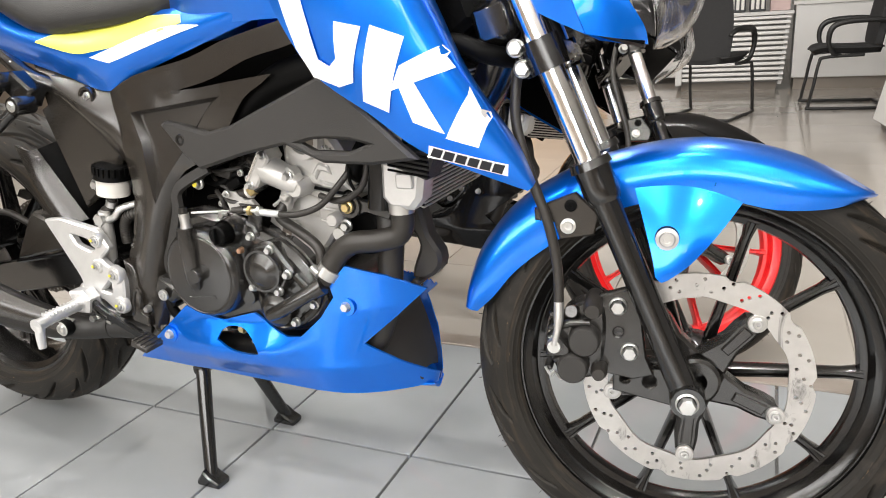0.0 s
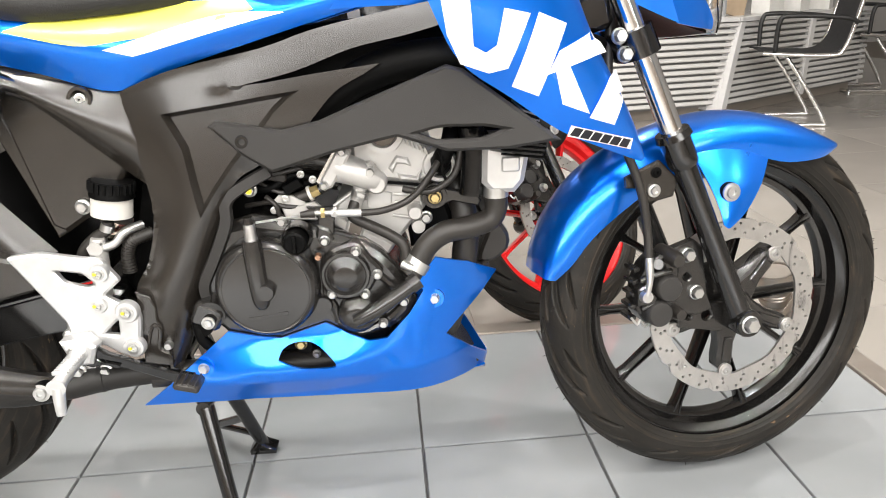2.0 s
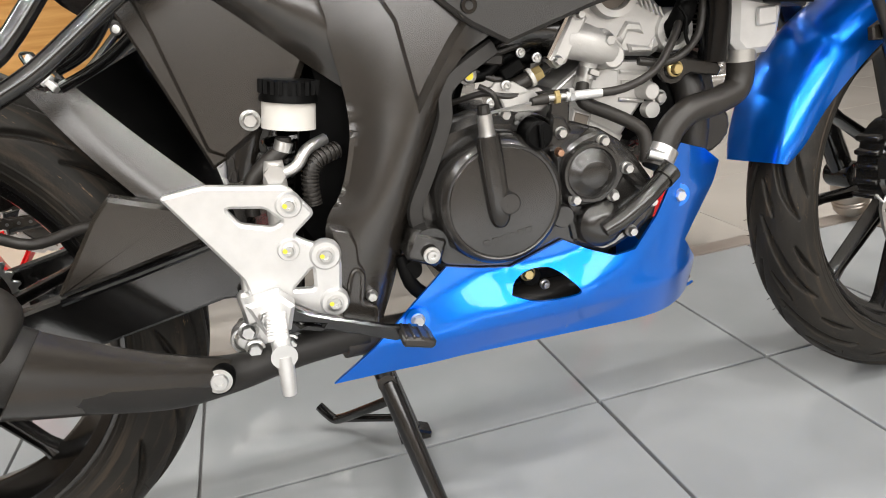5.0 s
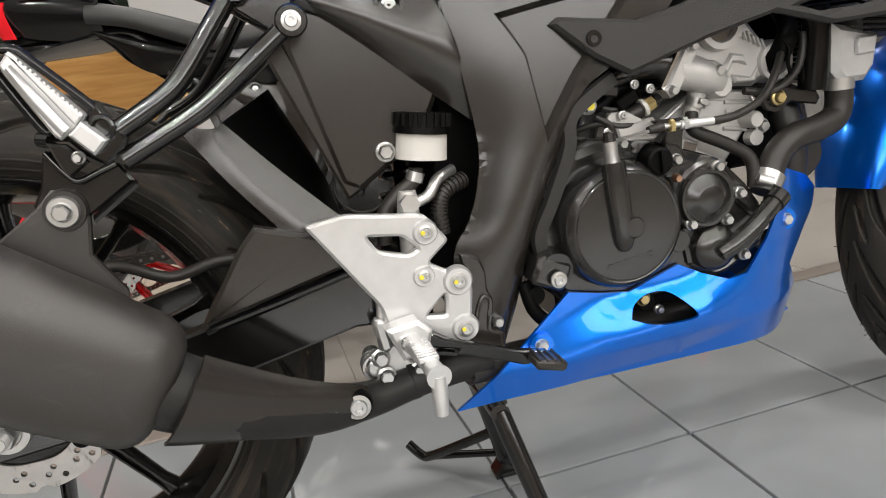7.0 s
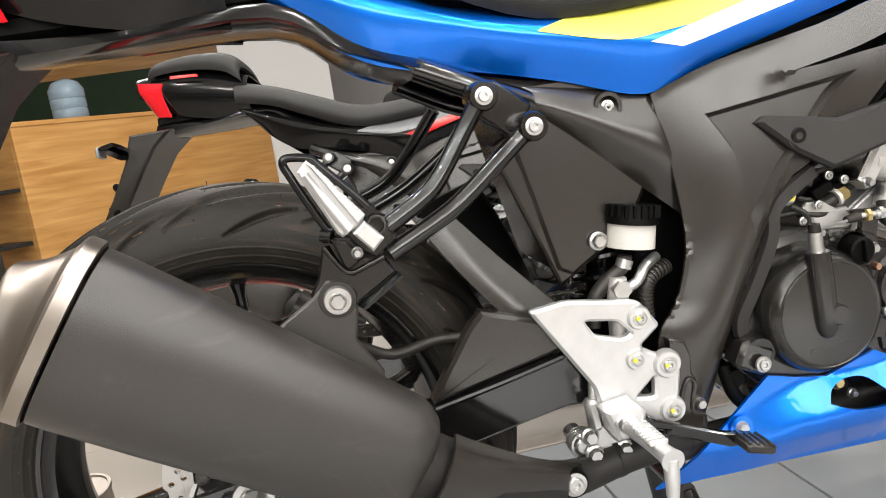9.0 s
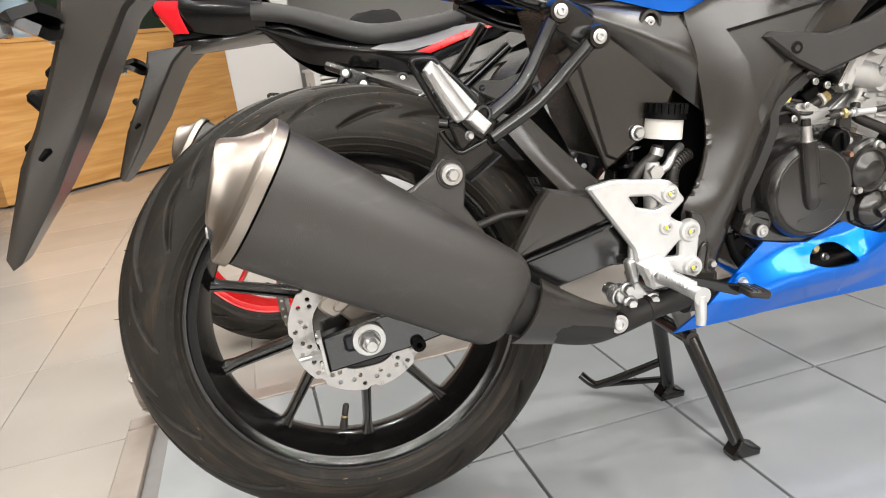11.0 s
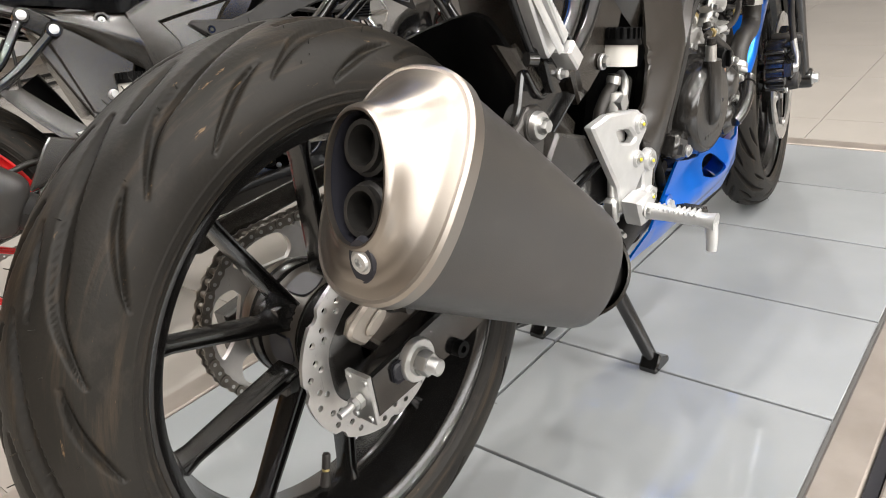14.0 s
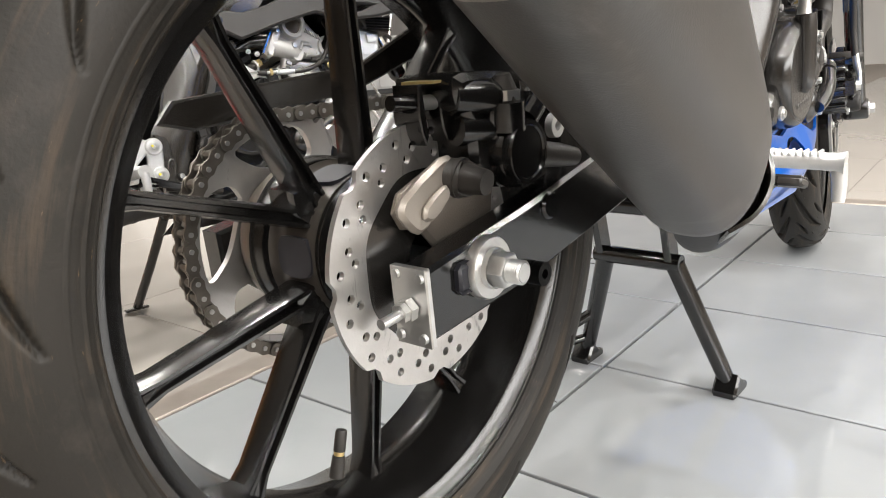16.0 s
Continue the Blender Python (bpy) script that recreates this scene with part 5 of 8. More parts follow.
    part("marked_bolt", bolt_bm((0.619, -0.118, 0.535), 0.0066, 0.005), ZINC, eng)
    part("bolt_paint", lathe([(0, -0.0085), (0.0042, -0.0085), (0.0042, -0.0070), (0, -0.0070)], 12, (0.619, -0.118, 0.535)), MARK, eng)
    part("starter_lead", tube([(0.58, -0.10, 0.51), (0.60, -0.105, 0.545), (0.64, -0.11, 0.56), (0.68, -0.10, 0.575)], 0.006, 8, 4), MATTE, eng)
    # clutch cable
    part("cable_stop", plate([(0.690, 0.508), (0.728, 0.506), (0.724, 0.470), (0.710, 0.455), (0.700, 0.468), (0.704, 0.492)], -0.122, -0.114, bevel=0.002), ENGINE, eng)
    cable = part("clutch_cable", tube([(0.758, -0.122, 0.497), (0.79, -0.122, 0.498), (0.826, -0.118, 0.510), (0.852, -0.110, 0.535), (0.875, -0.095, 0.568), (0.89, -0.085, 0.61)], 0.0046, 10, 5), HOSE, bike, "black clutch cable with bright end")
    part("cable_wire", tube([(0.628, -0.150, 0.499), (0.68, -0.130, 0.499)], 0.0018, 6, 1), ZINC, cable)
    part("cable_boot", tube([(0.682, -0.126, 0.4995), (0.700, -0.122, 0.500)], [0.004, 0.0062], 10, 1), HOSE, cable)
    part("cable_adjuster", tube([(0.700, -0.122, 0.500), (0.715, -0.122, 0.4995), (0.733, -0.122, 0.499)], [0.0035, 0.0035, 0.0035], 10, 1), ZINC, cable)
    part("cable_sleeve", tube([(0.722, -0.122, 0.4985), (0.762, -0.122, 0.497)], 0.0052, 12, 1), SILVER, cable)
    for x in (0.709, 0.725):
        part("cable_nut", tube([(x, -0.122, 0.4995), (x + 0.005, -0.122, 0.4993)], 0.0075, 6, 1), BRASS if x < 0.72 else ZINC, cable)
    # coolant hose, radiator, horn, header pipe
    hose = part("coolant_hose", tube([(0.944, -0.100, 0.508), (0.944, -0.100, 0.488), (0.935, -0.102, 0.472), (0.905, -0.108, 0.464), (0.872, -0.112, 0.460), (0.848, -0.114, 0.444), (0.832, -0.118, 0.420), (0.822, -0.122, 0.405)], 0.0155, 20, 5), HOSE, bike, "black rubber coolant hose")
    part("hose_clip", tube([(0.836, -0.117, 0.424), (0.827, -0.120, 0.412)], 0.0175, 20, 1), ZINC, hose)
    part("clip_screw", tube([(0.812, -0.128, 0.424), (0.826, -0.134, 0.418)], 0.0062, 10, 1), ZINC, hose)
    part("upper_clip", tube([(0.944, -0.100, 0.518), (0.944, -0.100, 0.504)], 0.0172, 20, 1), ZINC, hose)
    part("small_hose", tube([(0.753, -0.096, 0.505), (0.748, -0.104, 0.490), (0.757, -0.107, 0.482), (0.780, -0.108, 0.470), (0.802, -0.109, 0.457), (0.814, -0.111, 0.446), (0.817, -0.113, 0.432), (0.816, -0.114, 0.412)], 0.0075, 14, 4), HOSE, bike)
    tank = plate([(0.926, 0.580), (0.988, 0.564), (0.981, 0.526), (0.968, 0.511), (0.936, 0.512), (0.924, 0.526)], -0.118, -0.076, bevel=0.007)
    tube([(0.944, -0.100, 0.52), (0.944, -0.100, 0.505)], 0.013, 18, 1, tank)
    box((0.962, -0.120, 0.551), (0.024, 0.006, 0.020), None, 0.002, tank)
    rad = part("radiator", tank, SILVER, bike, "silver aluminium radiator with fine fins")
    core_rot = Matrix.Translation((0.992, 0, 0.600)) @ Matrix.Rotation(radians(20), 4, "Y")
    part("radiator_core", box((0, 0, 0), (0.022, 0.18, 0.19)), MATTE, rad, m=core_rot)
    fin = part("radiator_fin", box((0, 0, 0), (0.026, 0.182, 0.0022)), ALU, rad)
    fin.matrix_basis = core_rot @ Matrix.Translation((0, 0, -0.092))
    for k in range(1, 29):
        f = new("radiator_fin", fin.data)
        f.parent = rad
        f.matrix_basis = core_rot @ Matrix.Translation((0, 0, -0.092 + k * 0.0065))
    part("fan_shroud", plate([(0.885, 0.70), (0.995, 0.70), (0.985, 0.56), (0.945, 0.50), (0.885, 0.525)], 0.020, 0.032, bevel=0.003), MATTE, rad)
    part("side_tank", box((0, 0.096, -0.03), (0.030, 0.014, 0.13), None, 0.005), ALU, rad, m=core_rot)
    part("reserve_cylinder", tube([(0.914, -0.098, 0.60), (0.916, -0.098, 0.56), (0.910, -0.098, 0.508)], 0.0165, 20, 2), GLOSS, bike, "gloss black cylinder beside the radiator")
    bracket = plate([(0.843, 0.512), (0.858, 0.526), (0.880, 0.516), (0.92, 0.506), (0.92, 0.490), (0.885, 0.498), (0.866, 0.490), (0.85, 0.495)], -0.094, -0.086, bevel=0.002, rnd=2)
    bk = part("engine_hanger", bracket, ENGINE, bike, "engine hanger plate with a marked bolt")
    part("hanger_bush", lathe([(0, -0.007), (0.010, -0.007), (0.0115, -0.004), (0.0165, -0.004), (0.0175, 0), (0, 0)], 28, (0.861, -0.094, 0.507)), ENGINE, bk)
    part("hanger_bolt", bolt_bm((0.861, -0.102, 0.507), 0.0062, 0.005), BRASS, bk)
    part("header_pipe", tube([(0.858, -0.02, 0.54), (0.890, -0.045, 0.515), (0.903, -0.062, 0.47), (0.902, -0.068, 0.42), (0.885, -0.066, 0.34), (0.83, -0.07, 0.275), (0.60, -0.085, 0.262), (0.45, -0.115, 0.275)], 0.0185, 20, 5), HOSE, bike, "black exhaust header pipe")
    part("sump", box((0.69, 0, 0.30), (0.22, 0.16, 0.07), None, 0.02), ENGINE, eng)


def belly(bike):
    """Blue cowl under the engine, both sides."""
    up = [(0.432, 0.229), (0.470, 0.260), (0.520, 0.302), (0.569, 0.343), (0.605, 0.334), (0.640, 0.328), (0.672, 0.338), (0.702, 0.347), (0.730, 0.331), (0.760, 0.319), (0.785, 0.321), (0.818, 0.352), (0.838, 0.382), (0.834, 0.401), (0.857, 0.427)]
    holes = [[(0.634, 0.300), (0.641, 0.314), (0.658, 0.322), (0.681, 0.321), (0.699, 0.308), (0.713, 0.289), (0.692, 0.286), (0.661, 0.289)]]
    holes = [smooth_loop(h, 4) for h in holes]
    low = [(0.905, 0.408), (0.948, 0.380), (0.912, 0.345), (0.868, 0.306), (0.900, 0.270), (0.936, 0.224), (0.931, 0.207), (0.80, 0.224), (0.70, 0.226), (0.578, 0.229), (0.50, 0.229)]

    def ridge(x, z):
        """A crease that stands proud between the upward shelf and the lower flank."""
        crease = np.interp(x, (0.46, 0.52, 0.60, 0.70, 0.76, 0.84), (0.240, 0.262, 0.284, 0.287, 0.298, 0.330))
        fade = np.interp(x, (0.50, 0.62, 0.73, 0.82), (0.0, 1.0, 1.0, 0.0))
        over = z - crease
        soft = math.sqrt(over * over + 0.006 ** 2) - 0.006
        return float(0.017 * fade * max(0, 1 - soft / (0.038 if over > 0 else 0.045)))
    for s in (1, -1):
        bm = plate(up + low, -0.004, 0.0, holes)
        bmesh.ops.triangulate(bm, faces=bm.faces[:])
        for _ in range(5):
            bmesh.ops.subdivide_edges(bm, edges=[e for e in bm.edges if e.calc_length() > 0.008], cuts=1)
            bmesh.ops.triangulate(bm, faces=bm.faces[:])
        for v in bm.verts:
            x, z = v.co.x, v.co.z
            t = max(0, (x - 0.78) / 0.155)
            y = -0.131 + t * t * (0.108 if z < 0.28 else 0.108 - 0.038 * min(1, (z - 0.28) / 0.08))
            y += 0.42 * max(0, 0.268 - z)                                   # tucks under
            y -= ridge(x, z)
            v.co.y += y
        if s < 0:
            bmesh.ops.delete(bm, geom=[f for f in bm.faces if f.calc_center_median().x < 0.64 or f.calc_center_median().z > 0.33], context="FACES")
        cowl = part("belly_cowl", bm, BLUE, bike, "metallic blue belly cowl" if s > 0 else "", mirror=s < 0, sharp=50)
        if s > 0:
            for x, y, z in ((0.530, -0.138, 0.292), (0.853, -0.117, 0.367)):
                part("cowl_cup", lathe([(0.008, -0.002), (0.0135, -0.002), (0.0145, 0.004), (0.008, 0.004)], 24, (x, y, z), close=True), BLUE, cowl)
                part("cowl_bolt", bolt_bm((x, y - 0.002, z), 0.0064, 0.004, 1.2), SILVER, cowl)
    edge = [(0.65, -0.110, 0.2275), (0.70, -0.110, 0.2265), (0.80, -0.106, 0.2245), (0.931, -0.018, 0.2075)]
    part("cowl_keel", skin([edge, [(x, 0, z - 0.012) for x, y, z in edge], [(x, -y, z) for x, y, z in edge]], 0.003), BLUE, bike)
    part("cowl_duct", skin([[(0.862, -0.084, 0.310), (0.885, -0.070, 0.270), (0.920, -0.030, 0.222)], [(0.850, -0.04, 0.330), (0.872, -0.03, 0.285), (0.912, -0.012, 0.225)], [(0.850, 0.04, 0.330), (0.872, 0.03, 0.285), (0.912, 0.012, 0.225)], [(0.862, 0.084, 0.310), (0.885, 0.070, 0.270), (0.920, 0.030, 0.222)]], 0.003), GUARD, bike, "black duct in the cowl's nose")
    tongue = [(0.912, 0.520), (0.936, 0.508), (0.946, 0.482), (0.952, 0.456), (0.968, 0.432), (0.967, 0.409), (0.946, 0.391), (0.922, 0.392), (0.930, 0.420), (0.937, 0.440), (0.928, 0.462), (0.914, 0.490)]
    fg = part("front_guard", plate(tongue, -0.046, -0.014, bevel=0.005, rnd=2), HOSE, bike, "black plastic guard behind the belly cowl")
    for k in range(6):
        u = k / 5
        part("guard_rib", box((0.930 - 0.058 * u, -0.034 - 0.030 * u, 0.386 - 0.070 * u), (0.016, 0.044, 0.012), Matrix.Rotation(radians(-42 + 9 * (k % 2)), 4, "Y"), 0.003), HOSE, fg)
    part("drain_fitting", lathe([(0, -0.004), (0.010, -0.004), (0.012, 0), (0.012, 0.02), (0, 0.02)], 20, (0.668, -0.115, 0.305)), MATTE, bike)
    part("drain_bolt", bolt_bm((0.663, -0.120, 0.311), 0.006, 0.004), BRASS, bike)
    part("drain_bolt", bolt_bm((0.683, -0.118, 0.293), 0.004, 0.004), ZINC, bike)


def exhaust(bike):
    """Silencer: axis falls forward; oval section."""
    r0, r1 = Vector((-0.094, -0.244, 0.551)), Vector((0.152, -0.219, 0.376))
    d = (r1 - r0).normalized()
    up = Vector((0.585, -0.03, 0.81))
    up = (up - d * up.dot(d)).normalized()
    side = d.cross(up)

    def ring(c, a, b, n=56, p=2.5, u=None, v=None):
        out = []
        for k in range(n):
            t = 2 * math.pi * k / n
            cu, su = math.cos(t), math.sin(t)
            out.append(c + (u or up) * math.copysign(abs(cu) ** (2 / p), cu) * a + (v or side) * math.copysign(abs(su) ** (2 / p), su) * b)
        return out

    def hull(rings, caps=(True, True)):
        bm = bmesh.new()
        vs = [[bm.verts.new(p) for p in r] for r in rings]
        n = len(vs[0])
        for a, b in zip(vs, vs[1:]):
            for k in range(n):
                bm.faces.new((a[k], a[(k + 1) % n], b[(k + 1) % n], b[k]))
        if caps[0]:
            bm.faces.new(vs[0][::-1])
        if caps[1]:
            bm.faces.new(vs[-1])
        return bm
    L = (r1 - r0).length
    rings = []
    for t, a, b in ((0.0, 0.0755, 0.0485), (0.05, 0.0755, 0.0490), (0.3, 0.0720, 0.0485), (0.6, 0.0670, 0.0465), (0.85, 0.0625, 0.0445), (0.955, 0.0600, 0.043), (0.985, 0.0585, 0.042), (1.01, 0.0555, 0.0395),
                    (1.035, 0.0500, 0.035), (1.05, 0.042, 0.029), (1.055, 0.034, 0.024)):
        rings.append(ring(r0 + d * L * t, a, b))
    can = part("silencer", hull(rings), CAN, bike, "matte grey-black silencer with a brushed steel end cap", sharp=60)
    # steel band and end cap
    part("end_band", hull([ring(r0 - d * 0.0025, 0.076, 0.0495), ring(r0 - d * 0.0035, 0.0795, 0.053), ring(r0 - d * 0.015, 0.0795, 0.053), ring(r0 - d * 0.0175, 0.0775, 0.051), ring(r0 - d * 0.018, 0.070, 0.046)], (False, False)), BRUSHED, can, "brushed stainless steel band")
    mu = Vector((0.33, 0.10, 0.94)).normalized()
    mn = Vector((-1, 0.06, 0.34))
    mn = (mn - mu * mn.dot(mu)).normalized()
    mv = mu.cross(mn) if mu.cross(mn).dot(side) > 0 else -mu.cross(mn)
    mc = Vector((-0.134, -0.243, 0.572))
    band, lip = ring(r0 - d * 0.0235, 0.0650, 0.0405), ring(mc, 0.044, 0.030, u=mu, v=mv, p=2.2)

    def blend(t, bulge):
        q = []
        for p0, p1 in zip(band, lip):
            mid = p0.lerp(p1, t)
            q.append(mid + (mid - (r0.lerp(mc, t))).normalized() * bulge)
        return q
    inner = ring(mc - mn * -0.002, 0.041, 0.027, u=mu, v=mv, p=2.2)
    deep = ring(mc - mn * 0.030, 0.040, 0.026, u=mu, v=mv, p=2.2)
    capm = hull([ring(r0 - d * 0.012, 0.0765, 0.050), ring(r0 - d * 0.0175, 0.0755, 0.049), ring(r0 - d * 0.0215, 0.0685, 0.0435), ring(r0 - d * 0.0225, 0.0660, 0.0413), band, blend(0.2, -0.0015), blend(0.45, -0.0025), blend(0.7, -0.0015), blend(0.9, 0.0005), blend(0.985, 0.0008), [p + mn * 0.002 for p in ring(mc, 0.0425, 0.0285, u=mu, v=mv, p=2.2)], inner, deep], (False, True))
    part("end_cap", capm, BRUSHED, can, "brushed stainless steel end cap with twin outlets")
    # black liner puts the mouth's inner shade into colour
    part("outlet_mouth", hull([ring(mc - mn * 0.002, 0.0405, 0.0265, u=mu, v=mv, p=2.2), ring(mc - mn * 0.028, 0.0395, 0.0255, u=mu, v=mv, p=2.2)], (False, True)), INK_SHADE, can)
    for k in (-1, 1):
        c0 = mc - mn * 0.027 + mu * (k * 0.0200)
        c1 = mc - mn * 0.004 + mu * (k * 0.0200)
        bm = bmesh.new()
        seg = 32
        prof = [(0.0190, 0.0), (0.0190, 0.75), (0.0165, 0.82), (0.0160, 1.0), (0.0128, 1.0), (0.0120, 0.2), (0, 0.2)]
        rg = []
        for r, t in prof:
            c = c0.lerp(c1, t)
            rg.append([bm.verts.new(c + (mu * math.cos(2 * math.pi * i / seg) + mv * math.sin(2 * math.pi * i / seg)) * max(r, 1e-4)) for i in range(seg)])
        for a, b in zip(rg, rg[1:]):
            for i in range(seg):
                bm.faces.new((a[i], a[(i + 1) % seg], b[(i + 1) % seg], b[i]))
        part("outlet", bm, PIPE, can, "black exhaust outlet")
    # screw in an oval recess below the mouth; black ring paints the recess shade
    k = 28
    low = [(blend(t, e)[j]) for t, e in ((0.35, -0.002), (0.6, -0.002), (0.9, 0.0005)) for j in (k,)]
    spot = low[1].lerp(low[2], 0.1) + side * 0.006
    nrm = (low[1] - low[0]).cross(side).normalized()
    if nrm.x > 0:
        nrm = -nrm
    S = along(spot, spot - nrm)
    part("cap_recess", lathe([(0.0055, -0.0012), (0.0115, -0.0012), (0.0125, 0.004), (0.0055, 0.004)], 28, close=True), INK_SHADE, can, m=S @ Matrix.Diagonal((0.85, 1, 1.25, 1)))
    part("cap_screw", socket_bm((0, 0, 0), 0.0062, 0.0035), ZINC, can, m=S)
    # bracket lug on top
    lug = plate([(0.060, 0.512), (0.098, 0.535), (0.112, 0.548), (0.130, 0.545), (0.136, 0.520), (0.130, 0.490), (0.150, 0.455), (0.148, 0.430), (0.10, 0.44)], -0.200, -0.190, bevel=0.002)
    part("silencer_lug", lug, CAN, can)
    mb = part("mount_washer", lathe([(0, -0.006), (0.0120, -0.006), (0.0130, -0.004), (0.0130, 0.006), (0, 0.006)], 32, (0.119, -0.202, 0.530)), ZINC, can)
    part("mount_bolt", bolt_bm((0.119, -0.209, 0.530), 0.0066, 0.004, 1.2), ZINC, mb)
    part("mount_rubber", lathe([(0, -0.012), (0.0165, -0.012), (0.0178, -0.008), (0.0178, 0.012), (0, 0.012)], 32, (0.119, -0.190, 0.530)), HOSE, can)
    # link pipe and heat shield
    pipe = tube([r1 - d * 0.01, r1 + d * 0.055 + Vector((0, 0.006, 0.0)), (0.275, -0.170, 0.298), (0.335, -0.140, 0.278), (0.40, -0.125, 0.282), (0.475, -0.112, 0.282)], [0.036, 0.033, 0.027, 0.0195, 0.0185, 0.0185], 24, 5)
    part("link_pipe", pipe, PIPE, can, "matte black exhaust pipe")
    part("pipe_clamp", tube([(0.383, -0.127, 0.2815), (0.389, -0.126, 0.282)], 0.0205, 24, 1), PIPE, can)
    sh = []
    c0, c1 = r1 + d * 0.030, Vector((0.325, -0.150, 0.284))
    for t in (0, 0.15, 0.5, 0.8, 1.0):
        c = c0.lerp(c1, t) + Vector((0, 0, -0.006 * math.sin(math.pi * t)))
        ra = 0.046 * (1 - t) + 0.021 * t
        sh.append([c + up * ra * math.cos(a) + side * ra * math.sin(a) * 0.92 for a in [radians(x) for x in (15, 40, 65, 90, 120, 150)]])
    hs = part("heat_shield", skin(sh, 0.003, 4, 4), SATIN, can, "black exhaust heat shield")
    part("shield_bolt", socket_bm((0.323, -0.173, 0.288), 0.0085, 0.005), ZINC, hs)
    part("shield_grommet", lathe([(0.008, -0.004), (0.014, -0.004), (0.0155, 0), (0.0155, 0.01), (0.008, 0.01)], 24, (0.323, -0.170, 0.288), close=True), MATTE, hs)


def rear_end(bike):
    rw = rear_wheel(bike, AXLE_R, WHEELB)
    # swingarm
    arm = plate([(-0.058, 0.340), (-0.056, 0.291), (0.05, 0.300), (0.21, 0.328), (0.34, 0.352), (0.42, 0.345), (0.43, 0.40), (0.35, 0.415), (0.20, 0.386), (0.06, 0.358)], -0.125, -0.100, bevel=0.003)
    sw = part("swingarm", arm, FRAME, bike, "gloss black box-section swingarm")
    part("left_arm", plate([(-0.058, 0.340), (-0.056, 0.291), (0.05, 0.300), (0.21, 0.328), (0.34, 0.352), (0.42, 0.345), (0.43, 0.40), (0.35, 0.415), (0.20, 0.386), (0.06, 0.358)], 0.100, 0.125, bevel=0.003), FRAME, sw)
    part("arm_end", plate([(-0.063, 0.342), (-0.061, 0.289), (-0.056, 0.289), (-0.058, 0.342)], -0.128, -0.097, bevel=0.001), ZINC, sw, "zinc-plated swingarm end plate")
    for y, z in ((-0.123, 0.336), (-0.103, 0.337), (-0.123, 0.296), (-0.103, 0.296)):
        part("rivet", lathe([(0, -0.002), (0.003, -0.0015), (0.0035, 0.001), (0, 0.001)], 12), ZINC, sw, m=along((-0.0635, y, z), (0, y, z)))
    part("adjuster_bolt", tube([(-0.050, -0.113, 0.316), (-0.090, -0.113, 0.313)], 0.0036, 12, 1), ZINC, sw)
    part("adjuster_nut", tube([(-0.063, -0.113, 0.315), (-0.069, -0.113, 0.3147), (-0.0692, -0.113, 0.3147), (-0.074, -0.113, 0.3145)], [0.0078, 0.0078, 0.0066, 0.0066], 6, 1), ZINC, sw)
    part("axle_washer", lathe([(0, -0.005), (0.021, -0.005), (0.022, -0.003), (0.022, 0.003), (0, 0.003)], 36, (0, -0.128, 0.327)), ZINC, sw)
    # no slot is cut; a black box paints its dark opening
    part("axle_slot", box((-0.012, -0.1265, 0.326), (0.040, 0.004, 0.022), None, 0.004), INK_SHADE, sw)
    part("axle_nut", bolt_bm((0.0, -0.134, 0.327), 0.0125, 0.011, 1.15), ZINC, sw)
    part("paint_mark", box((0.003, -0.1460, 0.335), (0.006, 0.0016, 0.0022), Matrix.Rotation(radians(15), 4, "Y")), MARK, sw, "yellow paint mark")
    part("axle_end", tube([(0, -0.14, 0.327), (0, -0.158, 0.327)], [0.0070, 0.0066], 18, 1), ZINC, sw)
    for k in range(6):
        part("thread", lathe([(0.0070, -0.0009), (0.0083, 0.0), (0.0070, 0.0009)], 24, (0, -0.1475 - 0.0019 * k, 0.327), close=True), ZINC, sw)
    part("axle", tube([(0, -0.12, 0.327), (0, 0.14, 0.327)], 0.0075, 16, 1), ZINC, sw)
    part("stand_bobbin", lathe([(0.004, -0.012), (0.009, -0.012), (0.009, 0.004), (0.004, 0.004)], 20, (0.062, -0.122, 0.305), close=True), MATTE, sw)
    part("arm_plug", lathe([(0, -0.001), (0.009, -0.001), (0.011, 0.001), (0, 0.001)], 24, (0.085, -0.1265, 0.352)), GLOSS, sw)
    part("pivot_cross", box((0.395, 0, 0.375), (0.05, 0.24, 0.06), None, 0.012), FRAME, sw)
    # rear caliper on its bracket
    brk = plate([(-0.052, 0.372), (-0.046, 0.384), (-0.006, 0.398), (0.03, 0.392), (0.055, 0.372), (0.05, 0.345), (-0.01, 0.335), (-0.028, 0.356), (-0.045, 0.360)], -0.097, -0.089, bevel=0.003)
    cal = part("rear_caliper", brk, CASTGREY, bike, "black rear brake caliper on an aluminium bracket")
    part("bracket_lug", plate([(-0.054, 0.371), (-0.050, 0.382), (-0.010, 0.402), (0.004, 0.398), (0.006, 0.386), (-0.028, 0.358), (-0.042, 0.358)], -0.104, -0.096, bevel=0.003, rnd=2), BRACKET, cal)
    part("lug_boss", plate([(-0.036, 0.366), (-0.034, 0.374), (-0.016, 0.384), (-0.009, 0.382), (-0.010, 0.374), (-0.027, 0.363)], -0.108, -0.103, bevel=0.002, rnd=2), BRACKET, cal)
    part("caliper_body", plate([(0.014, 0.392), (0.012, 0.422), (0.004, 0.432), (0.000, 0.449), (0.010, 0.455), (0.060, 0.453), (0.088, 0.442), (0.092, 0.418), (0.086, 0.388), (0.060, 0.374), (0.035, 0.374)], -0.112, -0.052, bevel=0.005, rnd=2), CALIP, cal)
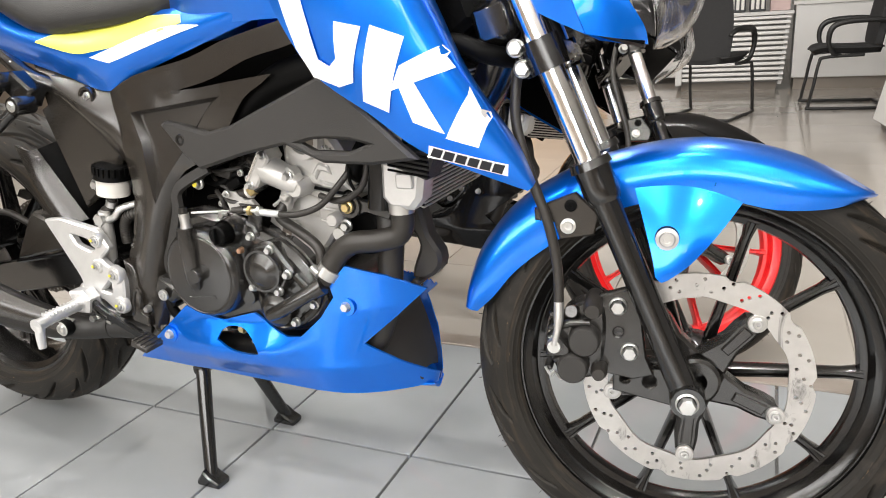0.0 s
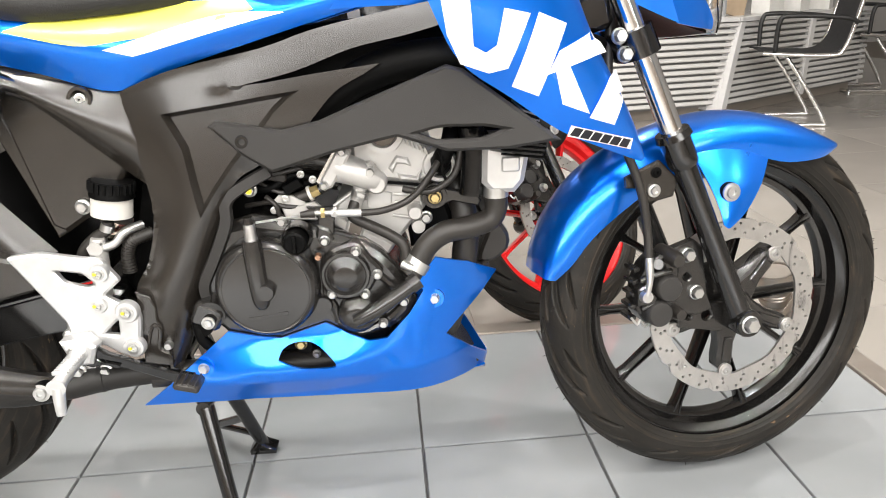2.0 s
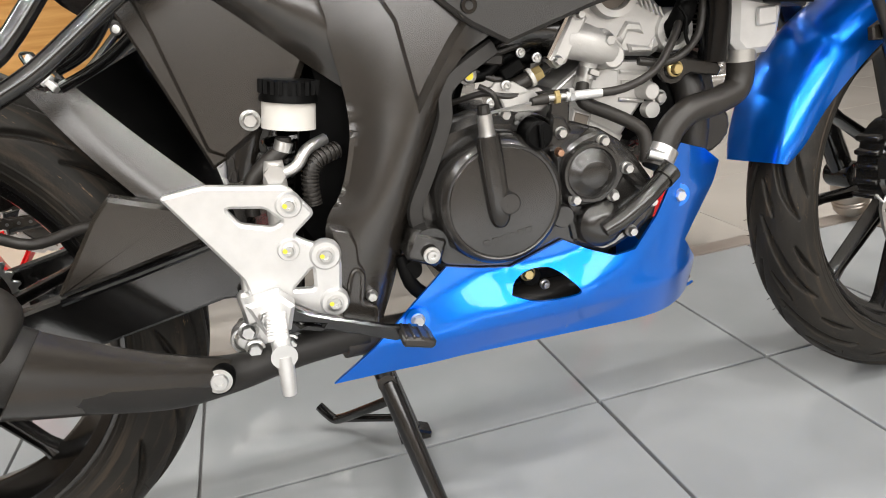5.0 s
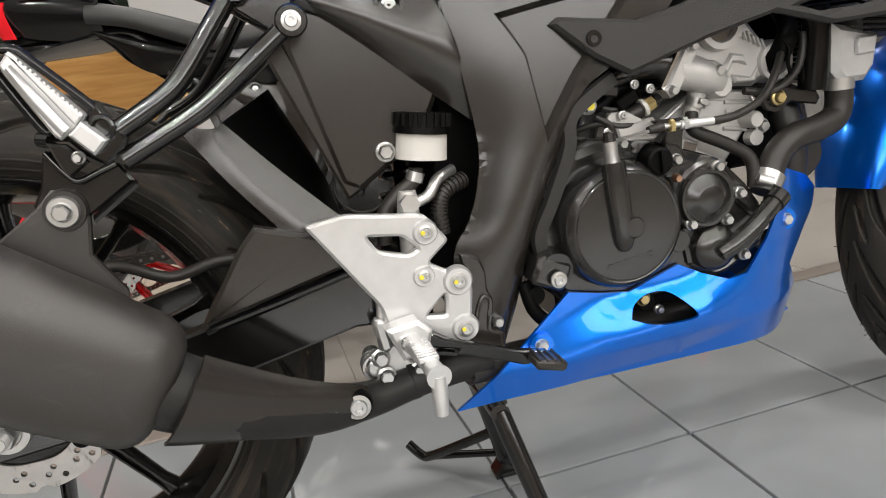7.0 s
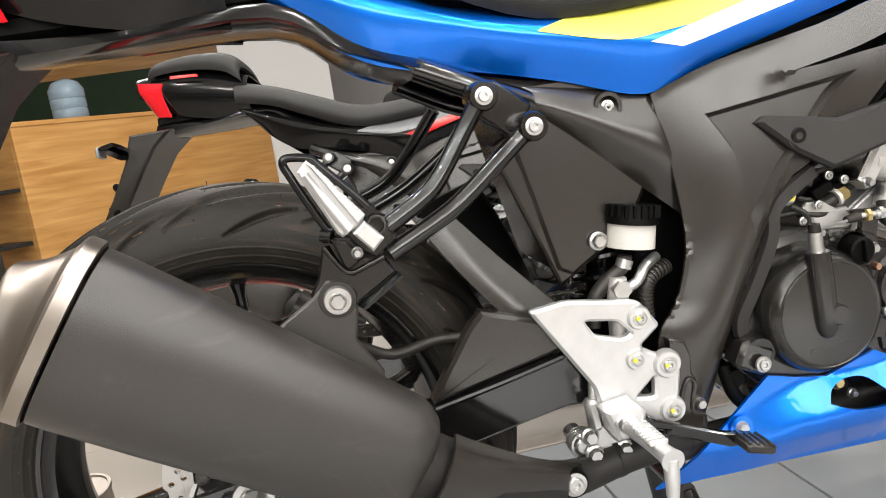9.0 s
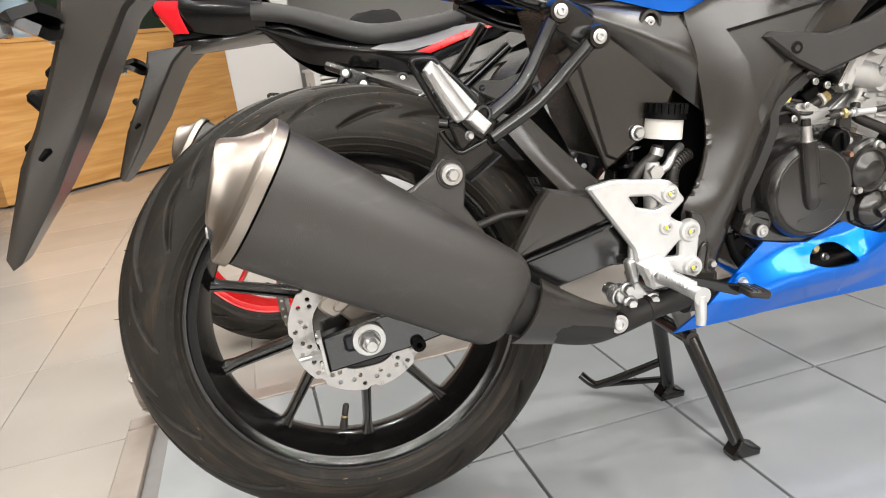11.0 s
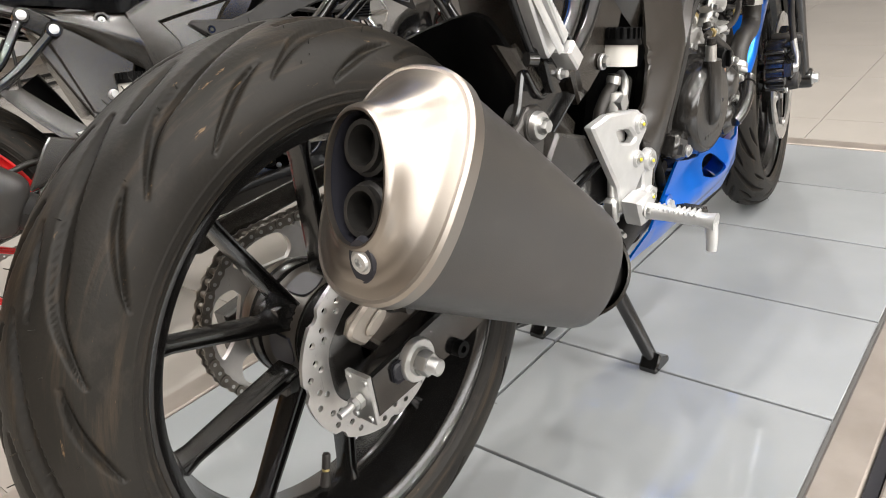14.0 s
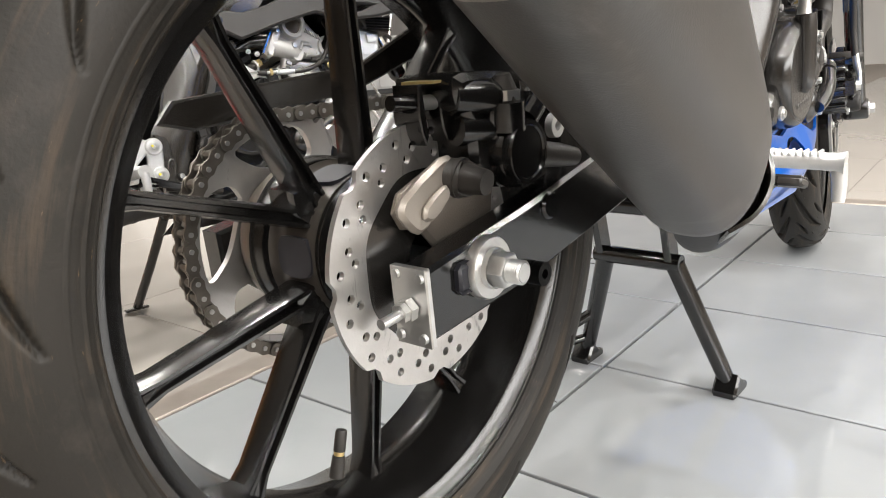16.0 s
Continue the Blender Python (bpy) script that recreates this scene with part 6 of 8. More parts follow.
    part("piston_housing", lathe([(0, -0.010), (0.024, -0.010), (0.026, -0.006), (0.026, 0.02), (0, 0.02)], 36, (0.055, -0.112, 0.397)), CALIP, cal)
    part("piston_cap", lathe([(0, -0.007), (0.0185, -0.007), (0.0195, -0.0085), (0.0225, -0.0085), (0.0235, -0.006), (0.0235, 0.006), (0, 0.006)], 40, (0.055, -0.121, 0.397)), CALIP, cal, "round black piston cap")
    part("upper_lobe", tube([(0.006, -0.100, 0.440), (0.030, -0.108, 0.438), (0.040, -0.112, 0.436)], [0.0125, 0.0135, 0.0115], 18, 2), CALIP, cal)
    part("lower_lobe", tube([(0.010, -0.100, 0.418), (0.036, -0.108, 0.416)], 0.0115, 18, 1), CALIP, cal)
    part("lobe_plate", plate([(0.030, 0.446), (0.044, 0.444), (0.046, 0.428), (0.040, 0.420), (0.046, 0.410), (0.036, 0.405), (0.028, 0.416)], -0.118, -0.110, bevel=0.002, rnd=2), CALIP, cal)
    part("slide_boot", tube([(-0.004, -0.094, 0.389), (0.004, -0.108, 0.386), (0.004, -0.112, 0.386)], [0.0125, 0.0130, 0.012], 20, 3), HOSE, cal)
    part("boot_cap", tube([(0.004, -0.111, 0.386), (0.005, -0.128, 0.384)], [0.0108, 0.0086], 20, 1), HOSE, cal)
    part("boot_fold", tube([(0.0035, -0.105, 0.3865), (0.004, -0.108, 0.386)], 0.0142, 20, 1), HOSE, cal)
    part("upper_pin", tube([(-0.018, -0.086, 0.438), (0.012, -0.088, 0.437)], 0.0052, 14, 1), ZINC, cal)
    part("pin_head", tube([(-0.036, -0.085, 0.440), (-0.018, -0.086, 0.438)], [0.0052, 0.0064], 14, 1), CALIP, cal)
    for x in (-0.016, 0.006):
        part("pad_plate", plate([(x - 0.002, 0.450), (x + 0.002, 0.450), (x + 0.004, 0.432), (x + 0.006, 0.416), (x + 0.003, 0.410), (x - 0.001, 0.418), (x - 0.003, 0.43)], -0.094, -0.070, bevel=0.001), CALIP, cal)
    part("pad_spring", plate([(-0.008, 0.4515), (0.024, 0.4525), (0.024, 0.4508), (-0.008, 0.4498)], -0.098, -0.070), BRASS, cal, "brown steel pad spring")
    part("nipple_seat", tube([(0.046, -0.115, 0.414), (0.045, -0.117, 0.434)], [0.0150, 0.0140], 20, 1), CALIP, cal)
    part("bleed_cap", tube([(0.045, -0.117, 0.432), (0.0445, -0.117, 0.440), (0.043, -0.117, 0.452)], [0.0105, 0.0095, 0.0055], 14, 2), HOSE, cal)
    part("nipple_hex", tube([(0.045, -0.117, 0.434), (0.045, -0.117, 0.441)], 0.0115, 6, 1), ZINC, cal)
    part("hose_guard", tube([(0.060, -0.112, 0.418), (0.063, -0.114, 0.432), (0.064, -0.114, 0.446)], [0.0035, 0.0035, 0.003], 10, 3), CALIP, cal)
    part("banjo", tube([(0.070, -0.116, 0.418), (0.086, -0.116, 0.430)], [0.0095, 0.0095], 16, 1), CALIP, cal)
    part("banjo_cap", tube([(0.086, -0.112, 0.430), (0.094, -0.112, 0.436)], 0.0090, 6, 1), ZINC, cal)
    part("banjo_eye", lathe([(0.004, -0.006), (0.009, -0.006), (0.0095, 0), (0.004, 0)], 20, (0.106, -0.116, 0.409), close=True), SILVER, cal)
    part("rear_pin", tube([(0.076, -0.122, 0.392), (0.098, -0.126, 0.388), (0.118, -0.128, 0.384)], [0.0098, 0.0092, 0.0072], 16, 1), HOSE, cal)
    part("rear_hose", tube([(0.075, -0.11, 0.452), (0.12, -0.085, 0.455), (0.165, -0.07, 0.430), (0.215, -0.07, 0.437), (0.26, -0.08, 0.436)], 0.006, 12, 5), HOSE, bike, "black rear brake hose")
    # chain and its guard
    links, pins = chain_bm(0.099, (0.52, 0.06), 0.028, 0.075)
    ch = part("drive_chain", links, CHAINM, bike, "oiled steel drive chain", m=AXLE_R)
    part("chain_pins", pins, ZINC, ch, m=AXLE_R)
    part("chain_guard", plate([(-0.10, 0.432), (-0.085, 0.448), (0.11, 0.462), (0.215, 0.505), (0.34, 0.47), (0.33, 0.445), (0.21, 0.470), (0.10, 0.438), (-0.07, 0.424)], 0.088, 0.096, bevel=0.002), SATIN, bike, "black chain guard")
    # hugger and inner strut over the tyre
    part("hugger", arc_plate([(0.259, 0.476), (0.320, 0.455), (0.346, 0.421), (0.197, 0.388), (0.195, 0.392), (0.243, 0.460)], -0.135, -0.112, lambda x, z: 0, 0.004), SATIN, bike, "matte black swingarm cover")
    part("arm_strip", tube([(0.197, -0.136, 0.384), (0.27, -0.137, 0.398), (0.345, -0.136, 0.414)], 0.0035, 8, 2), GLOSS, bike)
    part("inner_mudguard", skin([[(0.205, -0.10, 0.582), (0.236, -0.10, 0.572), (0.25, -0.092, 0.575)], [(0.245, -0.108, 0.518), (0.272, -0.108, 0.510), (0.30, -0.095, 0.515)], [(0.288, -0.114, 0.460), (0.318, -0.114, 0.452), (0.35, -0.10, 0.46)]], 0.006, 4, 4), SATIN, bike, "matte black inner mudguard strip")
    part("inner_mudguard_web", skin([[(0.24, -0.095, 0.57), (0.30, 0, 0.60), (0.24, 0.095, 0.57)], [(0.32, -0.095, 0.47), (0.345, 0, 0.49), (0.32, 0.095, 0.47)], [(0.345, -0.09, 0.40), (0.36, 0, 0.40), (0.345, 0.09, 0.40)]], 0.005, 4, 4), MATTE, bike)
    # subframe, struts and footrest hanger for the passenger
    part("subframe", tube([(0.235, -0.10, 0.728), (0.30, -0.112, 0.695), (0.36, -0.10, 0.67), (0.46, -0.08, 0.60)], 0.013, 14, 4), FRAME, bike, "black steel rear subframe")
    part("subframe", tube([(0.235, 0.10, 0.728), (0.30, 0.112, 0.695), (0.36, 0.10, 0.67), (0.46, 0.08, 0.60)], 0.013, 14, 4), FRAME, bike)
    hb = part("hanger_block", box((0.307, -0.128, 0.676), (0.050, 0.035, 0.040), Matrix.Rotation(radians(38), 4, "Y"), 0.004), FRAME, bike)
    for s in (1, -1):
        for (a, b, c) in (((0.286, -0.150, 0.690), (0.222, -0.182, 0.612), (0.172, -0.195, 0.586)), ((0.328, -0.160, 0.655), (0.240, -0.184, 0.592), (0.172, -0.195, 0.562))):
            if s > 0:
                hb2 = part("footrest_strut", tube([Vector(a), Vector(a).lerp(Vector(b), 0.45), Vector(a).lerp(Vector(b), 0.85), Vector(b).lerp(Vector(c), 0.2), Vector(c)], 0.0088, 16, 5), FRAME, bike, "gloss black tubular footrest strut")
                part("strut_eye", lathe([(0, -0.014), (0.013, -0.014), (0.0145, -0.011), (0.0145, 0.02), (0, 0.02)], 24, a), FRAME, hb2)
                part("strut_bolt", socket_bm((a[0], a[1] - 0.014, a[2]), 0.0058, 0.004), ZINC, hb2)
            else:
                part("footrest_strut", tube([(a[0], -a[1], a[2]), (b[0], -b[1], b[2]), (c[0], -c[1], c[2])], 0.0088, 12, 5), FRAME, bike)
    # folded passenger footrest: bright ribbed bar with a dark edge
    peg = plate([(0.104, 0.648), (0.113, 0.657), (0.118, 0.652), (0.155, 0.602), (0.150, 0.595), (0.133, 0.586), (0.129, 0.590), (0.106, 0.641)], -0.212, -0.196, bevel=0.002)
    pg = part("passenger_footrest", peg, SILVER, bike, "bright ribbed folding passenger footrest", sharp=30)
    part("tread", plate([(0.1125, 0.6555), (0.1175, 0.6515), (0.1545, 0.6020), (0.1475, 0.5955)], -0.2185, -0.2105, bevel=0.0015), SILVER, pg)
    part("rib", skin([[(0.1075, -0.2125, 0.643), (0.120, -0.2165, 0.617), (0.136, -0.2185, 0.589)], [(0.1105, -0.2165, 0.645), (0.124, -0.2195, 0.619), (0.1395, -0.2215, 0.592)], [(0.113, -0.2125, 0.647), (0.128, -0.2165, 0.621), (0.143, -0.2185, 0.595)]], 0.002), SILVER, pg)
    for k in range(15):
        u = (k + 0.5) / 15
        part("tooth", box((0.1178 + 0.0370 * u, -0.2130, 0.6520 - 0.0498 * u), (0.0030, 0.009, 0.0020), Matrix.Rotation(radians(53), 4, "Y"), 0.0004), SILVER, pg)
    part("pivot_block", plate([(0.142, 0.589), (0.153, 0.598), (0.168, 0.581), (0.157, 0.571)], -0.225, -0.200, bevel=0.002), SILVER, pg)
    part("footrest_rim", tube([(x, -0.200, z) for x, z in ((0.126, 0.594), (0.119, 0.597), (0.097, 0.645), (0.093, 0.657), (0.098, 0.661), (0.116, 0.658), (0.122, 0.652), (0.155, 0.614), (0.160, 0.606))], 0.0038, 12, 4), GLOSS, pg)
    part("footrest_clevis", plate([(0.122, 0.586), (0.136, 0.584), (0.146, 0.571), (0.160, 0.560), (0.176, 0.572), (0.180, 0.580), (0.163, 0.612), (0.156, 0.606), (0.150, 0.594)], -0.204, -0.184, bevel=0.003), FRAME, bike, "gloss black footrest clevis")
    part("clevis_web", plate([(0.122, 0.586), (0.136, 0.582), (0.149, 0.566), (0.133, 0.556), (0.129, 0.562)], -0.214, -0.203, bevel=0.002), FRAME, bike)
    part("cross_pin", tube([(0.115, -0.199, 0.589), (0.124, -0.203, 0.587)], 0.0062, 16, 1), FRAME, bike)
    part("clevis_ring", tube([(0.164 + 0.0085 * math.cos(k * math.pi / 8), -0.208, 0.591 + 0.0085 * math.sin(k * math.pi / 8)) for k in range(17)], 0.0022, 8, 1), FRAME, bike)
    part("clevis_bolt", bolt_bm((0.143, -0.214, 0.571), 0.0036, 0.005), ZINC, bike)
    sh = part("silencer_hanger", plate([(0.113, 0.578), (0.120, 0.579), (0.130, 0.553), (0.137, 0.550), (0.167, 0.561), (0.176, 0.545), (0.138, 0.523), (0.130, 0.517), (0.108, 0.516), (0.099, 0.528), (0.096, 0.537), (0.105, 0.551)], -0.196, -0.188, bevel=0.002), FRAME, bike, "gloss black silencer hanger plate")
    part("hanger_lip", skin([[(0.177, -0.195, 0.546), (0.158, -0.195, 0.534), (0.138, -0.195, 0.522)], [(0.179, -0.206, 0.543), (0.160, -0.206, 0.531), (0.140, -0.206, 0.519)]], 0.003, 2, 2), FRAME, sh)
    part("hanger_fold", tube([(0.115, -0.197, 0.578), (0.126, -0.198, 0.560), (0.135, -0.199, 0.552), (0.150, -0.199, 0.556), (0.166, -0.198, 0.561)], 0.0030, 10, 4), FRAME, sh)
    # rear master cylinder, reservoir, hoses
    res = lathe([(0, -0.018), (0.022, -0.018), (0.024, -0.016), (0.0245, 0.012), (0, 0.012)], 40)
    R = Matrix.Translation((0.437, -0.112, 0.522)) @ Matrix.Rotation(radians(10), 4, "Y") @ Matrix.Rotation(radians(-90), 4, "X")
    rs = part("brake_reservoir", res, FLUID, bike, "milky plastic brake fluid reservoir with black cap", m=R @ Matrix.Diagonal((1.08, 1, 1.0, 1)))
    cap = lathe([(0, -0.018), (0.024, -0.018), (0.0265, -0.016), (0.0275, -0.003), (0.0285, 0.0), (0.0285, 0.003), (0, 0.003)], 40, (0, -0.017, 0))
    part("reservoir_cap", cap, MATTE, rs, m=R)
    for k in range(20):
        a = 2 * math.pi * k / 20
        part("cap_rib", box((0.0275 * math.cos(a), -0.028, 0.0275 * math.sin(a)), (0.0035, 0.013, 0.0035)), MATTE, rs, m=R)
    part("reservoir_tab", plate([(0.392, 0.535), (0.398, 0.512), (0.412, 0.512), (0.418, 0.555), (0.408, 0.560)], -0.106, -0.100, bevel=0.002), GLOSS, rs)
    part("reservoir_bolt", bolt_bm((0.400, -0.112, 0.523), 0.007, 0.005), ZINC, rs)
    part("reservoir_hose", tube([(0.428, -0.112, 0.502), (0.424, -0.112, 0.490), (0.405, -0.112, 0.478), (0.388, -0.112, 0.460), (0.384, -0.112, 0.43)], 0.0078, 14, 5), HOSE, bike, "black rubber brake fluid hose")
    part("hose_clip", tube([(0.428, -0.112, 0.498), (0.424, -0.112, 0.489)], 0.0092, 14, 1), ZINC, bike)
    part("master_cylinder", tube([(0.414, -0.120, 0.482), (0.412, -0.120, 0.462), (0.408, -0.122, 0.40), (0.40, -0.125, 0.35)], [0.009, 0.0115, 0.012, 0.009], 16, 3), ALU, bike, "aluminium rear brake master cylinder")
    part("master_union", tube([(0.413, -0.134, 0.470), (0.413, -0.106, 0.470)], 0.0105, 6, 1), ZINC, bike)
    part("brake_pipe", tube([(0.418, -0.122, 0.468), (0.435, -0.12, 0.473), (0.448, -0.115, 0.487), (0.468, -0.10, 0.492)], 0.006, 12, 4), ZINC, bike)
    bend = [(0.445, -0.112, 0.43), (0.446, -0.112, 0.455), (0.455, -0.110, 0.473), (0.48, -0.10, 0.480)]
    rc = part("wiring_conduit", tube(bend, 0.0075, 14, 5), HOSE, bike, "black corrugated wiring conduit")
    fold = crom(bend, 6)
    for q, n in zip(fold, fold[1:]):
        part("conduit_fold", tube([q, q.lerp(n, 0.5)], 0.0092, 14, 1), HOSE, rc)
    # shock absorber
    sh = tube([(0.43, 0, 0.36), (0.455, 0, 0.60)], 0.022, 16, 1)
    part("shock_absorber", sh, GLOSS, bike)
    coil = [(0.43 + 0.025 * k / 90 + 0.033 * math.cos(k * 0.5), 0.033 * math.sin(k * 0.5), 0.40 + 0.17 * k / 90) for k in range(91)]
    part("shock_spring", tube(coil, 0.0055, 8, 1), FRAME, bike)
    # footrest plate
    pl = [(0.305, 0.470), (0.345, 0.474), (0.423, 0.460), (0.4435, 0.430), (0.419, 0.411), (0.437, 0.399), (0.456, 0.396), (0.461, 0.376), (0.455, 0.338), (0.443, 0.322), (0.430, 0.324), (0.405, 0.342), (0.380, 0.335), (0.370, 0.342), (0.364, 0.376)]
    h1 = [(0.362, 0.449), (0.397, 0.443), (0.412, 0.427), (0.400, 0.423), (0.372, 0.432)]
    h2 = [(0.432, 0.376), (0.430, 0.353), (0.409, 0.356)]
    fp = part("footrest_plate", plate(rounded(pl, 0.0055), -0.150, -0.136, [rounded(h1, 0.004), rounded(h2, 0.004)], 0.003), SILVER, bike, "silver cast aluminium footrest plate")
    for x, z, r in ((0.420, 0.443, 0.0075), (0.412, 0.399, 0.0065), (0.446, 0.387, 0.009), (0.447, 0.336, 0.0085)):
        part("plate_boss", lathe([(0, -0.004), (r * 1.5, -0.004), (r * 1.75, 0), (r * 1.75, 0.006), (0, 0.006)], 28, (x, -0.150, z)), SILVER, fp)
        pb = part("plate_bolt", socket_bm((x, -0.154, z), r * 0.70, 0.004), ZINC, fp)
        part("paint_mark", lathe([(0, -0.001), (0.0021, -0.001), (0.0025, 0.0006), (0, 0.0006)], 10, (x - 0.0035, -0.1578, z + 0.001)), MARK, pb, "yellow paint dot")
    part("adjuster_fork", box((0.362, -0.140, 0.345), (0.014, 0.018, 0.036), Matrix.Rotation(radians(-6), 4, "Y"), 0.004), ZINC, fp)
    part("push_rod", tube([(0.366, -0.138, 0.385), (0.361, -0.140, 0.335)], 0.0045, 10, 1), ZINC, fp)
    # rider's footrest
    rp = part("rider_footrest", tube([(0.385, -0.168, 0.343), (0.388, -0.20, 0.342), (0.391, -0.245, 0.340), (0.392, -0.262, 0.339)], [0.0115, 0.0098, 0.0088, 0.0115], 16, 3), SILVER, bike, "bright aluminium rider's footrest")
    for k in range(9):
        y = -0.188 - 0.0065 * k
        part("peg_ridge", box((0.389, y, 0.3485), (0.019, 0.0030, 0.0055), None, 0.001), SILVER, rp)
    part("peg_feeler", tube([(0.392, -0.256, 0.338), (0.391, -0.258, 0.318), (0.390, -0.258, 0.302)], [0.0078, 0.007, 0.006], 12, 2), SILVER, rp)
    part("peg_clevis", plate([(0.362, 0.360), (0.395, 0.364), (0.408, 0.350), (0.400, 0.326), (0.375, 0.325)], -0.178, -0.150, bevel=0.004), SILVER, rp)
    part("peg_pin", bolt_bm((0.380, -0.178, 0.345), 0.006, 0.005), ZINC, rp)
    # brake pedal
    pd = part("brake_pedal", plate([(0.372, 0.352), (0.395, 0.354), (0.420, 0.336), (0.493, 0.306), (0.525, 0.298), (0.528, 0.288), (0.50, 0.288), (0.443, 0.312), (0.415, 0.322), (0.395, 0.318), (0.376, 0.326)], -0.170, -0.160, [[(0.405, 0.330), (0.432, 0.322), (0.428, 0.318), (0.410, 0.324)]], 0.002), GLOSS, bike, "black rear brake pedal")
    part("pedal_pad", box((0.520, -0.178, 0.292), (0.034, 0.036, 0.011), Matrix.Rotation(radians(16), 4, "Y"), 0.003), HOSE, pd)
    for k in range(4):
        part("pad_ridge", box((0.508 + 0.008 * k, -0.178, 0.301 - 0.0023 * k), (0.003, 0.034, 0.004), Matrix.Rotation(radians(16), 4, "Y"), 0.0008), HOSE, pd)
    sp = [(0.405 + 0.030 * k / 60, -0.150 + 0.006 * math.cos(k * 0.9), 0.322 - 0.004 * k / 60 + 0.006 * math.sin(k * 0.9)) for k in range(61)]
    part("pedal_spring", tube(sp, 0.0012, 6, 1), ZINC, pd)
    part("brake_link", plate([(0.345, 0.318), (0.372, 0.330), (0.388, 0.305), (0.415, 0.298), (0.41, 0.286), (0.37, 0.290), (0.350, 0.300)], -0.130, -0.122, bevel=0.002), SILVER, bike)
    for p in ((0.357, -0.135, 0.318), (0.360, -0.135, 0.297), (0.395, -0.132, 0.294)):
        part("link_bolt", bolt_bm(p, 0.007, 0.006), ZINC, bike)
    drum = part("link_drum", lathe([(0, -0.026), (0.008, -0.026), (0.010, -0.024), (0.010, 0.02), (0, 0.02)], 28, (0.352, -0.105, 0.305)), ZINC, bike)
    for k in range(4):
        part("spring_turn", lathe([(0.0125, -0.0018), (0.0150, -0.0018), (0.0156, 0.0), (0.0150, 0.0018), (0.0125, 0.0018)], 28, (0.352, -0.126 + 0.0052 * k, 0.305), close=True), ZINC, drum)
    part("wire_clip", tube([(0.472, -0.130, 0.318), (0.470, -0.132, 0.345), (0.475, -0.132, 0.352), (0.480, -0.130, 0.345), (0.478, -0.128, 0.318)], 0.0022, 8, 3), HOSE, bike)
    part("cover_screw", bolt_bm((0.486, -0.122, 0.322), 0.0062, 0.004), ZINC, bike)
    # pivot and switch below the trim bar
    heel = [(0.456, 0.409), (0.473, 0.402), (0.479, 0.386), (0.478, 0.367), (0.483, 0.357), (0.477, 0.327), (0.489, 0.317), (0.487, 0.298), (0.452, 0.305), (0.457, 0.366), (0.457, 0.397)]
    hg = part("heel_guard", plate(heel, -0.1385, -0.120, bevel=0.0015), SATIN, bike, "satin black heel guard panel")
    part("guard_lip", tube([(0.456, -0.139, 0.316), (0.462, -0.139, 0.336), (0.468, -0.139, 0.354), (0.474, -0.139, 0.361), (0.480, -0.139, 0.354), (0.477, -0.139, 0.338), (0.475, -0.139, 0.325), (0.481, -0.139, 0.319), (0.488, -0.139, 0.315), (0.487, -0.138, 0.300)], 0.0026, 8, 3), SATIN, hg)
    part("guard_bolt", bolt_bm((0.4865, -0.134, 0.328), 0.0052, 0.004, 1.2), ZINC, hg)
    pv = part("pivot_boss", tube([(0.552, -0.105, 0.378), (0.553, -0.148, 0.374)], [0.022, 0.019], 24, 1), ENGINE, bike, "black frame pivot with a bright cap")
    part("pivot_block", box((0.548, -0.135, 0.372), (0.040, 0.032, 0.034), Matrix.Rotation(radians(25), 4, "Y"), 0.005), ENGINE, pv)
    part("pivot_cap", socket_bm((0.551, -0.158, 0.367), 0.0058, 0.004), ZINC, pv)
    part("lower_lead", tube([(0.525, -0.12, 0.36), (0.53, -0.125, 0.33), (0.545, -0.12, 0.31)], 0.008, 10, 3), MATTE, bike)
    part("lower_fitting", lathe([(0, -0.01), (0.010, -0.01), (0.012, 0), (0, 0)], 20, (0.534, -0.120, 0.345)), MATTE, bike)
    # centre stand
    st = part("centre_stand", tube([(0.496, -0.052, 0.182), (0.513, -0.080, 0.105), (0.534, -0.112, 0.014)], [0.0125, 0.0120, 0.0110], 16, 3), FRAME, bike, "black tubular centre stand on both feet")
    part("stand_leg", tube([(0.496, 0.045, 0.182), (0.515, 0.070, 0.105), (0.537, 0.100, 0.014)], [0.0125, 0.0120, 0.0110], 16, 3), FRAME, st)
    part("stand_bar", tube([(0.494, -0.062, 0.184), (0.494, 0.058, 0.184)], 0.0115, 14, 1), FRAME, st)
    for y in (-0.048, 0.048):
        part("stand_cheek", plate([(0.455, 0.275), (0.485, 0.272), (0.508, 0.190), (0.486, 0.178)], y - 0.005, y + 0.005, bevel=0.001), FRAME, st)
    part("stand_pivot", tube([(0.468, -0.075, 0.262), (0.468, 0.075, 0.262)], 0.013, 14, 1), FRAME, st)
    for y in (-0.113, 0.101):
        part("stand_foot", plate([(0.515, 0.000), (0.560, 0.000), (0.562, 0.010), (0.545, 0.018), (0.530, 0.030), (0.522, 0.018), (0.514, 0.008)], y - 0.016, y + 0.016, bevel=0.003), FRAME, st)
    part("stand_tang", tube([(0.518, 0.078, 0.085), (0.475, 0.125, 0.050), (0.437, 0.168, 0.020), (0.424, 0.180, 0.018), (0.408, 0.196, 0.034)], 0.0075, 12, 4), FRAME, st)
    part("tang_brace", tube([(0.530, 0.092, 0.040), (0.48, 0.135, 0.028), (0.437, 0.170, 0.018)], 0.006, 10, 3), FRAME, st)


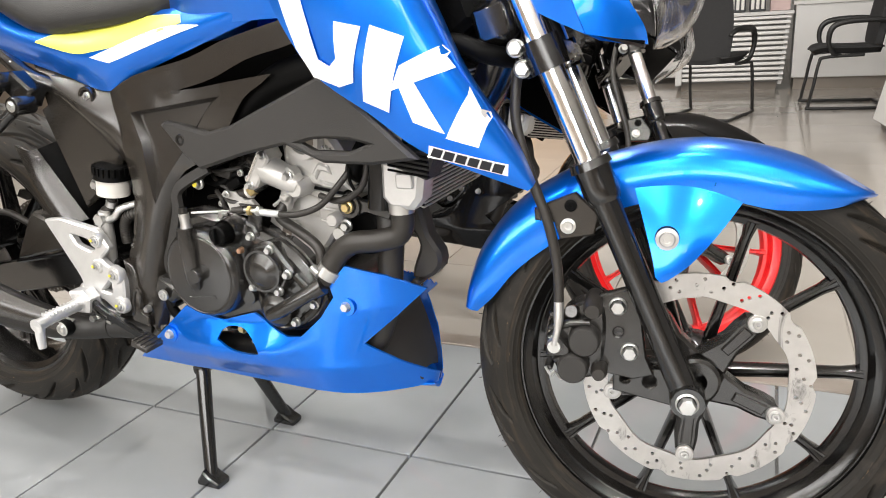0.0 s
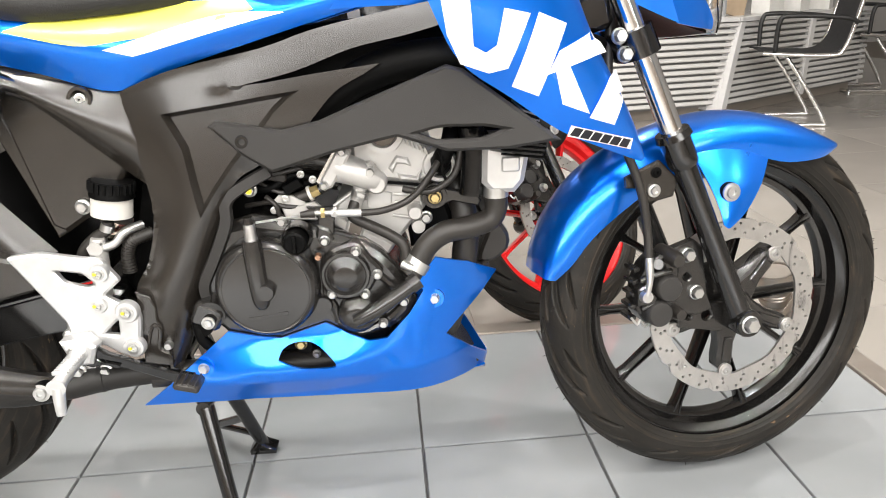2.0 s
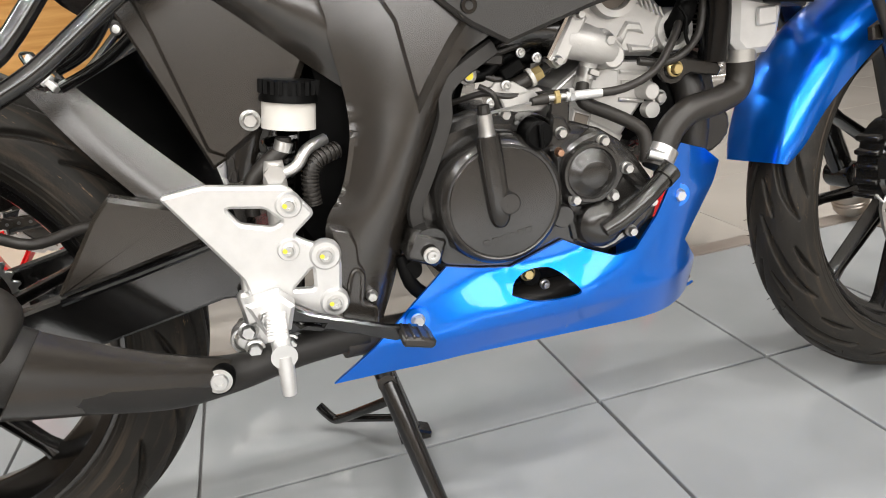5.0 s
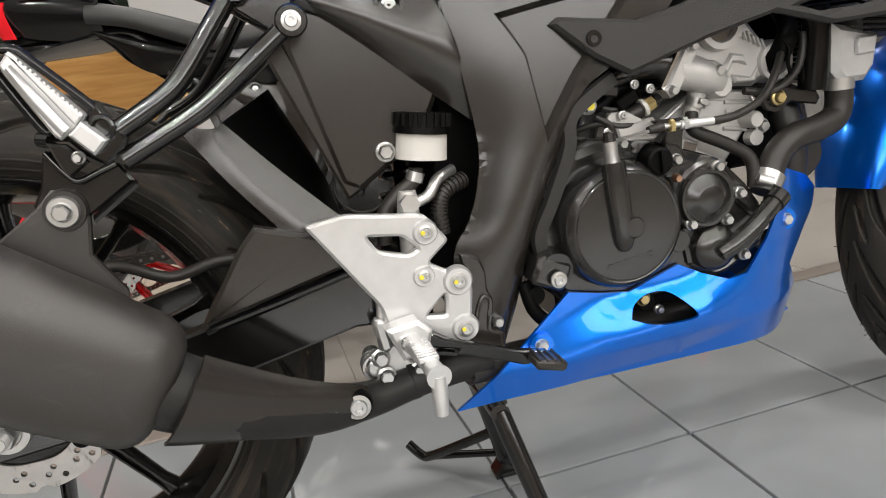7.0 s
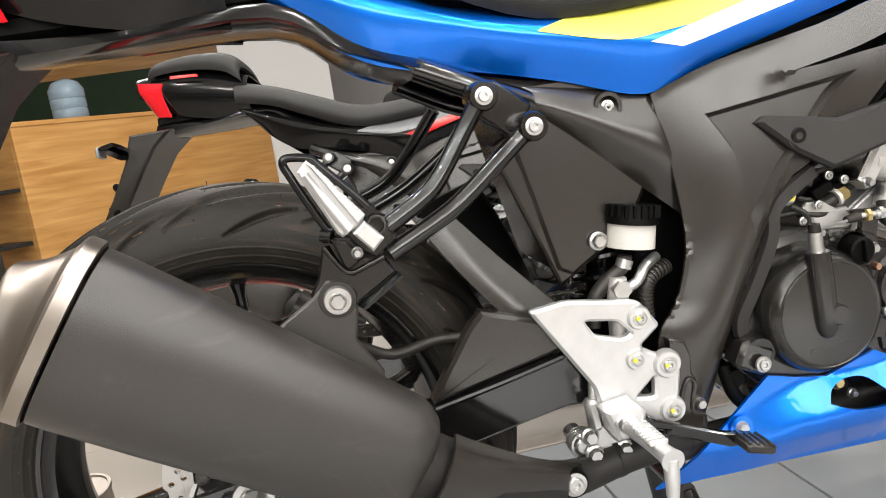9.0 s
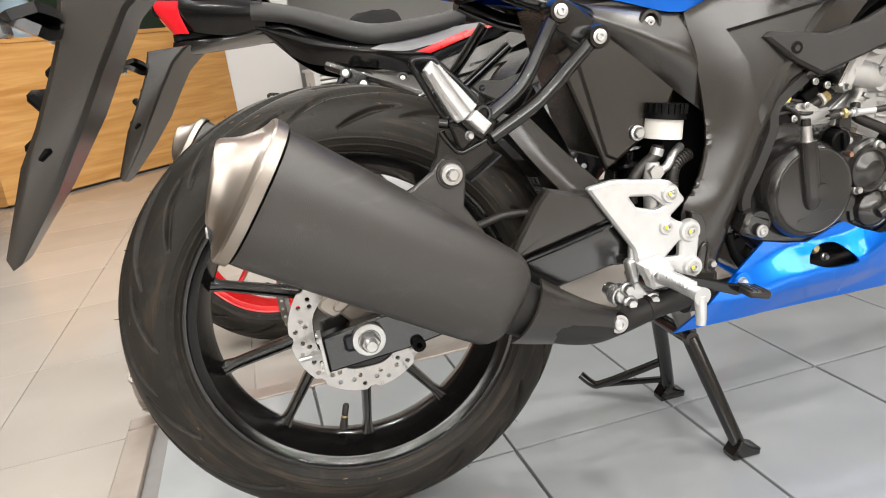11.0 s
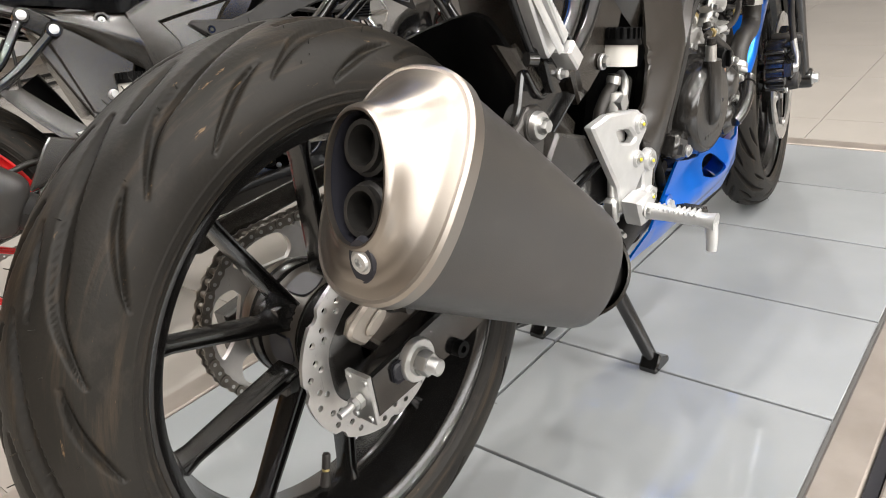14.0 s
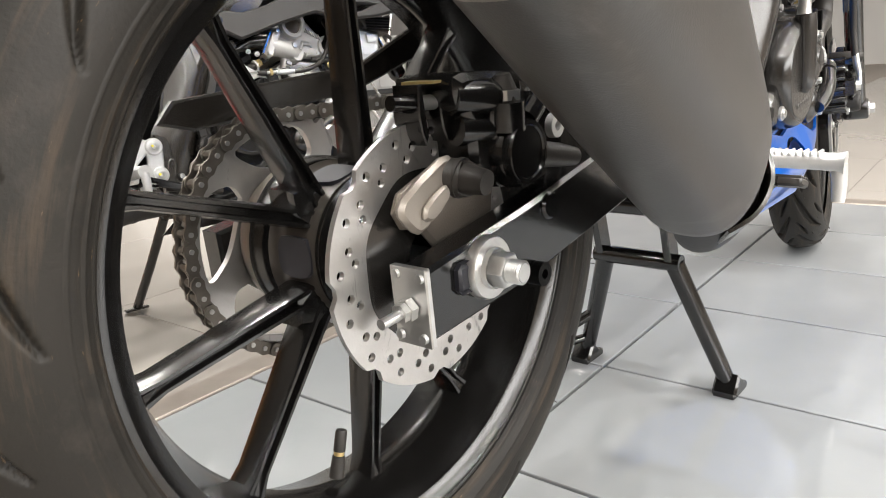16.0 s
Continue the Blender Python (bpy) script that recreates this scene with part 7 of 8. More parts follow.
def tail(bike):
    """Tail unit, rear lamp, number plate holder."""
    rows = []
    for x, z, w, h in ((-0.245, 0.925, 0.03, 0.05), (-0.15, 0.895, 0.07, 0.11), (-0.05, 0.875, 0.08, 0.13), (0.06, 0.85, 0.085, 0.11)):
        rows.append([(x, -w * 0.7, z - h * 0.5), (x, -w, z), (x, -w * 0.7, z + h * 0.45), (x, 0, z + h * 0.5), (x, w * 0.7, z + h * 0.45), (x, w, z), (x, w * 0.7, z - h * 0.5)])
    part("tail_cowl", skin(rows, 0.004, 4, 4), GLOSS, bike, "gloss black tail cowl")
    pad = []
    for x, z, w, h in ((-0.20, 0.945, 0.050, 0.030), (-0.17, 0.956, 0.070, 0.040), (-0.08, 0.957, 0.082, 0.048), (0.0, 0.945, 0.088, 0.056), (0.035, 0.925, 0.086, 0.060), (0.048, 0.905, 0.080, 0.045)):
        pad.append([(x, -w, z - h * 0.5), (x, -w * 1.05, z - h * 0.1), (x, -w * 0.9, z + h * 0.3), (x, -w * 0.45, z + h * 0.48), (x, 0, z + h * 0.5), (x, w * 0.45, z + h * 0.48), (x, w * 0.9, z + h * 0.3), (x, w * 1.05, z - h * 0.1), (x, w, z - h * 0.5)])
    part("pillion_seat", skin(pad, 0.008, 4, 4), SEATM, bike, "black vinyl pillion seat")
    part("rear_lamp", skin([[(-0.255, 0.0, 0.945), (-0.235, -0.035, 0.935), (-0.16, -0.068, 0.915)], [(-0.255, 0, 0.925), (-0.228, -0.04, 0.905), (-0.165, -0.07, 0.885)], [(-0.205, 0, 0.84), (-0.19, -0.04, 0.838), (-0.15, -0.064, 0.828)]], 0.006, 4, 4), TAILRED, bike, "red rear lamp lens")
    part("tail_flash", skin([[(-0.13, -0.082, 0.925), (-0.06, -0.088, 0.918)], [(-0.13, -0.084, 0.918), (-0.055, -0.09, 0.911)]], 0.002, 1, 1), RED, bike)
    under = [[(-0.20, -0.03, 0.82), (-0.05, -0.05, 0.805), (0.10, -0.07, 0.812), (0.18, -0.088, 0.760), (0.24, -0.098, 0.735)],
             [(-0.21, -0.02, 0.795), (-0.06, -0.045, 0.800), (0.10, -0.06, 0.800), (0.17, -0.075, 0.757), (0.24, -0.09, 0.728)],
             [(-0.21, 0.02, 0.795), (-0.06, 0.045, 0.800), (0.10, 0.06, 0.800), (0.17, 0.075, 0.757), (0.24, 0.09, 0.728)],
             [(-0.20, 0.03, 0.82), (-0.05, 0.05, 0.805), (0.10, 0.07, 0.812), (0.18, 0.088, 0.760), (0.24, 0.098, 0.735)]]
    part("tail_underside", skin(under, 0.005, 4, 3), GLOSS, bike, "black plastic tail underside")
    part("tail_web", plate([(-0.20, 0.84), (0.10, 0.87), (0.10, 0.815), (-0.20, 0.81)], -0.04, 0.04, bevel=0.01), MATTE, bike)
    holder = plate([(-0.265, 0.80), (-0.15, 0.80), (-0.17, 0.785), (-0.20, 0.760), (-0.24, 0.70), (-0.275, 0.643), (-0.33, 0.565), (-0.400, 0.482), (-0.412, 0.476), (-0.415, 0.492), (-0.385, 0.552), (-0.36, 0.602), (-0.33, 0.645), (-0.305, 0.692), (-0.285, 0.733)], -0.068, 0.068, bevel=0.006)
    for v in holder.verts:
        v.co.y *= max(0.32, min(1.0, 0.32 + 0.68 * (v.co.z - 0.475) / 0.16))
    h = part("plate_holder", holder, SATIN, bike, "black plastic rear mudguard and plate holder")
    part("holder_bracket", box((-0.315, 0, 0.665), (0.018, 0.11, 0.05), Matrix.Rotation(radians(-35), 4, "Y"), 0.005), MATTE, h)
    for z in (0.70, 0.62):
        part("holder_knob", box((-0.292 - 0.55 * (0.70 - z), -0.045, z), (0.022, 0.024, 0.026), Matrix.Rotation(radians(-35), 4, "Y"), 0.004), MATTE, h)
    for s in (-1, 1):
        ind = skin([[(-0.27, s * 0.05, 0.762), (-0.27, s * 0.09, 0.77), (-0.28, s * 0.125, 0.775)], [(-0.30, s * 0.05, 0.755), (-0.318, s * 0.09, 0.76), (-0.318, s * 0.125, 0.765)], [(-0.27, s * 0.05, 0.742), (-0.28, s * 0.09, 0.735), (-0.285, s * 0.125, 0.74)]], 0.012, 3, 3)
        part("indicator", ind, GLOSS, h)
        part("indicator_lens", box((-0.322, s * 0.105, 0.757), (0.008, 0.045, 0.028), None, 0.004), CLEARP, h)


def motorcycle(label, m=None):
    bike = thing("motorcycle", label, "motorcycle", m, group="parked motorcycles")
    front_end(bike)
    bodywork(bike)
    engine(bike)
    belly(bike)
    exhaust(bike)
    rear_end(bike)
    tail(bike)
    return bike


bike = motorcycle("blue naked motorcycle with black wheels on its centre stand")
bike_two = copy_thing(bike, pose(-0.123, 0.985, -0.0786, 0, 0, -12.5) @ pose(0, 0, 0, -11.2, -0.8, 0))
tagged(bike_two, "black motorcycle with red wheels leaning on its side stand")
for o in [o for o in bike_two.children_recursive if o.name.split(".")[0] in ("centre_stand", "stand_leg", "stand_bar", "stand_pivot", "stand_cheek", "stand_foot", "stand_tang", "tang_brace")]:
    bpy.data.objects.remove(o)
TURNED = Matrix.Translation((0.025, 0.0, 0.0)) @ Matrix.Translation(AXLE_F) @ Matrix.Rotation(radians(44), 4, RAKE) @ STEER.inverted()
for o in bike_two.children:
    kind = o.name.split(".")[0]
    if kind in ("front_wheel", "fork_leg", "axle_nut", "lower_yoke", "front_mudguard", "hose_bracket", "brake_caliper", "brake_hose", "lamp_cowl", "headlamp_lens", "headlamp_reflector", "lamp_underside"):
        o.matrix_basis = TURNED
    if kind in ("tail_cowl", "pillion_seat", "rear_lamp", "tail_flash", "plate_holder", "tail_web", "tail_underside"):
        o.matrix_basis = Matrix.Translation((0.03, 0, 0.045))
side = part("side_stand", tube([(0.50, 0.09, 0.26), (0.47, 0.17, 0.165), (0.44, 0.25, 0.076)], 0.010, 12, 3), FRAME, bike_two, "black side stand, folded out")
part("stand_pad", box((0.438, 0.255, 0.072), (0.05, 0.03, 0.006), None, 0.002), FRAME, side)
SWAP = {BLUE: GLOSS, YELLOW: GREYDECAL, WHITE: RED}
for o in bike_two.children_recursive:
    if o.type != "MESH":
        continue
    kind = o.name.split(".")[0]
    mat = SWAP.get(o.data.materials[0])
    if kind in ("front_wheel", "rear_wheel", "rim", "spoke"):
        mat = RED
    if kind in ("white_block", "white_label", "label_bar"):
        mat = GREYDECAL if kind != "label_bar" else INK_SHADE
    if "label" in o and "blue" in o["label"]:
        o["label"] = o["label"].replace("metallic blue", "gloss black").replace("bold white", "grey")
    if mat:
        o.material_slots[0].link = "OBJECT"
        o.material_slots[0].material = mat


# ---- showroom ----
def tile_material(name, a, b, rough, scale, coat=0.0, streak=0.0):
    """Glazed tile: soft clouds at two scales, a little different from piece to piece."""
    m = shader(name, a, rough, 0, coat, vary=0.05, scale=scale, tint=b, rough_vary=0.05)
    nt = m.node_tree
    bs = nt.nodes["Principled BSDF"]
    inf = nt.nodes.new("ShaderNodeObjectInfo")
    mr = nt.nodes.new("ShaderNodeMapRange")
    mr.inputs["To Min"].default_value, mr.inputs["To Max"].default_value = 0.93, 1.05
    nt.links.new(inf.outputs["Random"], mr.inputs["Value"])
    hsv = nt.nodes.new("ShaderNodeHueSaturation")
    nt.links.new(mr.outputs["Result"], hsv.inputs["Value"])
    src = bs.inputs["Base Color"].links[0].from_socket
    nt.links.new(src, hsv.inputs["Color"])
    nt.links.new(hsv.outputs["Color"], bs.inputs["Base Color"])
    return m


GLASS_TILE = tile_material("grey_glazed_tile", (0.245, 0.258, 0.268), (0.300, 0.311, 0.317), 0.05, 6, 0.3)
CREAM = tile_material("cream_polished_tile", (0.33, 0.303, 0.272), (0.38, 0.353, 0.32), 0.20, 4, 0.3)
GROUT = shader("grey_grout", (0.16, 0.155, 0.15), 0.85, bump=0.3, bump_scale=400)
CREAM_GROUT = shader("cream_grout", (0.30, 0.27, 0.24), 0.85, bump=0.3, bump_scale=400)
STEEL = shader("worn_stainless_strip", (0.26, 0.225, 0.195), 0.45, 0.55, 0, vary=0.15, scale=12, bump=0.1, bump_scale=300, tint=(0.40, 0.355, 0.315))
WALLP = shader("white_wall_paint", (0.54, 0.528, 0.51), 0.7, vary=0.02, scale=3, bump=0.05, bump_scale=120)
CEILP = shader("white_ceiling_paint", (0.78, 0.77, 0.75), 0.8, vary=0.02, scale=3)
# for unseen walls; tone chosen for warm, dark reflections on the bike
DIMP = shader("taupe_wall_paint", (0.275, 0.222, 0.172), 0.7, vary=0.03, scale=3)
WHITEP = shader("white_laminate", (0.64, 0.635, 0.625), 0.3, vary=0.02, scale=4)
SLATBACK = shader("grey_counter_board", (0.20, 0.197, 0.19), 0.6, vary=0.04, scale=6)
SLAT = shader("grey_white_slats", (0.62, 0.61, 0.595), 0.35, 0.1, vary=0.04, scale=6)
BROWN = shader("taupe_skirting", (0.24, 0.21, 0.18), 0.4, vary=0.05, scale=6)
GREENP = shader("dark_green_panel", (0.010, 0.035, 0.008), 0.6, vary=0.3, scale=5)
FABRIC = shader("black_mesh_fabric", (0.022, 0.022, 0.023), 0.8, vary=0.2, scale=200, bump=0.4, bump_scale=700)
POWDER = shader("black_powder_coat", (0.016, 0.016, 0.016), 0.4, vary=0.1, scale=40)
WATERP = shader("blue_tinted_bottle", (0.42, 0.55, 0.66), 0.12, 0, 0.3, vary=0.1, trans=0.5)
CUPB = shader("light_blue_ceramic", (0.05, 0.36, 0.62), 0.25)
PAPER = shader("printed_paper", (0.78, 0.77, 0.74), 0.7, vary=0.08, scale=60)
KRAFT = shader("brown_card", (0.42, 0.32, 0.22), 0.8)
DARKGREY = shader("dark_grey_plastic", (0.06, 0.06, 0.065), 0.5)
SPOTON = glow("lit_downlight", (1.0, 0.98, 0.95), 25.0)


def wood_material():
    m = shader("oak_laminate", (0.60, 0.33, 0.11), 0.35, vary=0.1, scale=8)
    nt = m.node_tree
    b = nt.nodes["Principled BSDF"]
    co = nt.nodes.new("ShaderNodeTexCoord")
    mp = nt.nodes.new("ShaderNodeMapping")
    mp.inputs["Scale"].default_value = (1.2, 1.2, 14)
    n = nt.nodes.new("ShaderNodeTexNoise")
    n.inputs["Scale"].default_value, n.inputs["Detail"].default_value, n.inputs["Distortion"].default_value = 1.4, 8, 0.6
    nt.links.new(co.outputs["Object"], mp.inputs["Vector"])
    nt.links.new(mp.outputs["Vector"], n.inputs["Vector"])
    cr = nt.nodes.new("ShaderNodeValToRGB")
    cr.color_ramp.elements[0].position, cr.color_ramp.elements[0].color = 0.3, (0.46, 0.22, 0.06, 1)
    cr.color_ramp.elements[1].position, cr.color_ramp.elements[1].color = 0.7, (0.66, 0.37, 0.13, 1)
    nt.links.new(n.outputs["Fac"], cr.inputs["Fac"])
    nt.links.new(cr.outputs["Color"], b.inputs["Base Color"])
    return m


WOOD = wood_material()


def structure(name, bm, mat, label="", sharp=38):
    ob = part(name, bm, mat, None, label, sharp=sharp)
    ob["kind"] = "structure"
    return ob


X0, X1, Y0, Y1 = -7.0, 9.0, -6.0, 9.6
structure("floor", box(((X0 + X1) / 2, (Y0 + Y1) / 2, GROUND - 0.054), (X1 - X0, Y1 - Y0, 0.10)), CREAM_GROUT, "cream polished showroom floor tiles")
structure("ceiling", box(((X0 + X1) / 2, (Y0 + Y1) / 2, CEIL + 0.05), (X1 - X0, Y1 - Y0, 0.10)), CEILP, "white flat showroom ceiling")
structure("wall_north", box(((X0 + X1) / 2, Y1 + 0.1, CEIL / 2), (X1 - X0 + 0.4, 0.2, CEIL + 0.3)), WALLP)
structure("wall_east", box((X1 + 0.1, (Y0 + Y1) / 2, CEIL / 2), (0.2, Y1 - Y0, CEIL + 0.3)), WALLP)
structure("wall_west", box((X0 - 0.1, (Y0 + Y1) / 2, CEIL / 2), (0.2, Y1 - Y0, CEIL + 0.3)), DIMP)
# unseen wall with posts, added to shape what black parts reflect
south = bmesh.new()
box(((X0 + X1) / 2, Y0 - 0.1, 0.06), (X1 - X0 + 0.4, 0.2, 0.3), None, 0, south)
box(((X0 + X1) / 2, Y0 + 0.3, 0.62), (X1 - X0, 0.10, 1.4), None, 0, south)
box(((X0 + X1) / 2, Y0 - 0.1, CEIL - 0.1), (X1 - X0 + 0.4, 0.2, 0.4), None, 0, south)
for px in (X0 - 0.1, -4.6, -2.4, -0.2, 2.0, 4.2, 6.4, X1 + 0.1):
    box((px, Y0 + 0.55, 1.5), (0.12, 0.12, 2.9), None, 0, south)
structure("wall_south", south, DIMP)

# ceiling downlights
for lx, ly in DOWNLIGHTS:
    dl = thing("downlight", "small round ceiling downlight, lit", "downlight", pose(lx, ly, CEIL - 0.012), group="ceiling downlights")
    part("trim_ring", lathe([(0.030, -0.008), (0.045, -0.006), (0.045, 0.008), (0.030, 0.008)], 24, close=True), WHITEP, dl, m=Matrix.Rotation(radians(-90), 4, "X"))
    part("bulb", lathe([(0, -0.004), (0.029, -0.004), (0.029, 0.004), (0, 0.004)], 20), SPOTON, dl, m=Matrix.Rotation(radians(-90), 4, "X"))

# display platforms: steel frame, grey tiles 0.30 by 0.45
PLAT = Matrix.Translation((0.524, 0.066, 0)) @ Matrix.Rotation(radians(1.6), 4, "Z")


def platform(name, y_far, y_near, label):
    base = bmesh.new()
    xa, xb = -0.985, 1.262
    box(((xa + xb) / 2, (y_far + y_near) / 2, (GROUND - 0.008) / 2 - 0.0), (xb - xa - 0.02, y_far - y_near - 0.02, abs(GROUND) - 0.012), None, 0, base)
    base.transform(PLAT)
    p = structure(name, base, GROUT, label)
    for n, (c, s) in {"far": (((xa + xb) / 2, y_far - 0.0275, GROUND / 2 + 0.001), (xb - xa, 0.055, -GROUND)), "near": (((xa + xb) / 2, y_near + 0.0275, GROUND / 2 + 0.001), (xb - xa, 0.055, -GROUND)),
                      "left": ((xa + 0.0275, (y_far + y_near) / 2, GROUND / 2 + 0.001), (0.055, y_far - y_near - 0.112, -GROUND)), "right": ((xb - 0.0275, (y_far + y_near) / 2, GROUND / 2 + 0.001), (0.055, y_far - y_near - 0.112, -GROUND))}.items():
        part("edge_strip", box(c, s, None, 0.003), STEEL, p, "worn stainless steel edge strip", m=PLAT)
    return p


p1 = platform("platform_1", 0.508, -0.510, "low display platform with grey glazed tiles and steel edges")
structure("platform_gap", box((0.15, -0.519, GROUND / 2 - 0.006), (2.22, 0.016, -GROUND - 0.016)), INK_SHADE, "black rubber joint between the platforms").matrix_basis = PLAT
p2 = platform("platform_2", -0.530, -1.548, "second low display platform with grey tiles")
tile_me = None
for p, y_mid in ((p1, 0.0), (p2, -1.04)):
    for k in range(-3, 4):
        for row in (0, 1):
            w, h = 0.2955, 0.4455
            if tile_me is None:
                o = part("tile", box((0, 0, -0.006), (w, h, 0.012), None, 0.0012), GLASS_TILE, p)
                tile_me = o.data
            else:
                o = new("tile", tile_me)
                o.parent = p
            o.matrix_basis = PLAT @ Matrix.Translation((0.15 + 0.3 * k, y_mid + (0.2255 if row else -0.2255), 0.0)) @ pose(0, 0, 0, random.uniform(-0.05, 0.05), random.uniform(-0.05, 0.05), 0)

# corner spot lamps of the platform
def spot_lamp(x, y, turn):
    s = thing("spot_lamp", "small brass-coloured metal floor spotlight in a yoke", "spotlight", pose(x, y, 0, 0, 0, turn) @ Matrix.Scale(1.45, 4), group="platform spotlights")
    can = lathe([(0, 0.028), (0.020, 0.028), (0.026, 0.02), (0.027, 0.012), (0.028, 0.010), (0.027, 0.008), (0.028, 0.004), (0.027, 0.002), (0.029, -0.002), (0.029, -0.03), (0.031, -0.031), (0.031, -0.036), (0.027, -0.036), (0.026, -0.032), (0, -0.032)], 36)
    tilt = pose(0, 0, 0.040, -78, 0, 0)
    part("housing", can, BRUSHED, s, "ribbed metal housing", m=tilt)
    part("lens", lathe([(0, -0.0335), (0.026, -0.0335), (0.026, -0.032), (0, -0.032)], 32), BRACKET, s, m=tilt)
    part("strap", skin([[(0.031, -0.006, 0.050), (0.036, -0.010, 0.040), (0.034, -0.030, 0.014), (0.030, -0.044, 0.0025), (0.026, -0.054, 0.0025)], [(0.031, 0.006, 0.046), (0.036, 0.002, 0.036), (0.036, -0.022, 0.008), (0.036, -0.036, 0.0025), (0.034, -0.050, 0.0025)]], 0.0018, 4, 1), BRUSHED, s, "flat steel mounting strap")
    part("pivot_screw", bolt_bm((0, 0, 0), 0.005, 0.004), ZINC, s, m=along((0.0365, 0, 0.042), (0, 0, 0.042)))
    part("base", lathe([(0, 0), (0.013, 0), (0.015, -0.002), (0.015, -0.003), (0, -0.004)], 24, (0.030, 0, -0.046)), BRASS, s, m=Matrix.Rotation(radians(-90), 4, "X") @ Matrix.Diagonal((1, 1, -1, 1)))
    return s


spot_lamp(-0.408, 0.535, 0)
spot_lamp(1.70, 0.56, -60)


# white reception counters with slatted fronts
def counter(name, label, m, length, depth, height, bays, leans):
    """Counter along x; leans: how far the foot of each upright stands behind its head."""
    c = thing(name, label, "counter", m)
    part("worktop", box((length / 2, depth / 2, height - 0.015), (length + 0.04, depth + 0.04, 0.03), None, 0.003), WHITEP, c)
    lo, hi = -leans[0] + 0.02, length - leans[-1] - 0.01
    part("body", plate([(lo, 0.07), (hi, 0.07), (length - 0.01, height - 0.04), (0.02, height - 0.04)], 0.03, depth - 0.02), SLATBACK, c, "grey board behind the slats")
    part("plinth", box(((lo + hi) / 2, depth / 2 + 0.04, 0.035), (hi - lo - 0.06, depth - 0.08, 0.07)), BROWN, c, "taupe skirting")
    for x, k in ((0.0, leans[0]), (length - 0.03, leans[-1])):
        part("end_panel", plate([(x, height - 0.032), (x + 0.03, height - 0.032), (x + 0.03 - k, 0.05), (x - k, 0.05)], 0.022, depth, bevel=0.002), WHITEP, c)
    w = length / bays
    for b in range(bays):
        x0, x1, k0, k1 = b * w, b * w + w, leans[b], leans[b + 1]
        part("divider", plate([(x0, height - 0.032), (x0 + 0.055, height - 0.032), (x0 + 0.055 - k0, 0.06), (x0 - k0, 0.06)], -0.022, 0.02, bevel=0.002), WHITEP, c)
        n = 13
        for k in range(n):
            z = 0.10 + (height - 0.15) * k / (n - 1)
            t = (z - 0.06) / (height - 0.09)
            xs, xe = x0 + 0.050 - k0 * (1 - t), x1 + 0.004 - k1 * (1 - t)
            part("slat", box(((xs + xe) / 2, 0.004, z), (xe - xs, 0.022, (height - 0.15) / (n - 1) * 0.66), Matrix.Rotation(radians(-16), 4, "X"), 0.004), SLAT, c)
    return c


counter("slatted_counter", "white reception counter with grey-white horizontal slats", pose(2.03, 3.68, GROUND, 0, 0, 8), 0.99, 0.55, 0.64, 1, (0.11, 0.15))
counter("slatted_counter", "angled wing of the white slatted reception counter", pose(3.01, 3.82, GROUND, 0, 0, 33), 1.75, 0.55, 0.637, 2, (0.15, 0.08, 0.0))
counter("rear_counter", "white service counter with horizontal slats", pose(0.42, 6.15, GROUND, 0, 0, 4), 0.92, 0.6, 0.66, 1, (0.0, 0.04))
part_box = thing("side_cabinet", "white laminate cabinet with taupe plinth", "cabinet", pose(1.37, 6.23, GROUND, 0, 0, 2))
part("body", box((0.9, 0.3, 0.40), (1.8, 0.6, 0.60), None, 0.004), WHITEP, part_box)
part("plinth", box((0.9, 0.31, 0.05), (1.76, 0.56, 0.10)), BROWN, part_box)
part("worktop", box((0.9, 0.3, 0.715), (1.84, 0.64, 0.03), None, 0.003), WHITEP, part_box)


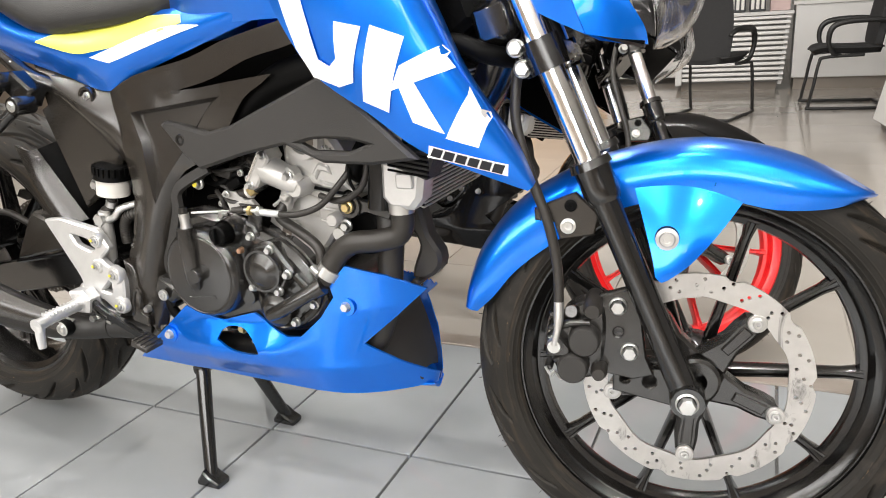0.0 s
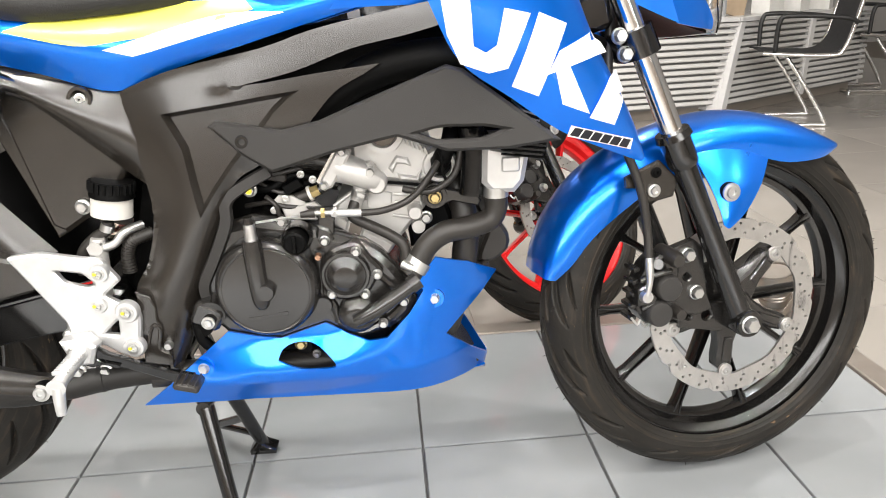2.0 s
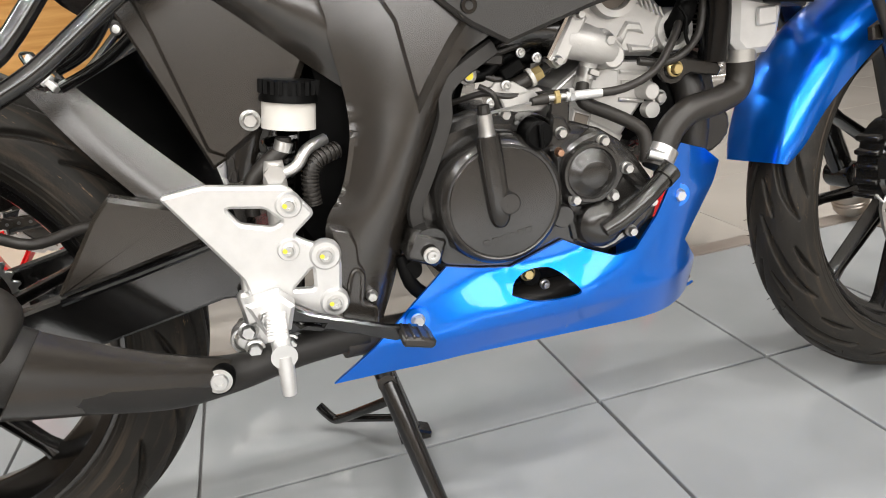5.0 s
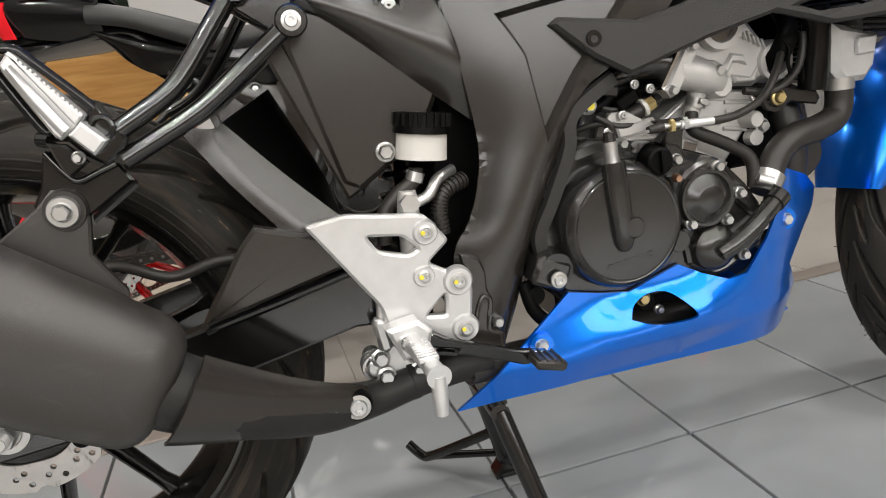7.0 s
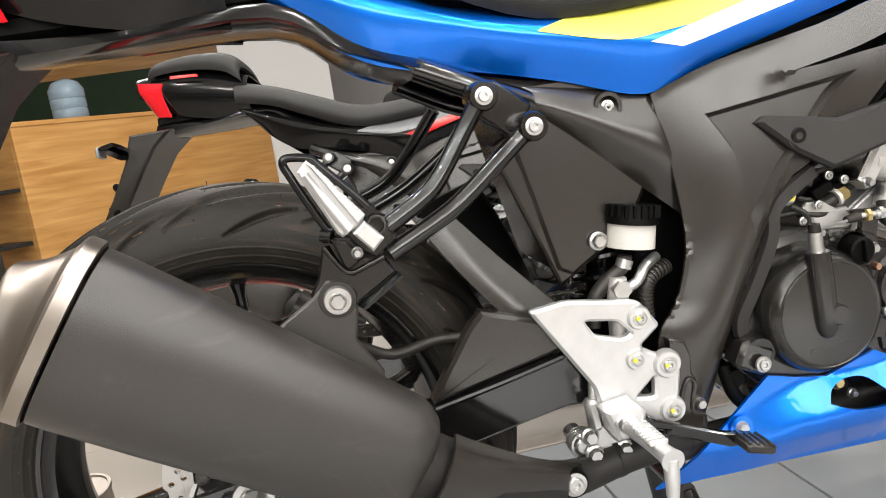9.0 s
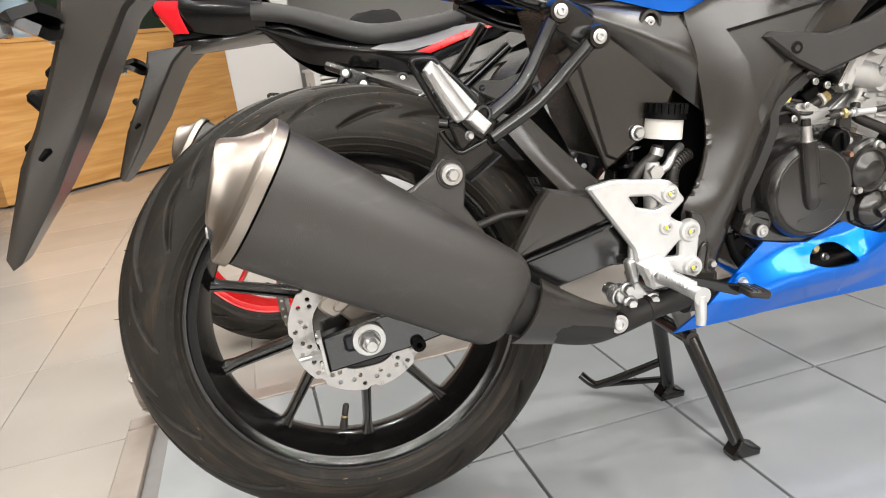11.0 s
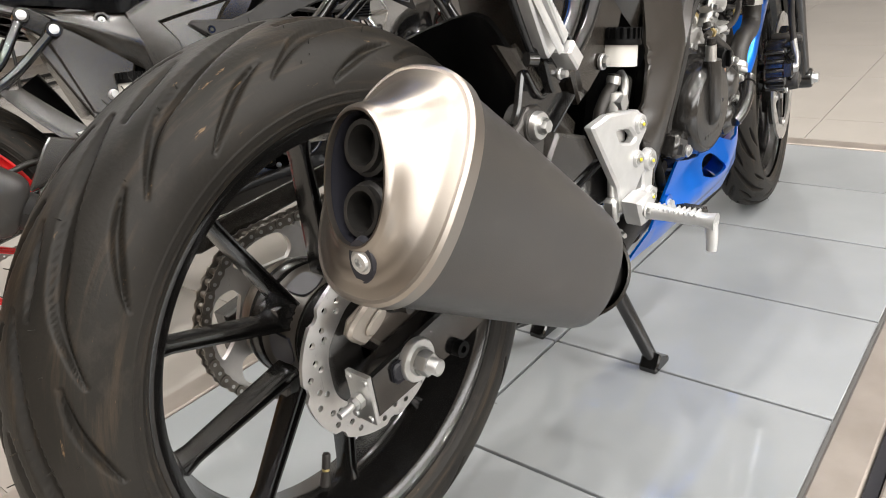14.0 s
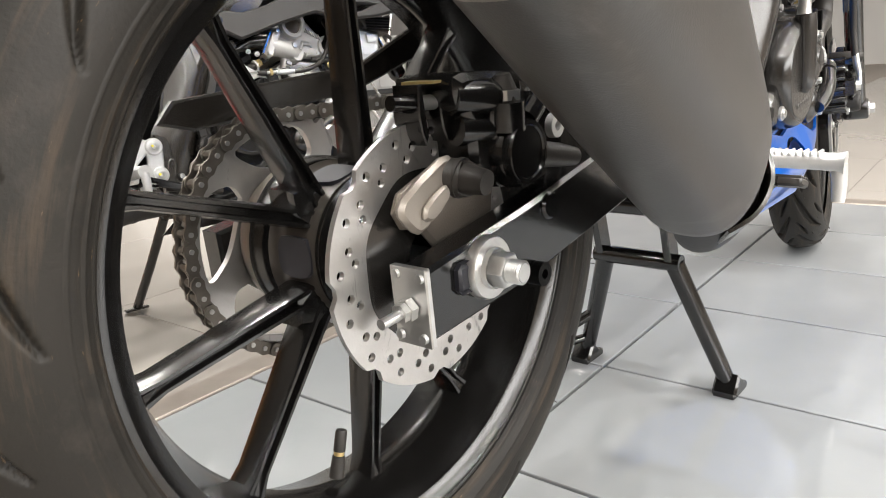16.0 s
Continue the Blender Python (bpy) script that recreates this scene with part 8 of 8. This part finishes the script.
# visitor chairs: black sled base
def sled_chair(m, label):
    c = thing("visitor_chair", label, "chair", m @ Matrix.Scale(0.9, 4), group="black visitor chairs")
    for s in (-1, 1):
        part("side_frame", tube([(-0.10, s * 0.23, 0.41), (0.17, s * 0.24, 0.40), (0.21, s * 0.245, 0.36), (0.235, s * 0.25, 0.20), (0.26, s * 0.25, 0.04), (0.23, s * 0.25, 0.012), (-0.28, s * 0.25, 0.012)], 0.0125, 12, 5), POWDER, c)
        part("armrest", tube([(-0.27, s * 0.235, 0.62), (-0.20, s * 0.26, 0.66), (0.04, s * 0.27, 0.66), (0.14, s * 0.27, 0.62), (0.16, s * 0.265, 0.52), (0.12, s * 0.25, 0.43), (0.06, s * 0.225, 0.41)], [0.014, 0.020, 0.022, 0.022, 0.018, 0.016, 0.014], 12, 5), POWDER, c)
    part("floor_bar", tube([(-0.28, -0.25, 0.012), (-0.29, 0, 0.012), (-0.28, 0.25, 0.012)], 0.0125, 12, 3), POWDER, c)
    rows = [[(x, y, z + d) for y, d in ((-h, -0.012), (-h * 0.85, 0.0), (0.0, -0.006), (h * 0.85, 0.0), (h, -0.012))] for x, h, z in ((-0.24, 0.17, 0.470), (-0.20, 0.215, 0.475), (0.0, 0.235, 0.475), (0.15, 0.235, 0.485), (0.22, 0.21, 0.475), (0.255, 0.15, 0.450))]
    part("seat", skin(rows, 0.055, 4, 4), FABRIC, c, "padded black fabric seat")
    rows = []
    for z, x, w in ((0.44, -0.235, 0.15), (0.47, -0.24, 0.21), (0.60, -0.255, 0.235), (0.80, -0.285, 0.24), (0.98, -0.325, 0.225), (1.08, -0.35, 0.19), (1.12, -0.36, 0.13)):
        rows.append([(x + 0.035, -w, z), (x + 0.005, -w * 0.55, z), (x - 0.010, 0, z), (x + 0.005, w * 0.55, z), (x + 0.035, w, z)])
    part("backrest", skin(rows, 0.045, 4, 4), FABRIC, c, "tall curved black fabric backrest")
    return c


sled_chair(pose(0.86, 4.66, GROUND, 0, 0, 75), "black fabric visitor chair on sled base before slatted counter")
sled_chair(pose(1.71, 5.18, GROUND, 0, 0, 186), "black fabric visitor chair on sled base beside white cabinet")


def mesh_chair(m):
    c = thing("mesh_chair", "black mesh office chair on a chrome sled base", "chair", m, group="chrome mesh chairs")
    for s in (-1, 1):
        part("side_tube", tube([(0.22, s * 0.24, 0.44), (-0.14, s * 0.24, 0.42), (-0.22, s * 0.24, 0.46), (-0.27, s * 0.24, 0.64), (-0.33, s * 0.24, 0.94)], 0.0125, 12, 5), CHROME, c)
        part("leg_tube", tube([(0.08, s * 0.20, 0.41), (-0.05, s * 0.21, 0.22), (-0.16, s * 0.22, 0.03), (-0.12, s * 0.22, 0.012), (0.24, s * 0.22, 0.012)], 0.0125, 12, 5), CHROME, c)
        part("armrest", tube([(0.16, s * 0.25, 0.45), (0.15, s * 0.26, 0.62), (0.08, s * 0.26, 0.65), (-0.20, s * 0.26, 0.63), (-0.27, s * 0.25, 0.60)], 0.014, 12, 5), POWDER, c)
    part("base_bar", tube([(0.24, -0.22, 0.012), (0.25, 0, 0.012), (0.24, 0.22, 0.012)], 0.0125, 12, 3), CHROME, c)
    rows = [[(0.22, y, 0.445), (0.0, y, 0.425), (-0.16, y, 0.43), (-0.24, y, 0.50), (-0.28, y, 0.66), (-0.335, y, 0.94)] for y in (-0.23, 0.0, 0.23)]
    part("sling", skin(rows, 0.008, 4, 2), FABRIC, c, "black mesh sling seat and back")
    part("top_rail", tube([(-0.33, -0.24, 0.94), (-0.34, 0, 0.945), (-0.33, 0.24, 0.94)], 0.013, 10, 2), CHROME, c)
    return c


mesh_chair(pose(3.24, 3.52, GROUND, 0, 0, 165))
mesh_chair(pose(4.56, 4.78, GROUND, 0, 0, 170))
cab = thing("office_cabinet", "grey-white metal office cabinet with a dark plinth", "cabinet", pose(6.0, 6.35, GROUND, 0, 0, -40))
part("body", box((0.33, 0.22, 0.36), (0.66, 0.44, 0.60), None, 0.006), WHITEP, cab)
part("plinth", box((0.33, 0.22, 0.03), (0.62, 0.40, 0.06)), POWDER, cab)
part("top", box((0.33, 0.22, 0.672), (0.68, 0.46, 0.022), None, 0.003), SLAT, cab)
for k in range(2):
    d = part("door", box((0.17 + 0.32 * k, -0.008, 0.36), (0.31, 0.016, 0.56), None, 0.003), WHITEP, cab)
    part("handle", box((0.29 + 0.08 * k, -0.022, 0.40), (0.012, 0.012, 0.10), None, 0.003), POWDER, d)

# oak reception desk, green panel, pillar, water bottle
desk = thing("oak_desk", "tall oak-laminate reception desk", "desk", pose(-2.05, 5.0, GROUND, 0, 0, 47))
part("front_panel", box((1.25, 0.02, 0.60), (2.5, 0.04, 1.16), None, 0.003), WOOD, desk)
part("desk_top", box((1.25, 0.30, 1.19), (2.56, 0.62, 0.035), None, 0.003), WOOD, desk)
part("side_panel", box((0.02, 0.32, 0.59), (0.04, 0.56, 1.16), None, 0.003), WOOD, desk)
part("side_panel", box((2.48, 0.32, 0.59), (0.04, 0.56, 1.16), None, 0.003), WOOD, desk)
for z in (0.32, 0.72):
    part("side_shelf", box((-0.16, 0.25, z), (0.30, 0.40, 0.03), None, 0.003), POWDER, desk, "black shelf")
part("plinth", box((1.25, 0.30, 0.02), (2.4, 0.5, 0.03)), BROWN, desk)
bottle = thing("water_bottle", "blue-tinted plastic water dispenser bottle on the desk", "water bottle", pose(-1.78, 5.55, GROUND + 1.208))
part("body", lathe([(0, 0), (0.125, 0), (0.135, -0.02), (0.135, -0.07), (0.128, -0.08), (0.135, -0.09), (0.135, -0.15), (0.128, -0.16), (0.135, -0.17), (0.135, -0.23), (0.10, -0.29), (0.03, -0.32), (0, -0.32)], 32), WATERP, bottle, m=Matrix.Rotation(radians(-90), 4, "X"))
structure("backdrop_panel", box((-3.0, 8.9, 1.0), (4.4, 0.06, 1.75)), GREENP, "dark green wall panel")
structure("wood_panel", box((-3.0, 8.95, 2.30), (4.6, 0.10, 0.9)), WOOD, "oak panel over the green wall panel")
structure("wood_panel_side", box((-4.7, 8.2, 1.2), (0.9, 0.10, 2.5)), WOOD, "oak wall panel")
structure("pillar", box((-0.18, 7.2, CEIL / 2 - 0.03), (1.05, 0.7, CEIL - 0.064), None, 0.004), WHITEP, "white square pillar")

# things on the counters
mug = thing("mug", "light blue ceramic mug on the counter", "mug", pose(2.80, 3.96, GROUND + 0.641))
part("cup", lathe([(0, 0), (0.035, 0), (0.04, -0.004), (0.042, -0.095), (0.039, -0.095), (0.036, -0.008), (0, -0.006)], 28), CUPB, mug, m=Matrix.Rotation(radians(-90), 4, "X"))
part("handle", tube([(-0.04, 0, 0.075), (-0.068, 0, 0.07), (-0.068, 0, 0.035), (-0.04, 0, 0.025)], 0.006, 10, 4), CUPB, mug)
stack = thing("paper_box", "white printed carton on the counter", "carton", pose(2.24, 3.95, GROUND + 0.641, 0, 0, 8))
part("carton", box((0, 0, 0.12), (0.20, 0.16, 0.24), None, 0.002), PAPER, stack)
for k in range(3):
    part("print_bar", box((0.02, -0.0815, 0.05 + 0.07 * k), (0.09, 0.002, 0.016)), DARKGREY, stack)
bag = thing("helmet_box", "grey and black moulded case on the counter", "case", pose(2.52, 3.98, GROUND + 0.641))
part("shell", skin([[(-0.10, -0.06, 0), (-0.06, -0.08, 0.09), (0.0, -0.085, 0.13), (0.07, -0.08, 0.09), (0.11, -0.06, 0)], [(-0.11, 0.0, 0.0), (-0.06, 0, 0.12), (0, 0, 0.16), (0.07, 0, 0.12), (0.12, 0, 0)], [(-0.10, 0.06, 0), (-0.06, 0.08, 0.09), (0.0, 0.085, 0.13), (0.07, 0.08, 0.09), (0.11, 0.06, 0)]], 0.006), DARKGREY, bag)
part("panel", skin([[(-0.05, -0.092, 0.01), (0.0, -0.094, 0.10), (0.05, -0.092, 0.01)], [(-0.03, -0.093, 0.005), (0.0, -0.095, 0.06), (0.03, -0.093, 0.005)]], 0.004), SLAT, bag)
basket = thing("desk_basket", "black wire tray with papers on the counter", "tray", pose(2.76, 4.12, GROUND + 0.641))
part("tray", box((0, 0, 0.05), (0.28, 0.20, 0.10), None, 0.01), POWDER, basket)
part("papers", box((0.02, 0, 0.108), (0.20, 0.15, 0.014), Matrix.Rotation(radians(4), 4, "Y")), PAPER, basket)
bot = thing("plastic_bottle", "small clear plastic bottle on the counter", "bottle", pose(2.94, 3.94, GROUND + 0.641))
part("body", lathe([(0, 0), (0.03, 0), (0.032, -0.01), (0.032, -0.13), (0.013, -0.165), (0.013, -0.18), (0, -0.18)], 24), CLEARP, bot, m=Matrix.Rotation(radians(-90), 4, "X"))
part("cap", lathe([(0, -0.18), (0.015, -0.18), (0.015, -0.197), (0, -0.197)], 20), WHITEP, bot, m=Matrix.Rotation(radians(-90), 4, "X"))
card = thing("card_folder", "brown card folder leaning on the counter", "folder", pose(3.10, 4.10, GROUND + 0.638, -14, 0, 10))
part("sheet", box((0, 0, 0.10), (0.20, 0.012, 0.20), Matrix.Rotation(radians(18), 4, "Y"), 0.002), KRAFT, card)
for k, x in enumerate((3.40, 3.70, 4.0)):
    f = thing("desk_carton", "white paper carton on the counter", "carton", pose(x, 4.12 + 0.65 * (x - 3.2), GROUND + 0.638, 0, 0, 33 + 10 * k), group="cartons")
    part("carton", box((0, 0, 0.09 + 0.02 * k), (0.18, 0.14, 0.18 + 0.04 * k), None, 0.002), PAPER, f)
for k, x in enumerate((0.74, 0.90, 1.06)):
    f = thing("file_rack", "dark upright file rack on the rear counter", "file rack", pose(x, 6.36, GROUND + 0.661, 0, 0, 4), group="file racks")
    part("rack", box((0, 0, 0.10), (0.13, 0.2, 0.20), None, 0.006), DARKGREY, f)
    for j in range(3):
        part("file", box((-0.04 + 0.04 * j, -0.01, 0.13), (0.025, 0.21, 0.22), None, 0.002), PAPER, f)

pad = thing("pink_carton", "pale pink printed carton on the rear counter", "carton", pose(1.24, 6.42, GROUND + 0.661, 0, 0, 4))
part("carton", box((0, 0, 0.12), (0.16, 0.12, 0.24), None, 0.002), shader("pale_pink_card", (0.62, 0.47, 0.45), 0.6, vary=0.05, scale=20), pad)
for k, (x, w, h, colour, word) in enumerate(((1.52, 0.07, 0.16, (0.45, 0.50, 0.03), "lime"), (1.60, 0.06, 0.20, (0.50, 0.05, 0.04), "red"), (1.70, 0.09, 0.17, (0.03, 0.06, 0.16), "navy"), (1.80, 0.07, 0.22, (0.04, 0.14, 0.40), "blue"), (1.92, 0.12, 0.20, (0.02, 0.02, 0.02), "black"))):
    f = thing("packet", word + " printed packet standing on the white cabinet", "packet", pose(x, 6.44 + 0.02 * (k % 2), GROUND + 0.731, 0, 0, 6 * k - 10), group="packets on the cabinet")
    part("packet_body", box((0, 0, h / 2), (w, 0.06, h), None, 0.006), shader(word + "_packet_print", colour, 0.4, vary=0.25, scale=30), f)

# cream floor tiles, 0.60 square
tile_me = None
for i in range(-7, 11):
    for j in range(0, 15):
        x, y = 0.3 + 0.6 * i, 0.9 + 0.6 * j
        if tile_me is None:
            o = part("floor_tile", box((0, 0, -0.004), (0.5975, 0.5975, 0.008), None, 0.0006), CREAM, bpy.data.objects["floor"])
            tile_me = o.data
        else:
            o = new("floor_tile", tile_me)
            o.parent = bpy.data.objects["floor"]
        o.matrix_basis = pose(-0.2, 0.0, 0, 0, 0, 2) @ Matrix.Translation((x, y, GROUND - 0.0005)) @ pose(0, 0, 0, random.uniform(-0.012, 0.012), random.uniform(-0.012, 0.012), 0)
verts, faces = [], []
turn = pose(-0.2, 0.0, 0, 0, 0, 2)
for i in range(-9, 12):
    for j in range(-10, 0):
        c = Vector((0.3 + 0.6 * i, 0.9 + 0.6 * j, 0))
        n = len(verts)
        for z in (GROUND - 0.0085, GROUND - 0.0005):
            verts += [tuple(turn @ (c + Vector((u, v, 0))) + Vector((0, 0, z))) for u, v in ((-0.29875, -0.29875), (0.29875, -0.29875), (0.29875, 0.29875), (-0.29875, 0.29875))]
        faces += [(n + 4, n + 5, n + 6, n + 7)] + [(n + k, n + (k + 1) % 4, n + 4 + (k + 1) % 4, n + 4 + k) for k in range(4)]
me = bpy.data.meshes.new("floor_tiling")
me.from_pydata(verts, [], faces)
me.materials.append(CREAM)
tiling = tagged(new("floor_tiling", me), "cream polished floor tiles around the platforms", "floor tiles", kind="stuff")
